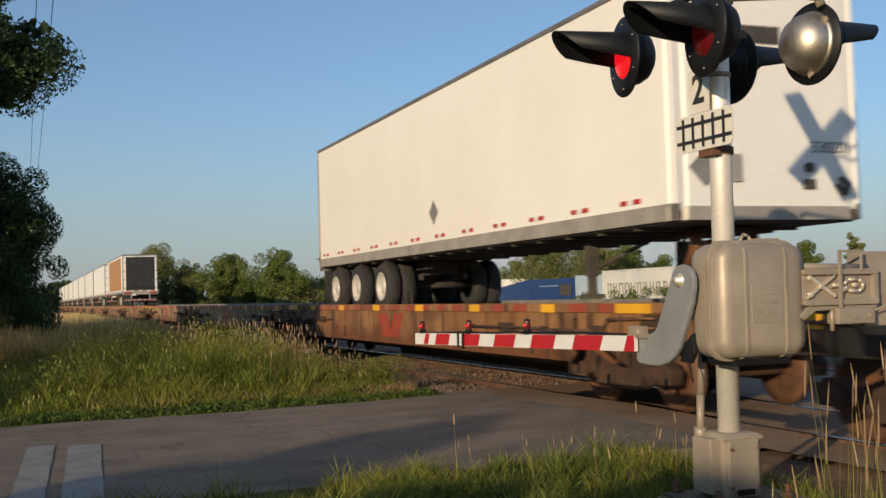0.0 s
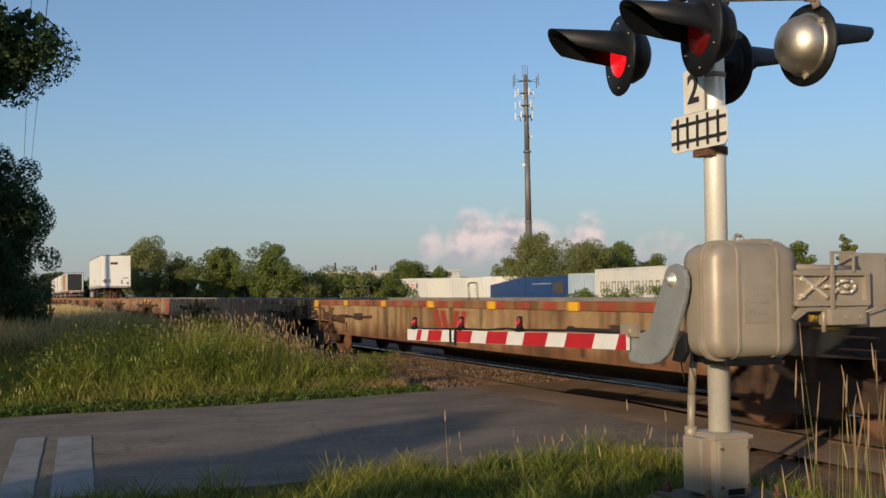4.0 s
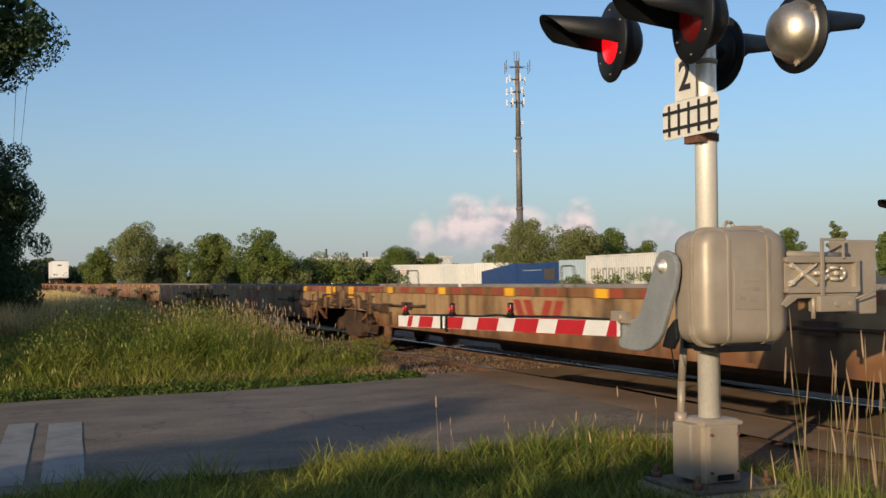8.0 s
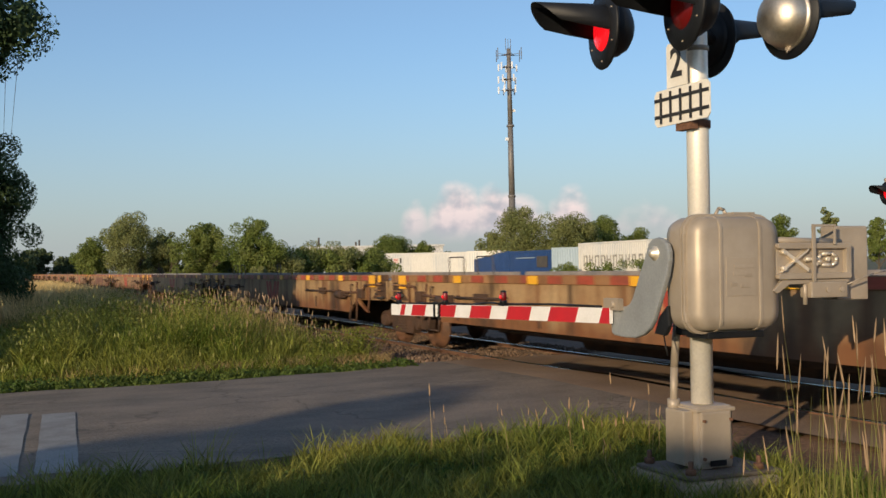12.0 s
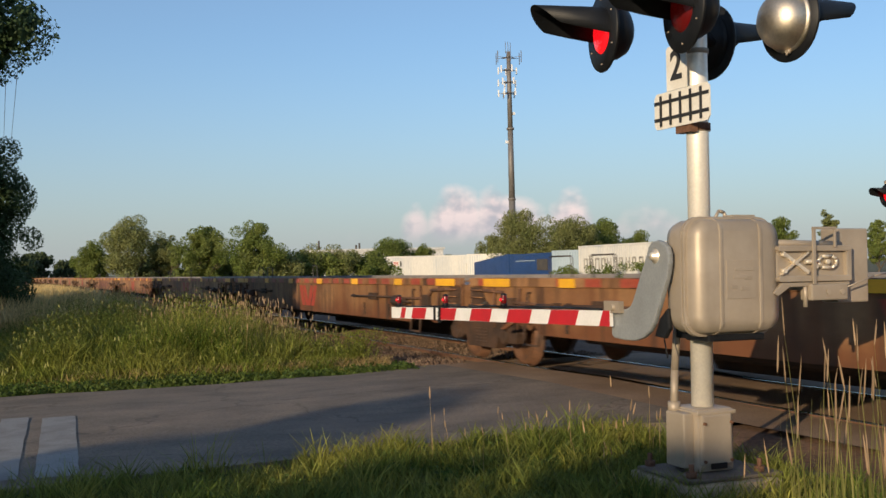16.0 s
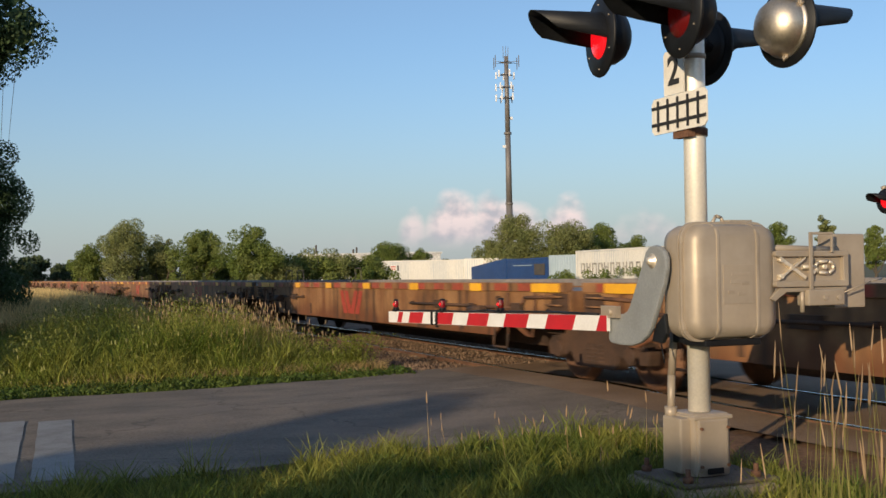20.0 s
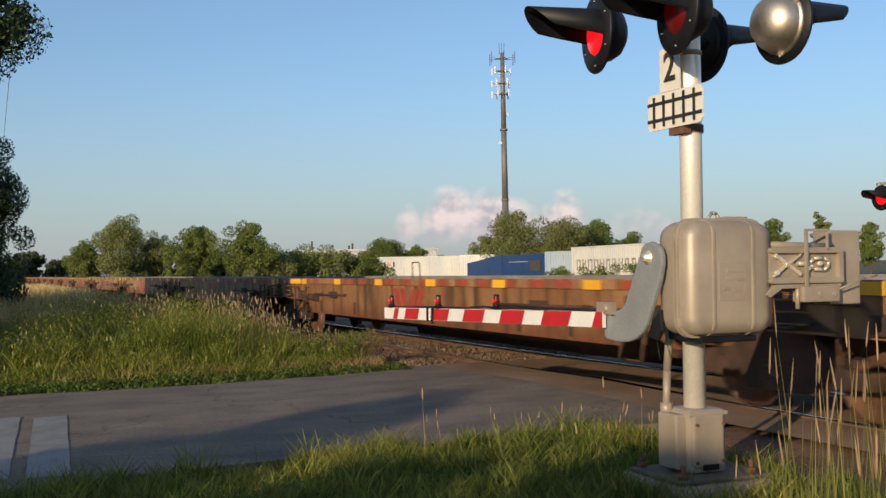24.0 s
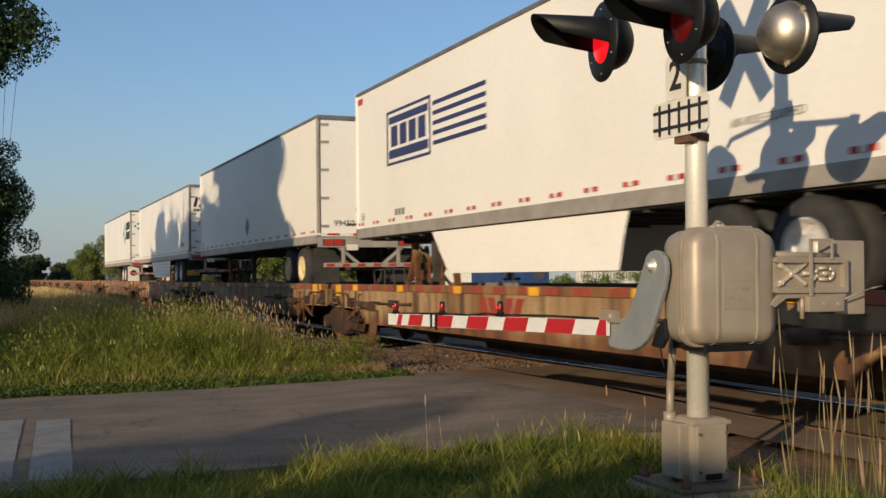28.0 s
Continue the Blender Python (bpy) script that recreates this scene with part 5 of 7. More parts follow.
def build_signal(name, m, detailed, label):
    sig = thing(name, label, "crossing signal", "crossing signals", m)
    pole = part("mast", Geo().rod((0, 0, 0.45), (0, 0, 5.05), 0.078, seg=32), GALV, sig, "silver steel mast")
    part("pole_cap", Geo().lathe([(0.086, 0.0), (0.083, 0.05), (0.04, 0.09), (0, 0.10)], (0, 0, 5.04), (0, 0, 1), 20), GALV, pole)
    # cast base on a concrete footing
    part("base_casting", Geo().prism([(-0.15, -0.15), (0.15, -0.15), (0.15, 0.15), (-0.15, 0.15)], "z", 0.06, 0.50), CAST_GREY, sig, "grey cast base", 0.03)
    part("base_lip", Geo().prism([(-0.162, -0.162), (0.162, -0.162), (0.162, 0.162), (-0.162, 0.162)], "z", 0.455, 0.485), CAST_GREY, sig, "grey rim of the cast base", 0.01)
    for u, w in ((-0.11, 0.40), (0.11, 0.40), (-0.11, 0.14), (0.11, 0.14)):
        part("cover_bolt", Geo().rod((u, -0.185, w), (u, -0.165, w), 0.012, seg=6), RAIL_RUST, sig, "rusty cover bolt")
    part("base_slot", Geo().box((-0.06, -0.176, 0.085), (0.07, -0.168, 0.125)), SIGNAL_BLACK, sig, "dark slot at the foot of the cover")
    part("base_flange", Geo().prism([(-0.36, -0.33), (0.42, -0.33), (0.42, 0.30), (-0.36, 0.30)], "z", 0.03, 0.06), GRIME, sig, "dirty grey-brown base flange", 0.012)
    part("base_cover", Geo().box((-0.23, -0.10, 0.09), (-0.14, 0.12, 0.47)).box((-0.13, -0.17, 0.11), (0.12, -0.14, 0.46)), CAST_GREY, sig, "grey cover plate", 0.02)
    for sx in (-1, 1):
        for sy in (-1, 1):
            part("anchor_bolt", Geo().rod((sx * 0.28, sy * 0.25, 0.055), (sx * 0.28, sy * 0.25, 0.15), 0.018, seg=8).rod((sx * 0.28, sy * 0.25, 0.057), (sx * 0.28, sy * 0.25, 0.098), 0.038, seg=6), RAIL_RUST, sig)
    part("footing", Geo().prism([(-0.40, -0.38), (0.38, -0.40), (0.40, 0.36), (-0.37, 0.39)], "z", -0.4, 0.028), CONCRETE, sig, "concrete footing", 0.04)
    part("conduit", Geo().tube([(-0.17, 0.10, 0.45), (-0.16, 0.10, 0.75), (-0.13, 0.09, 1.15)], 0.028, 12).rod((-0.17, 0.10, 0.45), (-0.17, 0.10, 0.53), 0.045, seg=12), CAST_GREY, sig, "bent grey conduit")
    # lamps
    la = lamp(sig, -0.33, 0.705, 3.258, -1, -10, True)
    lb = lamp(sig, -0.33, -0.336, 3.21, -1, -9, False)
    lc = lamp(sig, 0.33, 0.29, 3.136, 1, 4, False, False, 0.92)
    ld = lamp(sig, 0.33, -0.59, 3.11, 1, 2, True, True, 0.90)
    part("cross_arm", Geo().tube([(-0.25, 0.62, 3.50), (-0.20, 0.60, 3.56), (-0.02, 0.1, 3.62)], 0.026, 10).tube([(-0.22, -0.36, 3.40), (-0.16, -0.34, 3.54), (-0.02, -0.05, 3.60)], 0.026, 10).rod((0.05, 0.05, 3.15), (0.22, 0.12, 3.1), 0.04, seg=12)
         .lathe([(0.10, -0.10), (0.115, -0.08), (0.115, 0.08), (0.10, 0.10)], (0, 0, 3.24), (0, 0, 1), 20), SIGNAL_BLACK, sig, "black lamp arms")
    part("junction_box", Geo().lathe([(0.0, -0.13), (0.12, -0.12), (0.14, 0.0), (0.12, 0.12), (0, 0.13)], (0, 0, 3.62), (0, 0, 1), 20), CAST_GREY, sig, "grey junction box")
    part("top_arm", Geo().tube([(0.02, -0.05, 3.54), (0.14, -0.42, 3.465), (0.27, -0.72, 3.405), (0.30, -0.73, 3.33)], 0.030, 12)
         .rod((0.25, -0.68, 3.42), (0.28, -0.76, 3.395), 0.045, seg=12), CAST_GREY, sig, "grey conduit arm")
    # track number sign and its ladder-like track sign, both facing along -x
    s1 = part("track_sign", Geo().prism([(-0.33, 2.50), (-0.30, 2.47), (0.30, 2.47), (0.33, 2.50), (0.33, 2.70), (0.30, 2.73), (-0.30, 2.73), (-0.33, 2.70)], "x", -0.135, -0.125), SIGN_WHITE, sig, "white sign with a track symbol")
    for z in (2.54, 2.66):
        part("symbol_rail", Geo().box((-0.141, -0.325, z - 0.012), (-0.136, 0.325, z + 0.012)), BLACK_INK, s1)
    for k in range(5):
        y = -0.24 + k * 0.12
        part("symbol_tie", Geo().box((-0.1445, y - 0.013, 2.49), (-0.1415, y + 0.013, 2.71)), BLACK_INK, s1)
    s2 = part("number_sign", Geo().prism([(-0.06, 2.735), (0.18, 2.735), (0.18, 3.03), (0.16, 3.05), (-0.04, 3.05), (-0.06, 3.03)], "x", -0.129, -0.119), SIGN_WHITE, sig, "white track number sign")
    letters("2", 0.29, BLACK_INK, s2, pose(-0.132, 0.058, 2.895, 90, 0, -90), "black figure 2", 0.006)
    part("sign_clamp", Geo().box((-0.12, -0.09, 2.42), (-0.06, 0.09, 2.48)).lathe([(0.079, -0.03), (0.092, -0.025), (0.092, 0.025), (0.079, 0.03)], (0, 0, 2.46), (0, 0, 1), 20), RAIL_RUST, sig, "rusty sign clamp")
    for z in (2.995, 2.445):
        part("band_clamp", Geo().lathe([(0.079, -0.018), (0.088, -0.015), (0.088, 0.015), (0.079, 0.018)], (0, 0, z), (0, 0, 1), 24), CAST_GREY, sig)
    # crossbuck near the top, held out in front of the mast
    for a in (57, -57):
        part("crossbuck_board", Geo().box((-0.008, -0.61, -0.115), (0.008, 0.61, 0.115)), SIGN_WHITE, sig, "white crossbuck board", 0.004, at=pose(-0.38 - 0.018 * (a > 0), 0.22, 4.50, a, 0, 0))
    for z in (4.42, 4.58):
        part("crossbuck_bracket", Geo().rod((-0.06, 0.0, z), (-0.372, 0.22, z), 0.018, seg=10)
             .lathe([(0.079, -0.025), (0.092, -0.02), (0.092, 0.02), (0.079, 0.025)], (0, 0, z), (0, 0, 1), 20), CAST_GREY, sig, "grey crossbuck bracket")
    if not detailed:
        return sig
    # gate mechanism
    bx = part("gate_mechanism", Geo().prism(rounded(-0.35, 0.345, 1.03, 1.795, 0.12), "y", -0.45, -0.07), CAST_GREY, sig, "grey cast gate mechanism case", 0.085)
    for fc in bx.data.polygons:
        fc.use_smooth = True
    for x in (-0.155, 0.165):
        part("case_rib", Geo().prism(rounded(-0.457, -0.063, 1.023, 1.802, 0.095), "x", x - 0.013, x + 0.013), CAST_GREY, bx, "raised band round the case", 0.005)
    part("case_flange", Geo().prism(rounded(-0.372, 0.362, 1.010, 1.814, 0.13), "y", -0.34, -0.322), CAST_GREY, bx, "thin cover flange", 0.005)
    part("case_flange", Geo().prism(rounded(-0.372, 0.362, 1.010, 1.814, 0.13), "y", -0.310, -0.292), CAST_GREY, bx, "thin case flange", 0.005)
    part("case_panel", Geo().box((-0.115, -0.4535, 1.262), (0.122, -0.449, 1.522)), CAST_GREY, bx, "raised panel with a worn cast mark", 0.002)
    for k, (u, w, z) in enumerate(((-0.05, 0.10, 1.46), (-0.06, 0.05, 1.41), (0.03, 0.09, 1.40), (-0.08, -0.03, 1.34), (0.0, 0.07, 1.33))):
        part("cast_bar", Geo().box((u, -0.457, z - 0.012), (w, -0.453, z + 0.012)), CAST_GREY, bx, bevel=0.0015)
    for x, z in ((-0.33, 1.12), (-0.33, 1.70)):
        part("cover_lug", Geo().box((x - 0.035, -0.345, z - 0.03), (x + 0.005, -0.285, z + 0.03)), CAST_GREY, bx, "cover lug", 0.008)
    part("case_hinge", Geo().tube([(-0.02, -0.2, 1.80), (0.02, -0.2, 1.86), (0.06, -0.2, 1.85), (0.09, -0.2, 1.80)], 0.012, 8).box((0.08, -0.28, 1.79), (0.26, -0.16, 1.83)), CAST_GREY, bx, "hasp and hinge")
    part("case_foot", Geo().box((-0.2, -0.36, 0.975), (0.26, -0.1, 1.02)).box((-0.16, -0.12, 0.98), (0.16, 0.08, 1.06)), SIGNAL_BLACK, bx, "dark mounting bracket", 0.01)
    # main arm on the -x side: dog-leg of two plates
    arm = part("gate_bracket", Geo().prism([(0.03, 1.575), (0.01, 1.62), (-0.04, 1.655), (-0.10, 1.664), (-0.16, 1.652), (-0.21, 1.62), (-0.235, 1.57), (-0.235, 1.50), (-0.205, 1.40), (-0.10, 1.20), (-0.04, 1.09), (0.02, 1.03), (0.10, 0.985), (0.20, 0.960), (0.34, 0.955), (0.48, 0.965), (0.515, 0.985), (0.515, 1.165), (0.40, 1.172), (0.31, 1.182), (0.255, 1.205), (0.22, 1.245)], "x", -0.42, -0.38), STEEL_GREY, sig, "grey dog-leg gate arm bracket", 0.014)
    part("bracket_back", Geo().prism([(-0.04, 1.12), (-0.14, 1.20), (-0.16, 1.06), (-0.10, 0.99), (0.02, 1.0)], "x", -0.375, -0.34), SIGNAL_BLACK, arm, "dark casting behind the bracket", 0.01)
    part("pivot", Geo().lathe([(0.0, -0.03), (0.026, -0.027), (0.03, 0.0), (0.05, 0.004), (0.05, 0.05)], (-0.43, -0.075, 1.555), (1, 0, 0), 24), CAST_SHINY, arm, "shiny pivot boss")
    part("clamp_bolt", Geo().rod((-0.48, 0.42, 1.19), (-0.42, 0.42, 1.19), 0.025, seg=6).box((-0.46, 0.34, 1.15), (-0.42, 0.55, 1.235)), CAST_GREY, arm)
    part("shaft", Geo().rod((-0.38, -0.11, 1.56), (0.52, -0.11, 1.56), 0.05, seg=16), CAST_GREY, sig, "main shaft")
    part("cable", Geo().tube([(-0.36, -0.06, 1.10), (-0.36, -0.08, 0.98), (-0.37, -0.13, 0.86)], 0.005, 6), SIGNAL_BLACK, sig, "thin black cable")
    # the boom with its stripes, droops slightly to its tip
    y0, y1 = 0.46, 5.20
    za, zb = 1.108, 0.99
    def zc(y):
        return za + (zb - za) * (y - y0) / (y1 - y0)
    boom = part("gate_boom", Geo().add([(-0.465, y0, za - 0.057), (-0.435, y0, za - 0.057), (-0.435, y0, za + 0.057), (-0.465, y0, za + 0.057),
                                        (-0.465, y1, zb - 0.062), (-0.435, y1, zb - 0.062), (-0.435, y1, zb + 0.062), (-0.465, y1, zb + 0.062)],
                                       [(3, 2, 1, 0), (4, 5, 6, 7), (0, 1, 5, 4), (1, 2, 6, 5), (2, 3, 7, 6), (3, 0, 4, 7)]), GATE_WHITE, sig, "white gate boom with red stripes")
    k = 0
    for s0, s1 in ((0.40, 0.58), (0.94, 1.39), (1.73, 2.17), (2.52, 2.97), (3.34, 3.75), (4.14, 4.53), (4.75, 4.88)):
        w, lean = s1 - s0, 0.06
        yy = [max(y0, s0 + lean * 0.5), max(y0, min(y1, s0 + w + lean * 0.5)), max(y0, min(y1, s0 + w - lean * 0.5)), max(y0, s0 - lean * 0.5)]
        zz = [zc(yy[0]) - 0.0575, zc(yy[1]) - 0.0575, zc(yy[2]) + 0.0575, zc(yy[3]) + 0.0575]
        part("red_stripe", Geo().prism(list(zip(yy, zz)), "x", -0.4685, -0.4655), GATE_RED, boom, "red stripe")
    part("boom_splice", Geo().box((-0.475, 3.86, zc(3.9) - 0.068), (-0.43, 3.90, zc(3.9) + 0.066)), SIGNAL_BLACK, boom, "dark splice clamp")
    for y, lit in ((2.28, False), (3.63, True), (4.99, True)):
        gl = part("gate_lamp", Geo().box((-0.475, y - 0.055, zc(y) + 0.060), (-0.425, y + 0.055, zc(y) + 0.088)).rod((-0.45, y + 0.03, zc(y) + 0.062), (-0.45, y + 0.03, zc(y) - 0.02), 0.012, seg=8)
                  .rod((-0.45, y, zc(y) + 0.085), (-0.45, y, zc(y) + 0.108), 0.034, 0.030, 14).lathe([(0.030, 0.0), (0.025, 0.014), (0.0, 0.02)], (-0.45, y, zc(y) + 0.178), (0, 0, 1), 14), SIGNAL_BLACK, boom, "small black boom lamp base")
        part("gate_lamp_lens", Geo().lathe([(0.024, 0.0), (0.029, 0.02), (0.029, 0.05), (0.024, 0.071)], (-0.45, y, zc(y) + 0.108), (0, 0, 1), 18), LENS_BOOM if lit else LENS_DIM, gl, "red boom lamp lens")
        part("lamp_bulb", Geo().lathe([(0.0, -0.016), (0.014, -0.008), (0.016, 0.0), (0.0, 0.014)], (-0.476, y, zc(y) + 0.14), (1, 0, 0), 10), LENS_LIT, gl, "lit spot in the lens")
    coil = Geo()
    for i in range(9):
        coil.lathe([(0.012, -0.008), (0.020, 0.0), (0.012, 0.008)], (-0.478, 3.72 + 0.004 * i * (i % 2), zc(3.72) + 0.07 - i * 0.019), (0, 0.3, 1), 10)
    part("coiled_cord", coil, SIGNAL_BLACK, boom, "black coiled cord")
    part("boom_cable", Geo().tube([(-0.45, 0.6, zc(0.6) + 0.066), (-0.45, 1.4, zc(1.4) + 0.078), (-0.45, 2.3, zc(2.3) + 0.075), (-0.45, 2.55, zc(2.55) + 0.085), (-0.45, 3.0, zc(3.0) + 0.068), (-0.45, 3.6, zc(3.6) + 0.075), (-0.45, 4.9, zc(4.9) + 0.067)], 0.010, 6), SIGNAL_BLACK, boom)
    # counterweight arm on the +x side: a ribbed casting in a rim, with slabs bolted behind and below
    ca = part("counterweight_arm", Geo().box((0.30, -0.440, 1.395), (0.915, -0.405, 1.60)), CAST_GREY, sig, "grey cast counterweight arm", 0.012)
    part("arm_rim", Geo().prism(rounded(0.298, 0.93, 1.572, 1.612, 0.018), "y", -0.475, -0.40), CAST_GREY, ca, "rounded upper rim", 0.006)
    part("arm_rim", Geo().prism(rounded(0.298, 0.93, 1.365, 1.405, 0.018), "y", -0.475, -0.40), CAST_GREY, ca, "rounded lower rim", 0.006)
    part("arm_rim", Geo().prism(rounded(0.885, 0.93, 1.38, 1.60, 0.02), "y", -0.472, -0.40), CAST_GREY, ca, "rounded end rim", 0.006)
    part("arm_pipe", Geo().rod((0.26, -0.39, 1.635), (0.90, -0.39, 1.618), 0.024, seg=12), CAST_GREY, ca, "grey pipe along the arm")
    part("arm_web", Geo().prism([(0.26, 1.29), (0.34, 1.36), (0.92, 1.36), (0.92, 1.335), (0.40, 1.33), (0.30, 1.27)], "y", -0.46, -0.38), CAST_GREY, ca, "lower web of the arm", 0.006)
    part("arm_hub", Geo().box((0.33, -0.40, 1.40), (0.50, -0.06, 1.585)), CAST_GREY, ca, bevel=0.012)
    for z0, z1 in ((1.425, 1.565), (1.565, 1.425)):
        part("arm_rib", Geo().prism([(0.335, z0 - 0.011), (0.345, z0 + 0.011), (0.565, z1 + 0.011), (0.555, z1 - 0.011)], "y", -0.470, -0.436), CAST_SHINY, ca, "shiny crossed rib", 0.003)
    part("arm_link", Geo().tube([(0.53, -0.462, 1.50), (0.64, -0.462, 1.50)], 0.016, 8).tube([(0.635, -0.462, 1.50), (0.67, -0.462, 1.535), (0.76, -0.462, 1.54), (0.80, -0.462, 1.515), (0.80, -0.462, 1.48), (0.76, -0.462, 1.455), (0.67, -0.462, 1.462), (0.64, -0.462, 1.50)], 0.012, 8), CAST_SHINY, ca, "shiny cast loop")
    for x, z in ((0.44, 1.495), (0.62, 1.47), (0.72, 1.50), (0.35, 1.44), (0.35, 1.55)):
        part("arm_bolt", Geo().rod((x, -0.478, z), (x, -0.436, z), 0.017, seg=6), CAST_SHINY, ca, "shiny bolt head")
    part("counterweight", Geo().box((0.865, -0.398, 1.21), (1.145, -0.235, 1.732)), CAST_GREY, ca, "grey counterweight slab", 0.012)
    part("counterweight", Geo().box((0.60, -0.36, 1.30), (0.86, -0.20, 1.58)), CAST_GREY, ca, "grey counterweight slab", 0.012)
    part("counterweight", Geo().box((0.56, -0.49, 1.235), (0.875, -0.37, 1.345)), CAST_GREY, ca, "grey counterweight slab", 0.01)
    part("weight_strap", Geo().box((0.575, -0.492, 1.345), (0.602, -0.478, 1.74)).box((0.602, -0.492, 1.722), (0.78, -0.478, 1.74)).box((0.762, -0.492, 1.60), (0.78, -0.478, 1.722)), CAST_GREY, ca, "bent steel strap", 0.003)
    part("weight_rod", Geo().rod((0.545, -0.44, 1.19), (0.545, -0.44, 1.37), 0.016, seg=10).rod((0.70, -0.50, 1.29), (0.70, -0.49, 1.29), 0.02, seg=6).rod((0.82, -0.50, 1.29), (0.82, -0.49, 1.29), 0.02, seg=6), CAST_GREY, ca, "steel rod and bolts")
    part("stop_wire", Geo().tube([(0.87, -0.48, 1.32), (1.10, -0.50, 1.395), (1.24, -0.46, 1.41)], 0.006, 6), CAST_GREY, ca, "thin wire")
    return sig


build_signal("crossing_signal", pose(4.56, 6.385, 0.0, 0.3, 0.35, 0), True, "crossing signal with red lamps and a lowered striped gate")
build_signal("crossing_signal", pose(18.0, 17.22, -0.27, 0, 0, 180), False, "second crossing signal beyond the tracks with red lamps")

# ---- storage containers, tower and far buildings behind the tracks ----
CORR_WHITE = material("container_white", (0.64, 0.62, 0.57), (0.36, 0.41, 0.46), scale=0.35, low=0.5, high=0.72, stretch=(1, 1, 0.3), rough=0.55, bump=0.1, fine=12, grain=0.08)
FADED_INK = material("worn_lettering", (0.20, 0.19, 0.17), (0.48, 0.46, 0.41), scale=4, rough=0.6, bump=0.05, grain=0.3)
CORR_BLUE = material("container_blue", (0.014, 0.055, 0.19), (0.016, 0.048, 0.15), scale=0.7, rough=0.5, bump=0.1, fine=12, grain=0.12)
CORR_PALE = material("container_pale_blue", (0.34, 0.42, 0.48), (0.28, 0.36, 0.42), scale=0.7, rough=0.55, bump=0.1, fine=12, grain=0.1)
TOWER_GREY = material("tower_steel", (0.15, 0.14, 0.135), (0.20, 0.185, 0.175), scale=2, rough=0.6, metal=0.3, bump=0.1)
ANTENNA = material("antenna_white", (0.85, 0.85, 0.84), (0.78, 0.78, 0.78), scale=2, rough=0.5, bump=0.05)
ROOF_GREY = material("far_roof", (0.55, 0.55, 0.54), (0.45, 0.45, 0.45), scale=0.2, rough=0.7, bump=0.1, fine=3)


def leaf_quads(rs, centres, radii, count, size, squash=0.8):
    """Leaves scattered through and over lumps: two triangles each, folded a little."""
    k = len(centres)
    vol = radii ** 2.2
    pick = rs.choice(k, count, p=vol / vol.sum())
    d = rs.normal(size=(count, 3))
    d /= np.linalg.norm(d, axis=1)[:, None]
    rad = radii[pick] * (0.55 + 0.5 * rs.rand(count) ** 0.6)
    c = centres[pick] + d * rad[:, None] * np.array([1, 1, squash])
    # leaf faces turn outwards from their clump, more or less
    nrm = d * 1.0 + rs.normal(size=(count, 3)) * 0.55
    nrm /= np.linalg.norm(nrm, axis=1)[:, None]
    a = np.cross(nrm, rs.normal(size=(count, 3)))
    a /= np.linalg.norm(a, axis=1)[:, None]
    b = np.cross(nrm, a)
    b /= np.linalg.norm(b, axis=1)[:, None]
    s = size * rs.uniform(0.6, 1.4, count)[:, None]
    v = np.stack([c - a * s, c + b * s * 0.5, c + a * s, c - b * s * 0.5], 1).reshape(-1, 3)
    f = np.arange(count * 4).reshape(-1, 4)
    return v, f


def container(a, b, width, height, mat, label, ridge=0.0, z0=-0.1):
    """A ribbed storage box with its long side from a to b, and its width behind that side."""
    a, b = Vector((*a, 0)), Vector((*b, 0))
    d = (b - a).normalized()
    n = Vector((-d.y, d.x, 0))
    L = (b - a).length
    m = Matrix((( d.x, n.x, 0, a.x), (d.y, n.y, 0, a.y), (0, 0, 1, z0), (0, 0, 0, 1)))
    c = thing("storage_container", label, "container", "storage boxes behind the tracks", m)
    part("shell", Geo().box((0.04, 0.04, 0.12), (L - 0.04, width - 0.04, height - 0.05)), mat, c, bevel=0.02)
    ribs = Geo()
    k = int(L / 0.3)
    for i in range(k):
        ribs.box((0.2 + i * (L - 0.4) / k, 0.015, 0.2), (0.32 + i * (L - 0.4) / k, 0.045, height - 0.15))
    part("side_ribs", ribs, mat, c)
    part("top_rail", Geo().box((0, 0, height - 0.12), (L, 0.08, height)).box((0, width - 0.08, height - 0.12), (L, width, height)), mat, c)
    part("bottom_rail", Geo().box((0, 0, 0), (L, 0.1, 0.16)).box((0, width - 0.1, 0), (L, width, 0.16)), mat, c)
    for x in (0, L - 0.12):
        part("corner_post", Geo().box((x, -0.005, 0), (x + 0.12, 0.1, height)), mat, c)
    return c


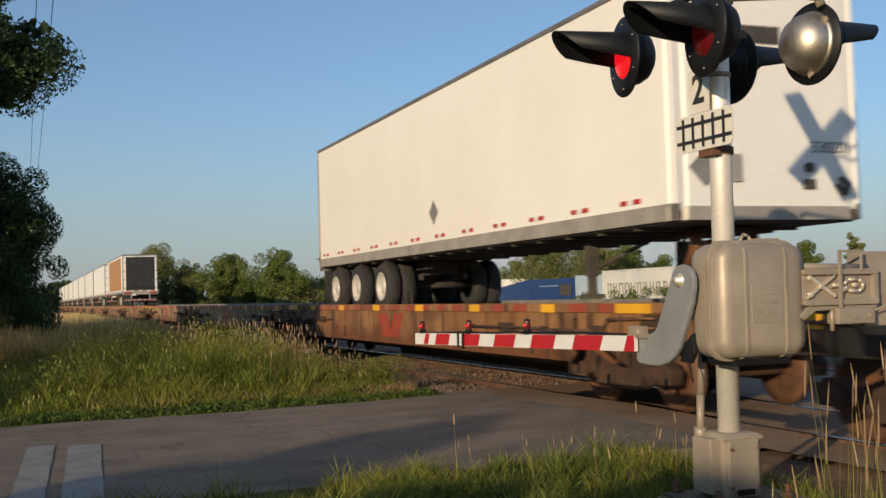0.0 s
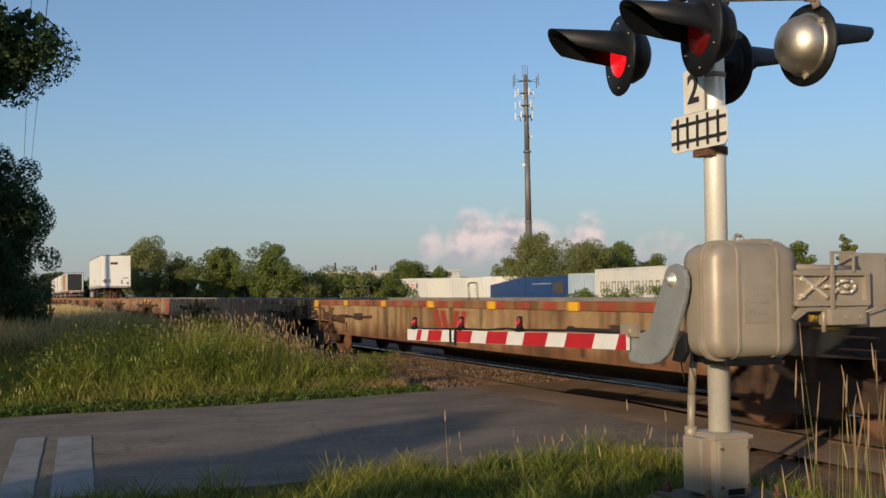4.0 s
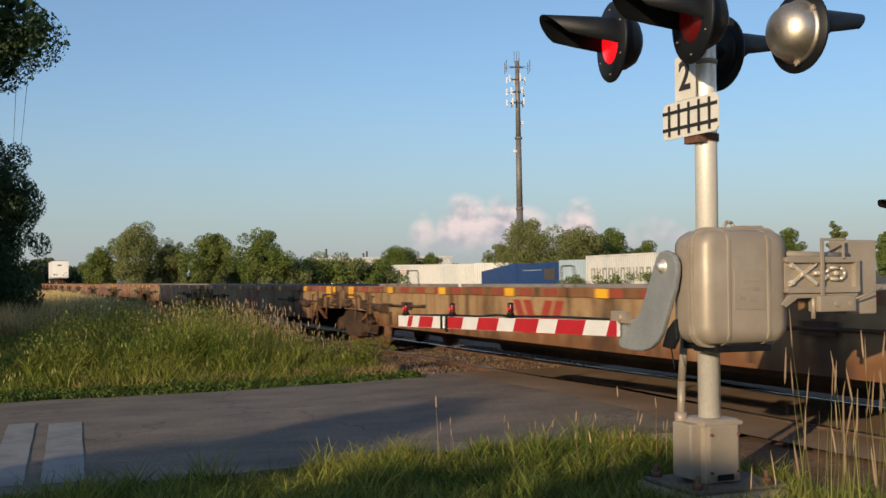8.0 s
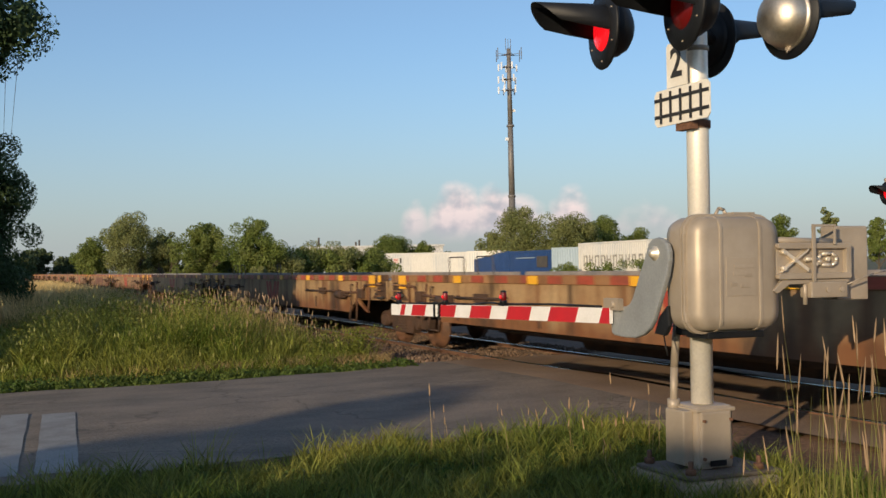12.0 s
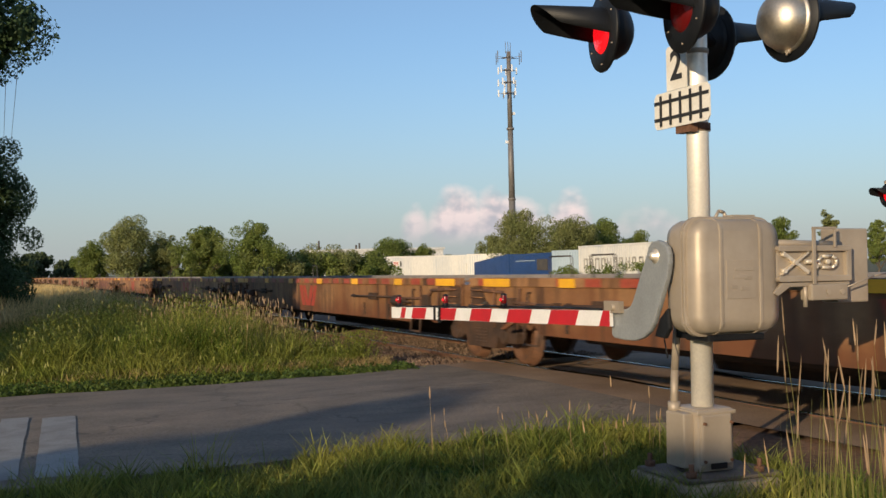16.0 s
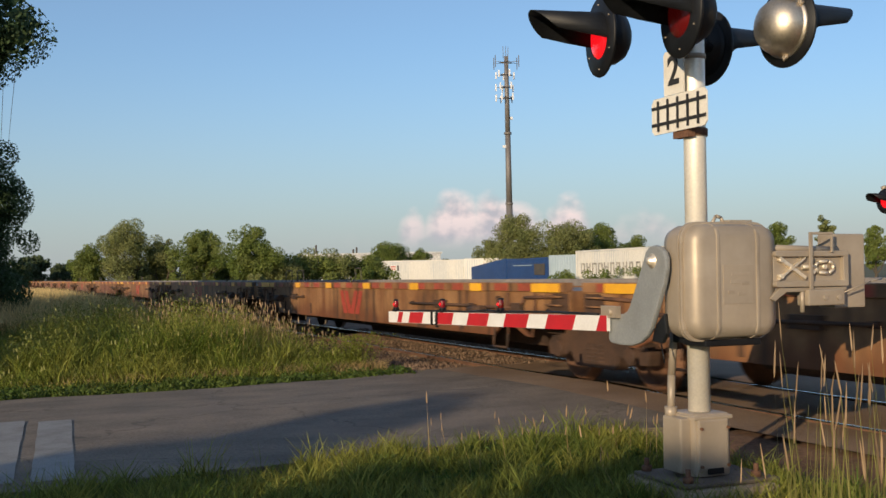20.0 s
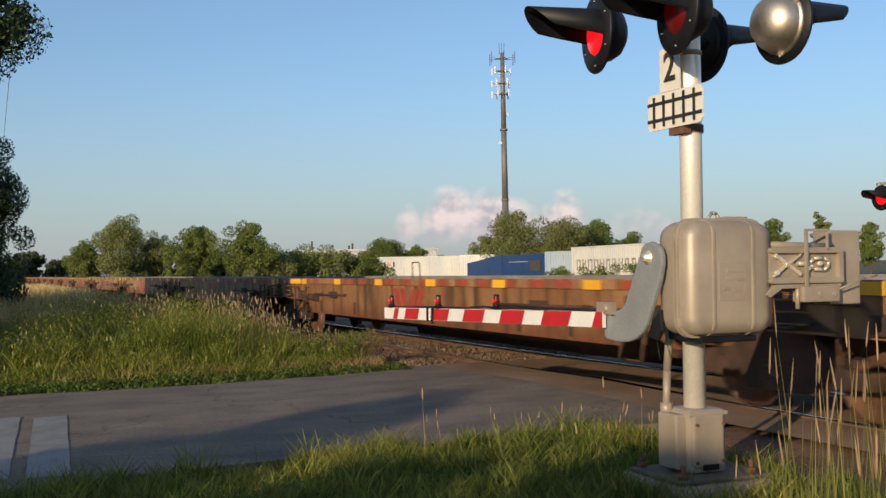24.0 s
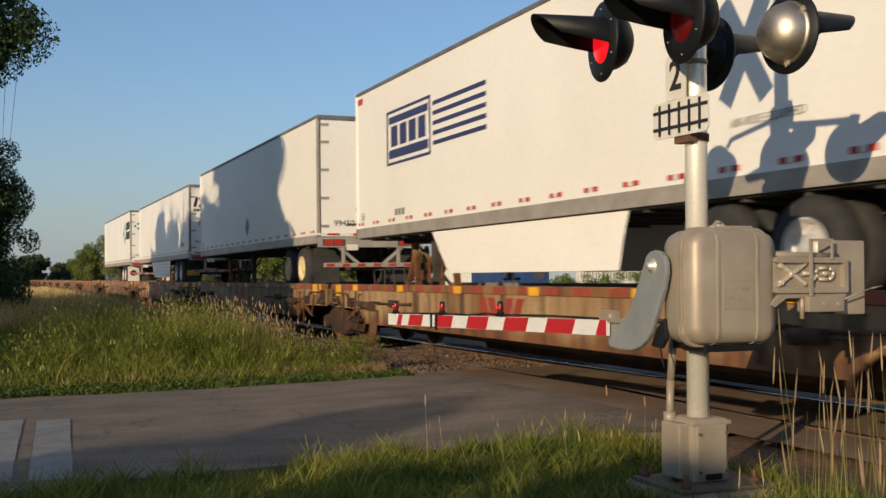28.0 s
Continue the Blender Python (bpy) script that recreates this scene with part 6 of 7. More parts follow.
def build_yard():
    c = container((41.2, 118.4), (50.0, 114.9), 2.5, 3.06, CORR_WHITE, "white storage container with a small red sign")
    part("sign", Geo().box((1.0, -0.03, 1.9), (1.65, -0.01, 2.5)), SIGN_WHITE, c, "small sign with red bars")
    for k in range(3):
        part("sign_bar", Geo().box((1.05, -0.036, 2.02 + k * 0.16), (1.6, -0.031, 2.1 + k * 0.16)), RED_TAPE, c)
    for x in (0.75, 1.8):
        part("dark_bar", Geo().box((x, -0.036, 1.9), (x + 0.16, -0.031, 2.5)), VAN_DARK, c)
    container((49.9, 114.6), (54.0, 112.0), 2.5, 3.12, CORR_WHITE, "second white storage container beside hedges")
    # blue open-topped box: its top edge falls towards one end
    far_box = container((48.0, 108.2), (46.4, 96.2), 2.5, 2.85, CORR_BLUE, "blue open steel box with a sloping top edge")
    for ob in far_box.children:
        for v in ob.data.vertices:
            v.co.z *= 0.74 + 0.26 * min(1.0, v.co.x / 9.0)
    b = container((46.3, 95.8), (44.75, 84.2), 2.5, 2.75, CORR_BLUE, "blue steel storage container")
    part("dark_panel", Geo().box((8.0, -0.03, 1.2), (10.8, -0.01, 2.2)), VAN_DARK, b, "dark door panel")
    part("side_bar", Geo().box((2.0, -0.03, 2.05), (7.4, -0.008, 2.13)), CORR_PALE, b, "thin pale bar")
    container((44.75, 84.1), (46.4, 80.8), 2.5, 2.9, CORR_PALE, "pale blue storage container")
    w = container((44.1, 78.2), (43.1, 63.2), 2.5, 3.14, CORR_WHITE, "long white trailer box with dark faded lettering")
    rs = random.Random(12)
    for i in range(11):
        x = 1.0 + i * 1.02
        # each worn character is an open frame of four strokes
        wd = rs.choice((0.42, 0.52, 0.6))
        part("lettering", Geo().box((x, -0.03, 1.25), (x + 0.14, -0.008, 2.12)).box((x + wd, -0.03, 1.25), (x + wd + 0.14, -0.008, 2.12)).box((x + 0.14, -0.03, 1.98 - 0.3 * (i % 3 == 1)), (x + wd, -0.008, 2.12 - 0.3 * (i % 3 == 1))), FADED_INK, w, "dark faded lettering bars")
    # weeds that show over the train between the boxes
    for x, y, seed in ((41.6, 70.0, 3), (42.6, 77.0, 4), (43.4, 66.5, 5)):
        nr = np.random.RandomState(seed)
        c = np.stack([nr.normal(0, 0.9, 14), nr.normal(0, 0.5, 14), nr.uniform(0.3, 1.45, 14)], -1)
        t = thing("bush", "low leafy bush before the storage boxes", "bush", "bushes in the yard", pose(x, y, -0.14))
        v, f = leaf_quads(nr, c, np.full(14, 0.42), 2600, 0.07, 0.9)
        part("crown", fast_mesh("crown", v, f, LEAF_FAR), None, t, "leafy crown")
        part("stems", Geo().rod((0, 0, -0.1), (0.1, 0, 1.2), 0.03, 0.015, 6).rod((0, 0, 0), (-0.5, 0.1, 1.0), 0.02, 0.01, 6).rod((0, 0, 0), (0.6, -0.1, 0.9), 0.02, 0.01, 6), BARK, t)


def build_tower():
    t = thing("cell_tower", "tall grey steel monopole with antenna panels", "tower", m=pose(87.7, 179.8, -0.1))
    part("pole", Geo().rod((0, 0, 0), (0, 0, 14), 0.66, 0.60, 18).rod((0, 0, 14), (0, 0, 27), 0.58, 0.50, 18).rod((0, 0, 27), (0, 0, 41.3), 0.48, 0.38, 18), TOWER_GREY, t)
    for z in (14, 27):
        part("collar", Geo().rod((0, 0, z - 0.2), (0, 0, z + 0.2), 0.70, seg=18), TOWER_GREY, t)
    rs = random.Random(8)
    for lvl, z in enumerate((40.2, 37.9, 35.6, 33.6)):
        ring = part("antenna_mount", Geo().tube([(1.5 * math.cos(a), 1.5 * math.sin(a), z) for a in (0.3, 2.4, 4.5, 6.58)], 0.06, 6)
                    .rod((0, 0, z), (1.5 * math.cos(0.3), 1.5 * math.sin(0.3), z), 0.05, seg=6).rod((0, 0, z), (1.5 * math.cos(2.4), 1.5 * math.sin(2.4), z), 0.05, seg=6)
                    .rod((0, 0, z), (1.5 * math.cos(4.5), 1.5 * math.sin(4.5), z), 0.05, seg=6), TOWER_GREY, t, "antenna mount")
        for k in range(6 if lvl == 0 else 5):
            a = k * math.pi / 3 + 0.2 + lvl * 0.15
            r = 2.5 if lvl == 0 else 2.0
            hgt = 2.2 if lvl == 0 else 1.3
            x, y, u = r * math.cos(a), r * math.sin(a), 0.11 if lvl else 0.06
            part("antenna", Geo().box((x - u, y - u, z - hgt / 2), (x + u, y + u, z + hgt / 2)), ANTENNA if lvl else TOWER_GREY, ring, "antenna panel", 0.02)
            part("strut", Geo().rod((0, 0, z), (x, y, z), 0.04, seg=6), TOWER_GREY, ring)
    for x in (-0.5, 0.5, 0.0):
        part("whip", Geo().rod((x, 0.2, 41.0), (x, 0.2, 43.2), 0.05, seg=6), TOWER_GREY, t, "whip antenna")
    for z, s in ((29.6, 1), (24.3, -1)):
        part("side_fitting", Geo().box((s * 0.5, -0.2, z), (s * 1.0, 0.2, z + 0.5)), ANTENNA, t)


def build_far():
    b = thing("factory", "long low pale factory building far off", "building", m=pose(60, 214, -0.1, 0, 0, -14))
    part("wall", Geo().box((-2, 0, 0), (26, 14, 5.5)), ROOF_GREY, b, bevel=0.05)
    part("roof_edge", Geo().box((-2.3, -0.3, 5.5), (26.3, 14.3, 5.9)), ROOF_GREY, b)
    for x, h in ((0.5, 7.8), (8.2, 6.8), (8.9, 7.2), (17, 7.4)):
        part("chimney", Geo().rod((x, 4, 5.9), (x, 4, h), 0.2, seg=10), VAN_DARK, b, "dark roof vent")
    h = thing("far_house", "small pale gabled house far off", "house", m=pose(93, 186, -0.1, 0, 0, -25))
    part("wall", Geo().box((-4, 0, 0), (4, 7, 3.4)), ROOF_GREY, h)
    part("roof", Geo().prism([(-4.5, 3.3), (4.5, 3.3), (0, 5.0)], "y", -0.4, 7.4), VAN_GREY, h, "grey gabled roof")


build_yard()
build_tower()
build_far()


def build_wires():
    """Overhead wires beside the line, on poles."""
    wood = material("pole_wood", (0.13, 0.10, 0.075), (0.19, 0.15, 0.11), scale=3, rough=0.9, bump=0.4, fine=30, stretch=(1, 1, 0.2))
    for y in (-30.0, 95.0, 205.0):
        p = thing("utility_pole", "brown wooden utility pole beside the line", "pole", "utility poles", pose(-0.1, y, -0.1))
        part("pole", Geo().rod((0, 0, -0.5), (0, 0, 9.6), 0.15, 0.11, 14), wood, p)
        part("cross_arm", Geo().box((-0.9, -0.05, 9.1), (0.95, 0.05, 9.22)), wood, p, bevel=0.008)
        for x in (0.40, 0.75):
            part("insulator", Geo().lathe([(0.0, 0.0), (0.05, 0.0), (0.06, 0.06), (0.03, 0.12), (0.0, 0.13)], (x, 0, 9.22), (0, 0, 1), 12), CAST_GREY, p)
    for x in (0.30, 0.65):
        w = thing("overhead_wire", "thin dark overhead wire between poles", "wire", "overhead wires")
        for a, b in ((-30.0, 95.0), (95.0, 205.0)):
            pts = [(x, a + (b - a) * i / 24, 9.24 - 0.9 * (1 - (2 * i / 24 - 1) ** 2)) for i in range(25)]
            g = Geo()
            ring = [(0.009 * math.cos(math.pi * j / 3), 0.009 * math.sin(math.pi * j / 3)) for j in range(6)]
            g.add([(px + u, py, pz + v) for px, py, pz in pts for u, v in ring], [(i * 6 + j, i * 6 + (j + 1) % 6, i * 6 + 6 + (j + 1) % 6, i * 6 + 6 + j) for i in range(24) for j in range(6)], True)
            part("span", g, VAN_DARK, w)


build_wires()

# ---- trees ----
def limb(g, rs, p, d, length, r, depth, tips):
    q = p + d * length
    mid = p + d * length * 0.5 + Vector((rs.uniform(-1, 1), rs.uniform(-1, 1), rs.uniform(-0.3, 0.6))) * length * 0.07
    g.rod(p, mid, r, r * 0.82, 8, False)
    g.rod(mid, q, r * 0.82, r * 0.62, 8, False)
    tips.append((q, length))
    if depth:
        for _ in range(rs.choice((2, 3, 3))):
            nd = (d + Vector((rs.uniform(-1, 1), rs.uniform(-1, 1), rs.uniform(-0.25, 0.75))) * 0.8).normalized()
            limb(g, rs, q, nd, length * rs.uniform(0.6, 0.8), r * 0.58, depth - 1, tips)


def tree(label, height, spread, leaves, leaf, mat, seed, m, group="", clear=0.22, depth=3, lumps=46, squash=0.85, name="tree", lump=0.2, reach=0.26, core=0):
    rs = random.Random(seed)
    nr = np.random.RandomState(seed)
    t = thing(name, label, name, group, m)
    g, tips = Geo(), []
    trunk_top = Vector((rs.uniform(-0.2, 0.2), rs.uniform(-0.2, 0.2), height * clear))
    r0 = height * 0.022
    g.rod((0, 0, -0.3), trunk_top * 0.5, r0 * 1.25, r0, 10, False)
    g.rod(trunk_top * 0.5, trunk_top, r0, r0 * 0.85, 10, False)
    for k in range(4):
        a = k * 1.57 + rs.uniform(-0.4, 0.4)
        limb(g, rs, trunk_top, Vector((math.cos(a) * 0.6, math.sin(a) * 0.6, 1)).normalized(), height * reach, r0 * 0.6, depth - 1, tips)
    limb(g, rs, trunk_top, Vector((rs.uniform(-0.1, 0.1), 0, 1)), height * reach * 1.15, r0 * 0.7, depth - 1, tips)
    part("trunk", g, BARK, t, "brown trunk with limbs")
    # lumps of foliage over an uneven egg shape
    zc, zr = height * (0.5 + clear * 0.45), height * (0.5 - clear * 0.45)
    c, r = [], []
    while len(c) < lumps:
        p = nr.normal(size=3)
        p /= np.linalg.norm(p)
        p *= nr.uniform(0.35, 0.95)
        wid = spread * (0.95 - 0.35 * max(0, p[2])) * (0.8 + 0.25 * math.sin(3 * math.atan2(p[1], p[0]) + seed))
        c.append((p[0] * wid, p[1] * wid, zc + p[2] * zr))
        r.append(spread * nr.uniform(0.6, 1.25) * lump)
    v, f = leaf_quads(nr, np.array(c), np.array(r), leaves, leaf, squash)
    part("crown", fast_mesh("crown", v, f, mat), None, t, "leafy crown")
    if core:  # the dense shaded foliage inside the crown
        c = np.array(c) * (0.90, 0.90, 1.0) + (0, 0, -zc)
        v, f = leaf_quads(nr, c * (1, 1, 0.93) + (0, 0, zc), np.array(r), core, leaf * 3.2, squash)
        part("inner_crown", fast_mesh("inner_crown", v, f, mat), None, t, "dense inner foliage")
    return t


def build_trees():
    # behind the tracks, one by one
    spec = [  # x, y, height, spread, leaf material, seed
        (13.0, 121, 8.2, 4.7, LEAF_GREY, 21), (9.4, 123, 5.6, 3.0, LEAF_FAR, 22), (16.9, 122, 6.6, 2.5, LEAF_GREY, 23), (19.1, 111, 6.8, 3.5, LEAF_FAR, 24), (23.1, 105, 6.8, 3.9, LEAF_FAR, 25),
        (21.0, 116, 5.0, 3.0, LEAF_FAR, 26), (26.8, 116, 4.6, 2.4, LEAF_FAR, 27), (47.2, 134, 6.3, 4.0, LEAF_FAR, 28), (52.2, 134, 4.8, 2.6, LEAF_FAR, 29),
        (53.6, 116, 5.8, 3.0, LEAF_GREY, 30), (55.5, 112, 8.3, 5.6, LEAF_GREY, 31), (60.0, 109, 7.2, 5.0, LEAF_GREY, 32), (63.6, 111, 6.0, 4.2, LEAF_FAR, 40), (67.5, 113.5, 7.0, 4.0, LEAF_FAR, 33), (73.5, 115, 5.4, 3.4, LEAF_FAR, 34),
        (83.9, 101.5, 6.6, 2.6, LEAF_FAR, 35), (89.4, 99.5, 8.2, 1.7, LEAF_GREY, 36), (95.0, 97.8, 6.4, 2.0, LEAF_FAR, 37), (103, 94, 6.0, 3.6, LEAF_FAR, 38), (80, 108, 5.0, 3.4, LEAF_FAR, 39),
    ]
    for x, y, h, s, mat, seed in spec:
        tree("leafy green tree behind the tracks" if mat is LEAF_FAR else "grey-green willow-like tree behind the tracks", h, s, int(6000 * s), 0.098, mat, seed, pose(x, y, -0.1, 0, 0, seed * 40), "trees behind the tracks", clear=0.05, depth=2, lumps=90, lump=0.20)
    # hedge of bushes
    for i, (x, y) in enumerate(((27.5, 107), (29.3, 107.5), (31.1, 106.8), (32.9, 107.2), (34.7, 106.8), (22.6, 100.5), (36.3, 107.3), (25.6, 105), (16.8, 112), (12.0, 113))):
        h = (3.85, 3.8, 3.8, 3.75, 3.6, 1.9, 3.3, 3.3, 2.2, 1.8)[i]
        tree("dense leafy bush in a hedge", h, h * 0.92, 6500, 0.11, LEAF_GREY if i % 2 else LEAF_FAR, 60 + i, pose(x, y, -0.15), "hedge bushes", clear=0.05, depth=1, lumps=22, name="bush", lump=0.27)
    # dark wood far along the line
    master = tree("dark tree in the far wood", 7.4, 5.6, 3600, 0.40, LEAF_WOOD, 90, pose(8, 262, -0.1), "far wood", clear=0.06, depth=2)
    rs = random.Random(4)
    for i in range(34):
        x = -16 + i * 7.4
        copy_thing(master, pose(x + rs.uniform(-2, 2), 262 + rs.uniform(-8, 14) + (30 if x > 90 else 0), -0.2 - rs.uniform(0, 2.2), 0, 0, rs.uniform(0, 360)))
    # the dark trees beside the line, on the camera's side
    tree("tall dark broad-leaved tree overhanging the verge", 16.0, 5.0, 330000, 0.043, LEAF_NEAR, 41, pose(-3.15, 24.3, -0.1), "trees beside the line", clear=0.215, lumps=380, lump=0.13, core=90000)
    tree("feathery dark tree beside the line", 5.8, 3.15, 95000, 0.041, LEAF_NEAR, 42, pose(-0.85, 31.0, -0.1), "trees beside the line", clear=0.06, depth=2, reach=0.15, lumps=125, lump=0.13, squash=1.1)
    for x, y, seed in ((-4.8, 20.2, 61), (-5.0, 24.4, 62), (-4.8, 28.8, 63), (-5.2, 33.0, 64), (-5.6, 37.0, 65), (-6.0, 40.4, 66)):
        tree("dense dark tree beside the line", 7.8, 2.9, 15000, 0.13, LEAF_NEAR, seed, pose(x, y, -0.1), "trees beside the line", clear=0.08 if y < 27 else 0.46, lumps=60, lump=0.26)
    for x, y, seed in ((-3.3, 20.2, 51), (-7.2, 29.0, 52), (-7.6, 17.9, 53)):
        tree("dark broad-leaved tree beside the line", 7.2, 2.8, 13000, 0.11, LEAF_NEAR, seed, pose(x, y, -0.1), "trees beside the line", clear=0.08, lumps=50)
    tree("broad-leaved tree beside the road", 6.7, 2.4, 9000, 0.14, LEAF_NEAR, 48, pose(-16.2, 6.4, -0.1), "trees beside the road", clear=0.2)
    # trees behind the camera, whose shadows lie on the road
    tree("broad-leaved tree beside the road behind the camera", 6.2, 2.3, 12000, 0.14, LEAF_NEAR, 45, pose(-17.5, -5.7, -0.1), "trees beside the road", clear=0.2, lump=0.3)
    tree("broad-leaved tree beside the road behind the camera", 6.1, 2.1, 11000, 0.14, LEAF_NEAR, 50, pose(-17.3, -8.5, -0.1), "trees beside the road", clear=0.2, lump=0.3)
    tree("low leafy tree beside the road behind the camera", 5.4, 2.2, 10000, 0.14, LEAF_NEAR, 55, pose(-14.4, -4.6, -0.1), "trees beside the road", clear=0.15)
    tree("low leafy tree beside the road behind the camera", 5.5, 2.1, 9000, 0.14, LEAF_NEAR, 46, pose(-12.4, -7.0, -0.1), "trees beside the road", clear=0.15)
    tree("low leafy tree beside the road behind the camera", 5.6, 2.5, 8000, 0.14, LEAF_NEAR, 49, pose(-15.6, -7.6, -0.1), "trees beside the road", clear=0.12)
    tree("low leafy tree beside the road behind the camera", 4.55, 2.4, 7000, 0.14, LEAF_NEAR, 47, pose(-12.8, -11.0, -0.1), "trees beside the road", clear=0.15)


build_trees()


# ---- grass ----
def blades(name, label, x, y, z0, h, w, lean, mat, seed, category="grass"):
    """Bent blades at the given places, one quad and one tip triangle each (as two quads)."""
    rs = np.random.RandomState(seed)
    n = len(x)
    a = rs.uniform(0, 2 * np.pi, n)
    la = rs.uniform(0, 2 * np.pi, n)
    lx, ly = np.cos(la) * lean * h * rs.uniform(0.2, 1.0, n), np.sin(la) * lean * h * rs.uniform(0.2, 1.0, n)
    dx, dy = np.cos(a) * w / 2, np.sin(a) * w / 2
    def ring(t, k):
        cx, cy, cz = x + lx * t * t, y + ly * t * t, z0 + h * (t - 0.12 * lean * t * t)
        return np.stack([cx - dx * k, cy - dy * k, cz], -1), np.stack([cx + dx * k, cy + dy * k, cz], -1)
    r0, r1, r2 = ring(0.0, 1.0), ring(0.55, 0.8), ring(1.0, 0.12)
    v = np.stack([*r0, *r1, *r2], 1).reshape(-1, 3)
    o = np.arange(n)[:, None] * 6
    f = np.concatenate([o + np.array([[0, 1, 3, 2]]), o + np.array([[2, 3, 5, 4]])])
    return tagged(new(name, fast_mesh(name, v, f, mat)), label, category, kind="stuff"), (x + lx, y + ly, z0 + h * (1 - 0.12 * lean))


def seed_heads(name, label, x, y, z, length, r, mat, seed):
    """Small spindle-shaped heads on top of stalks."""
    rs = np.random.RandomState(seed)
    n = len(x)
    tilt = rs.normal(0, 0.10, (n, 2))
    prof = ((0.0, 0.35), (0.2, 1.0), (0.7, 0.8), (1.0, 0.15))
    rings = []
    for t, k in prof:
        for j in range(4):
            ang = j * np.pi / 2 + 0.4
            rings.append(np.stack([x + tilt[:, 0] * length * t + np.cos(ang) * r * k, y + tilt[:, 1] * length * t + np.sin(ang) * r * k, z + length * t], -1))
    v = np.stack(rings, 1).reshape(-1, 3)
    q = [(a * 4 + j, a * 4 + (j + 1) % 4, (a + 1) * 4 + (j + 1) % 4, (a + 1) * 4 + j) for a in range(3) for j in range(4)]
    f = (np.arange(n)[:, None, None] * 16 + np.array(q)[None]).reshape(-1, 4)
    return tagged(new(name, fast_mesh(name, v, f, mat)), label, "seed heads", kind="stuff")


def verge_top(x, y):
    """Height of the weeds on the far verge: highest in the middle, lower towards the road and the rails."""
    top = np.clip(0.22 + (y - 16.0) * 0.42, 0.2, 0.98) * np.clip((6.3 - x) / 2.4, 0.15, 1.0) * np.clip(0.62 + (x - 0.2) * 0.30, 0.50, 1.0)
    return top * np.where(x < 2.4, np.clip(1.25 - (y - 20.5) * 0.08, 0.4, 1.0), 1.0)


def build_grass():
    rs = np.random.RandomState(77)
    # an even floor of grass under the weeds
    n = 42000
    x, y = rs.uniform(-9, 6.0, n), 16.1 + 15.0 * rs.rand(n) ** 1.7
    h = verge_top(x, y) * (0.35 + 0.5 * rs.rand(n))
    blades("tall_grass", "tall yellow-green grass on the verge", x, y, -0.12, h, rs.uniform(0.008, 0.018, n), 0.6, BLADE_TALL, 1)
    # clumps of weeds, each with a height of its own
    k = 760
    cx, cy = rs.uniform(-8.5, 5.6, k), 16.5 + 9.5 * rs.rand(k) ** 1.25
    ch = verge_top(cx, cy) * rs.uniform(0.50, 1.26, k)
    n = 72000
    c = rs.randint(0, k, n)
    x, y = cx[c] + rs.normal(0, 0.13, n), cy[c] + rs.normal(0, 0.13, n)
    blades("weed_clumps", "leafy yellow-green weeds in clumps on the verge", x, y, -0.12, ch[c] * (0.45 + 0.6 * rs.rand(n)), rs.uniform(0.009, 0.024, n), 0.75, BLADE_TALL, 21)
    # leaves on the upper half of each clump
    v, f = leaf_quads(rs, np.stack([cx, cy, -0.1 + ch * 0.66], -1), 0.10 + ch * 0.26, 120000, 0.014, 1.5)
    tagged(new("weed_leaves", fast_mesh("weed_leaves", v, f, WEED)), "small yellow-green leaves of the weeds on the verge", "weeds", kind="stuff")
    # pale flower heads over the clumps
    n = 900
    c = rs.randint(0, k, n)
    x, y = cx[c] + rs.normal(0, 0.12, n), cy[c] + rs.normal(0, 0.12, n)
    _, tip = blades("weed_stems", "green stems of flowering weeds", x, y, -0.12, ch[c] * rs.uniform(0.95, 1.18, n), np.full(n, 0.008), 0.45, BLADE_TALL, 12)
    seed_heads("flower_heads", "pale green flower heads of the weeds", *tip, 0.07, 0.013, HEAD_PALE, 13)
    # dry stalks in bunches, thickest towards the rails
    k2 = 90
    bx, by = 2.4 + 3.2 * rs.rand(k2) ** 0.8, 17.0 + 7.5 * rs.rand(k2) ** 0.9
    n = 520
    c = rs.randint(0, k2, n)
    x, y = bx[c] + rs.normal(0, 0.22, n), by[c] + rs.normal(0, 0.22, n)
    h = np.clip(0.25 + (y - 16.0) * 0.42, 0.2, 1.04) * np.clip((6.5 - x) / 2.3, 0.2, 1.0) * np.clip(0.66 + (x - 0.2) * 0.30, 0.66, 1.0) * rs.uniform(0.80, 1.25, n)
    _, tip = blades("dry_stalks", "dry tan grass stalks among the weeds", x, y, -0.12, h, np.full(n, 0.008), 0.30, BLADE_DRY, 2)
    seed_heads("seed_heads", "pinkish tan seed heads on the weeds", *tip, rs.uniform(0.06, 0.11, n), 0.0075, SEED, 3)
    # dry yellow grass further along the line
    n = 46000
    x, y = rs.uniform(-3.2, 5.4, n), 25.5 + 53 * rs.rand(n) ** 1.4
    h = rs.uniform(0.75, 1.25, n) * np.clip((5.8 - x) / 2.6, 0.3, 1) * np.clip(0.70 + (y - 25) * 0.12, 0.6, 1)
    keep = (x < 3.2) | (y > 31)
    x, y, h = x[keep], y[keep], h[keep]
    n = len(x)
    blades("yellow_grass", "dry golden grass beside the track", x, y, -0.05, h, rs.uniform(0.02, 0.05, n), 0.5, BLADE_GOLD, 4)
    # short verge between road and weeds
    n = 26000
    x, y = rs.uniform(-9, 6.2, n), rs.uniform(15.45, 17.2, n)
    keep = ((x < 4.8) | (y < 16.1)) & (y > 15.6 + 0.18 * np.sin(x * 2.3) + 0.12 * np.sin(x * 5.1))
    x, y = x[keep], y[keep]
    n = len(x)
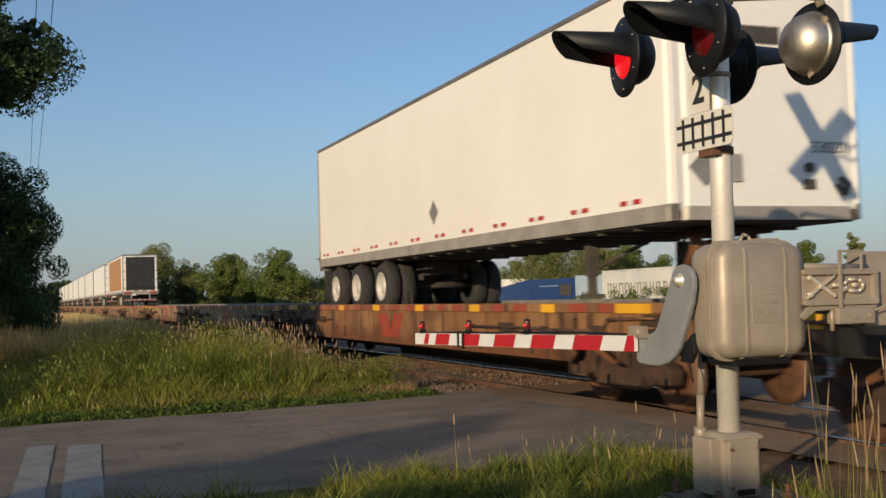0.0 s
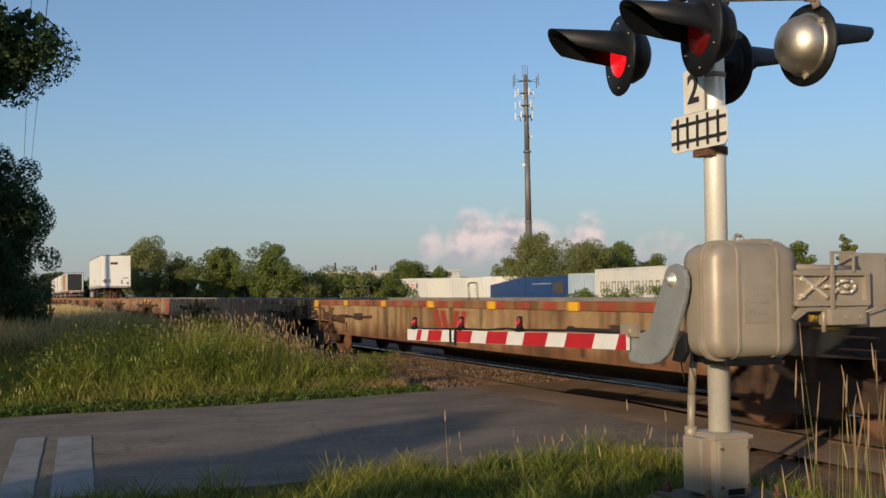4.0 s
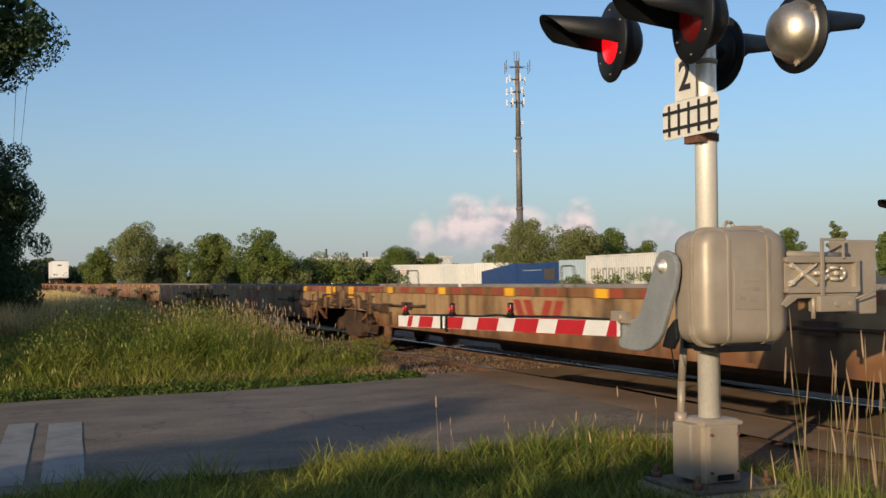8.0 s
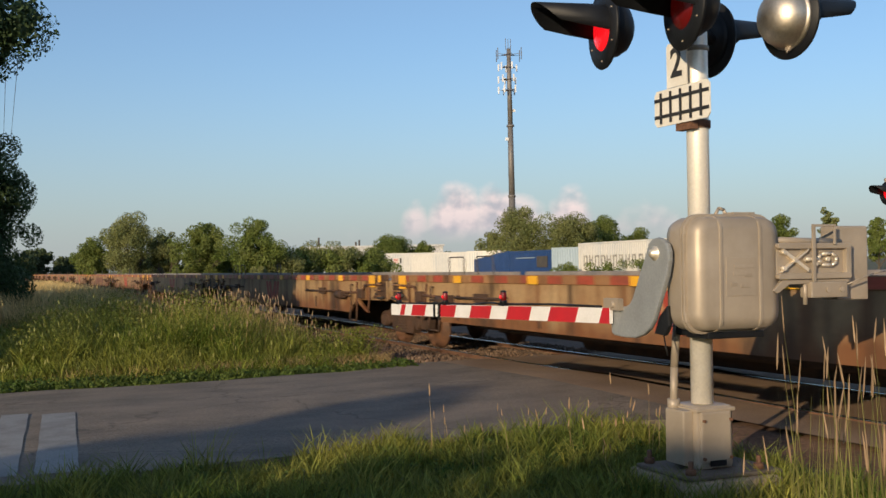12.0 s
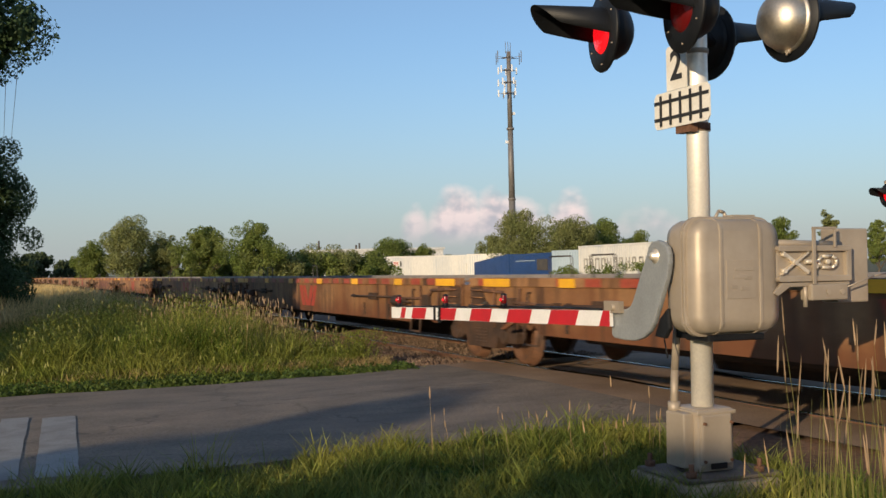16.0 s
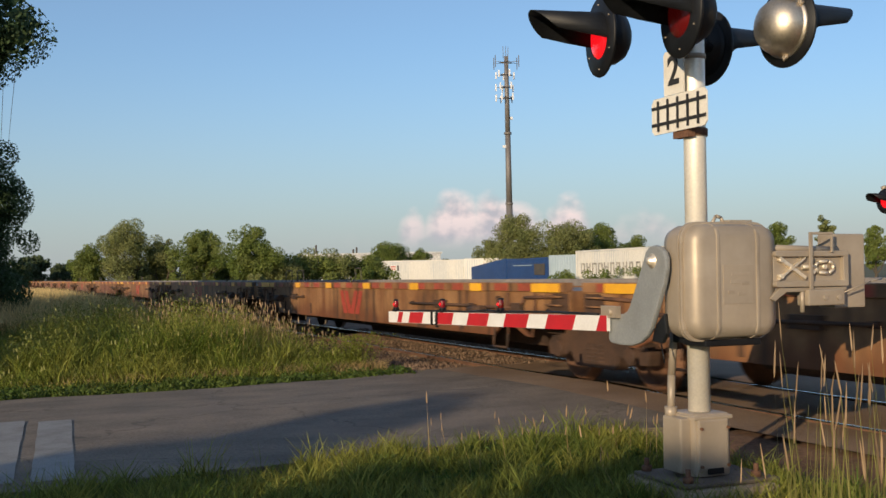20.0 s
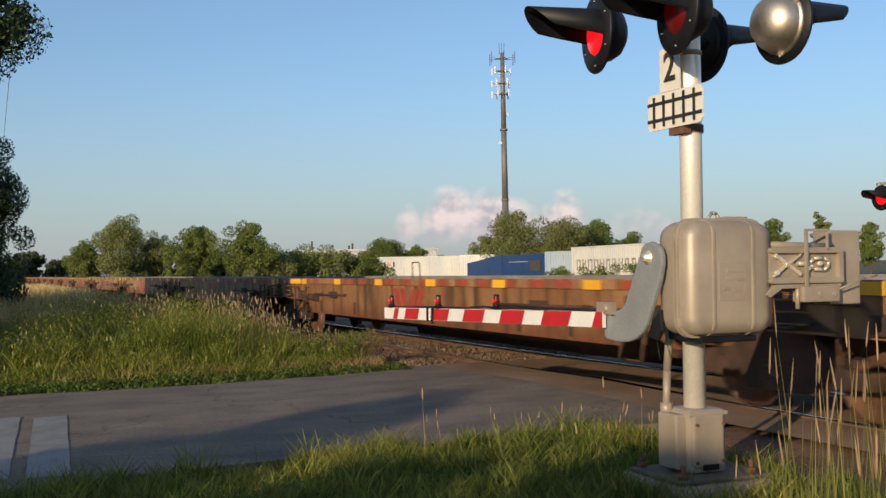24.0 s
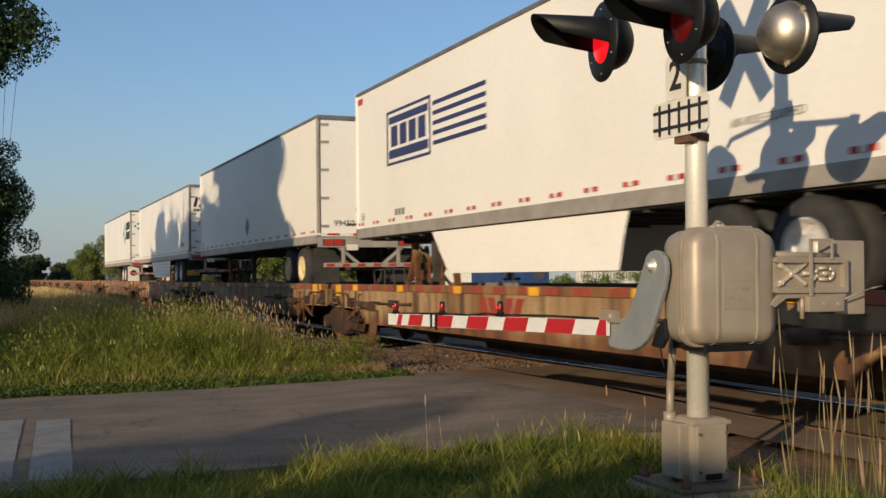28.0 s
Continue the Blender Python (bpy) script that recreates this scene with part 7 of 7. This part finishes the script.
    blades("verge_grass", "short green grass along the road edge", x, y, -0.13, rs.uniform(0.04, 0.13, n) * np.where(y > 16.3, 1.5, 1.0), rs.uniform(0.010, 0.02, n), 0.8, BLADE, 5)
    # low clover at the very edge and a strip of straw behind it
    n = 1500
    x, y = rs.uniform(-9, 6.0, n), rs.uniform(15.62, 16.45, n)
    v, f = leaf_quads(rs, np.stack([x, y, rs.uniform(-0.11, -0.04, n)], -1), rs.uniform(0.05, 0.16, n), 52000, 0.026, 0.7)
    tagged(new("clover", fast_mesh("clover", v, f, CLOVER)), "low dark green clover along the road edge", "clover", kind="stuff")
    n = 4200
    x, y = 0.2 + 5.6 * rs.rand(n) ** 0.7, rs.normal(16.62, 0.15, n)
    blades("straw", "short dry straw in front of the weeds", x, y, -0.12, rs.uniform(0.08, 0.30, n), rs.uniform(0.008, 0.015, n), 0.9, BLADE_DRY, 15)
    # a spindly weed at the end of the verge, by the stones
    n = 260
    x, y = rs.normal(5.35, 0.16, n), rs.normal(17.0, 0.2, n)
    _, tip = blades("spindly_weed", "thin branching green weed beside the stones", x, y, -0.12, rs.uniform(0.25, 0.72, n), np.full(n, 0.008), 0.8, BLADE_TALL, 22)
    v, f = leaf_quads(rs, np.stack(tip, -1), np.full(n, 0.05), 1900, 0.018, 1.0)
    tagged(new("weed_leaves", fast_mesh("weed_leaves", v, f, WEED)), "tiny leaves of the spindly weed", "weeds", kind="stuff")

    # the near verge: a short floor, and coarse tufts of long blades
    def verge(x, y):
        edge = np.interp(x, [-1, 1.5, 2.8, 4.2], [8.35, 8.75, 9.05, 9.25]) + 0.08 * np.sin(x * 2.7) + 0.06 * np.sin(x * 6.3) - 0.40 * np.clip(x - 4.7, 0, 1.3)
        return (y < edge) & ((x - MX) ** 2 + (y - MY) ** 2 > 0.14)
    n = 46000
    x, y = rs.uniform(-2.5, 5.6, n), 2.5 + 6.9 * rs.rand(n) ** 0.75
    keep = verge(x, y)
    x, y = x[keep], y[keep]
    n = len(x)
    blades("near_grass", "green grass on the near verge", x, y, -0.14, rs.uniform(0.05, 0.15, n), rs.uniform(0.005, 0.011, n), 0.7, BLADE, 6)
    k = 950
    cx, cy = rs.uniform(-2.3, 5.5, k), 3.0 + 6.2 * rs.rand(k) ** 0.7
    ch, cl = rs.uniform(0.10, 0.30, k) * (1 + 0.35 * (rs.rand(k) < 0.15)), rs.uniform(0.03, 0.11, k)
    n = 52000
    c = rs.randint(0, k, n)
    x, y = cx[c] + rs.normal(0, 1, n) * cl[c], cy[c] + rs.normal(0, 1, n) * cl[c]
    keep = verge(x, y)
    x, y, c = x[keep], y[keep], c[keep]
    n = len(x)
    blades("grass_tufts", "long coarse grass in tufts on the near verge", x, y, -0.14, ch[c] * rs.uniform(0.5, 1.15, n), rs.uniform(0.006, 0.014, n), 0.85, BLADE_NEAR, 23)
    # small broad leaves among the tufts
    n = 240
    x, y = rs.uniform(-1.5, 5.0, n), rs.uniform(6.0, 9.0, n)
    keep = verge(x, y)
    v, f = leaf_quads(rs, np.stack([x, y, np.full(n, -0.05)], -1)[keep], np.full(keep.sum(), 0.08), 6000, 0.018, 0.8)
    tagged(new("clover", fast_mesh("clover", v, f, CLOVER)), "small broad leaves among the near grass", "clover", kind="stuff")
    n = 60
    x, y = rs.uniform(2.2, 5.0, n), rs.uniform(6.4, 8.9, n)
    keep = (rs.rand(n) < np.clip((x - 2.0) / 2.6, 0.05, 1) ** 1.5) & ((x - MX) ** 2 + (y - MY) ** 2 > 0.30)
    x, y = x[keep], y[keep]
    n = len(x)
    _, tip = blades("dry_stalks", "pale dry grass stalks on the near verge", x, y, -0.14, rs.uniform(0.2, 0.42, n), np.full(n, 0.005), 0.35, BLADE_DRY, 7)
    seed_heads("seed_heads", "pale seed heads on the near verge", *tip, 0.07, 0.005, SEED, 8)
    # single tall stalks that stand out against the road
    x, y, z = np.array([(3.27, 8.3, 0.44), (4.75, 7.9, 0.48), (5.10, 7.9, 0.37), (4.46, 7.9, 0.12), (4.26, 8.3, 0.16), (2.44, 8.0, -0.02), (4.94, 7.9, 0.24), (4.34, 7.9, 0.30), (4.80, 7.7, 0.30), (5.0, 7.6, 0.22)]).T
    _, tip = blades("tall_stalks", "single tall dry stalks at the road edge", x, y, -0.14, z + 0.14, np.full(len(x), 0.006), 0.04, BLADE_DRY, 24)
    seed_heads("seed_heads", "slim tan seed heads at the road edge", *tip, 0.10, 0.008, SEED, 25)
    # tufts round the signal's footing
    n = 900
    ang, rad = rs.uniform(0, 2 * np.pi, n), rs.uniform(0.44, 0.70, n)
    x, y = MX + np.cos(ang) * rad, MY + np.sin(ang) * rad
    blades("grass_tufts", "grass tufts round the signal footing", x, y, -0.14, rs.uniform(0.10, 0.30, n), rs.uniform(0.006, 0.012, n), 0.6, BLADE_NEAR, 16)
    # tall stalks close to the camera, past the gate
    n = 46
    ang = np.radians(39.2 + 8.0 * rs.rand(n) ** 0.8)
    ang[:3] = np.radians([37.2, 38.5, 39.6])
    dist = rs.uniform(3.1, 5.0, n)
    dist[:3] = 4.6
    x, y = np.sin(ang) * dist, np.cos(ang) * dist
    h = rs.uniform(0.92, 1.36, n)
    h[:3] = 0.78, 0.80, 1.12
    _, tip = blades("tall_stalks", "tall thin green and tan grass stalks close by", x, y, -0.14, h, rs.uniform(0.006, 0.010, n), 0.08, BLADE_STEM, 9)
    seed_heads("seed_heads", "long tan seed heads on tall stalks", *tip, rs.uniform(0.09, 0.17, n), 0.0036, SEED, 10)
    n = 110
    ang = np.radians(39.5 + 8.0 * rs.rand(n) ** 0.8)
    dist = rs.uniform(3.2, 5.0, n)
    blades("bare_stems", "thin green stems without heads close by", np.sin(ang) * dist, np.cos(ang) * dist, -0.14, rs.uniform(0.7, 1.25, n), rs.uniform(0.004, 0.008, n), 0.10, BLADE_STEM, 26)
    n = 3600
    ang = np.radians(38.2 + 10.0 * rs.rand(n) ** 0.7)
    dist = rs.uniform(3.0, 5.4, n)
    x, y = np.sin(ang) * dist, np.cos(ang) * dist
    blades("tall_leaves", "long green grass leaves close by", x, y, -0.14, rs.uniform(0.2, 0.60, n), rs.uniform(0.006, 0.014, n), 0.6, BLADE_NEAR, 11)


build_grass()


# ---- what moves ----
def motions():
    """The whole train rolls on along the track at one speed."""
    for ob, y, m in MOVERS:
        walk(ob, [(t, Matrix.Translation((0, y + SPEED * t, 0)) @ m) for t in (0.0, 7.0, 14.0, 21.0, 28.0)])


motions()
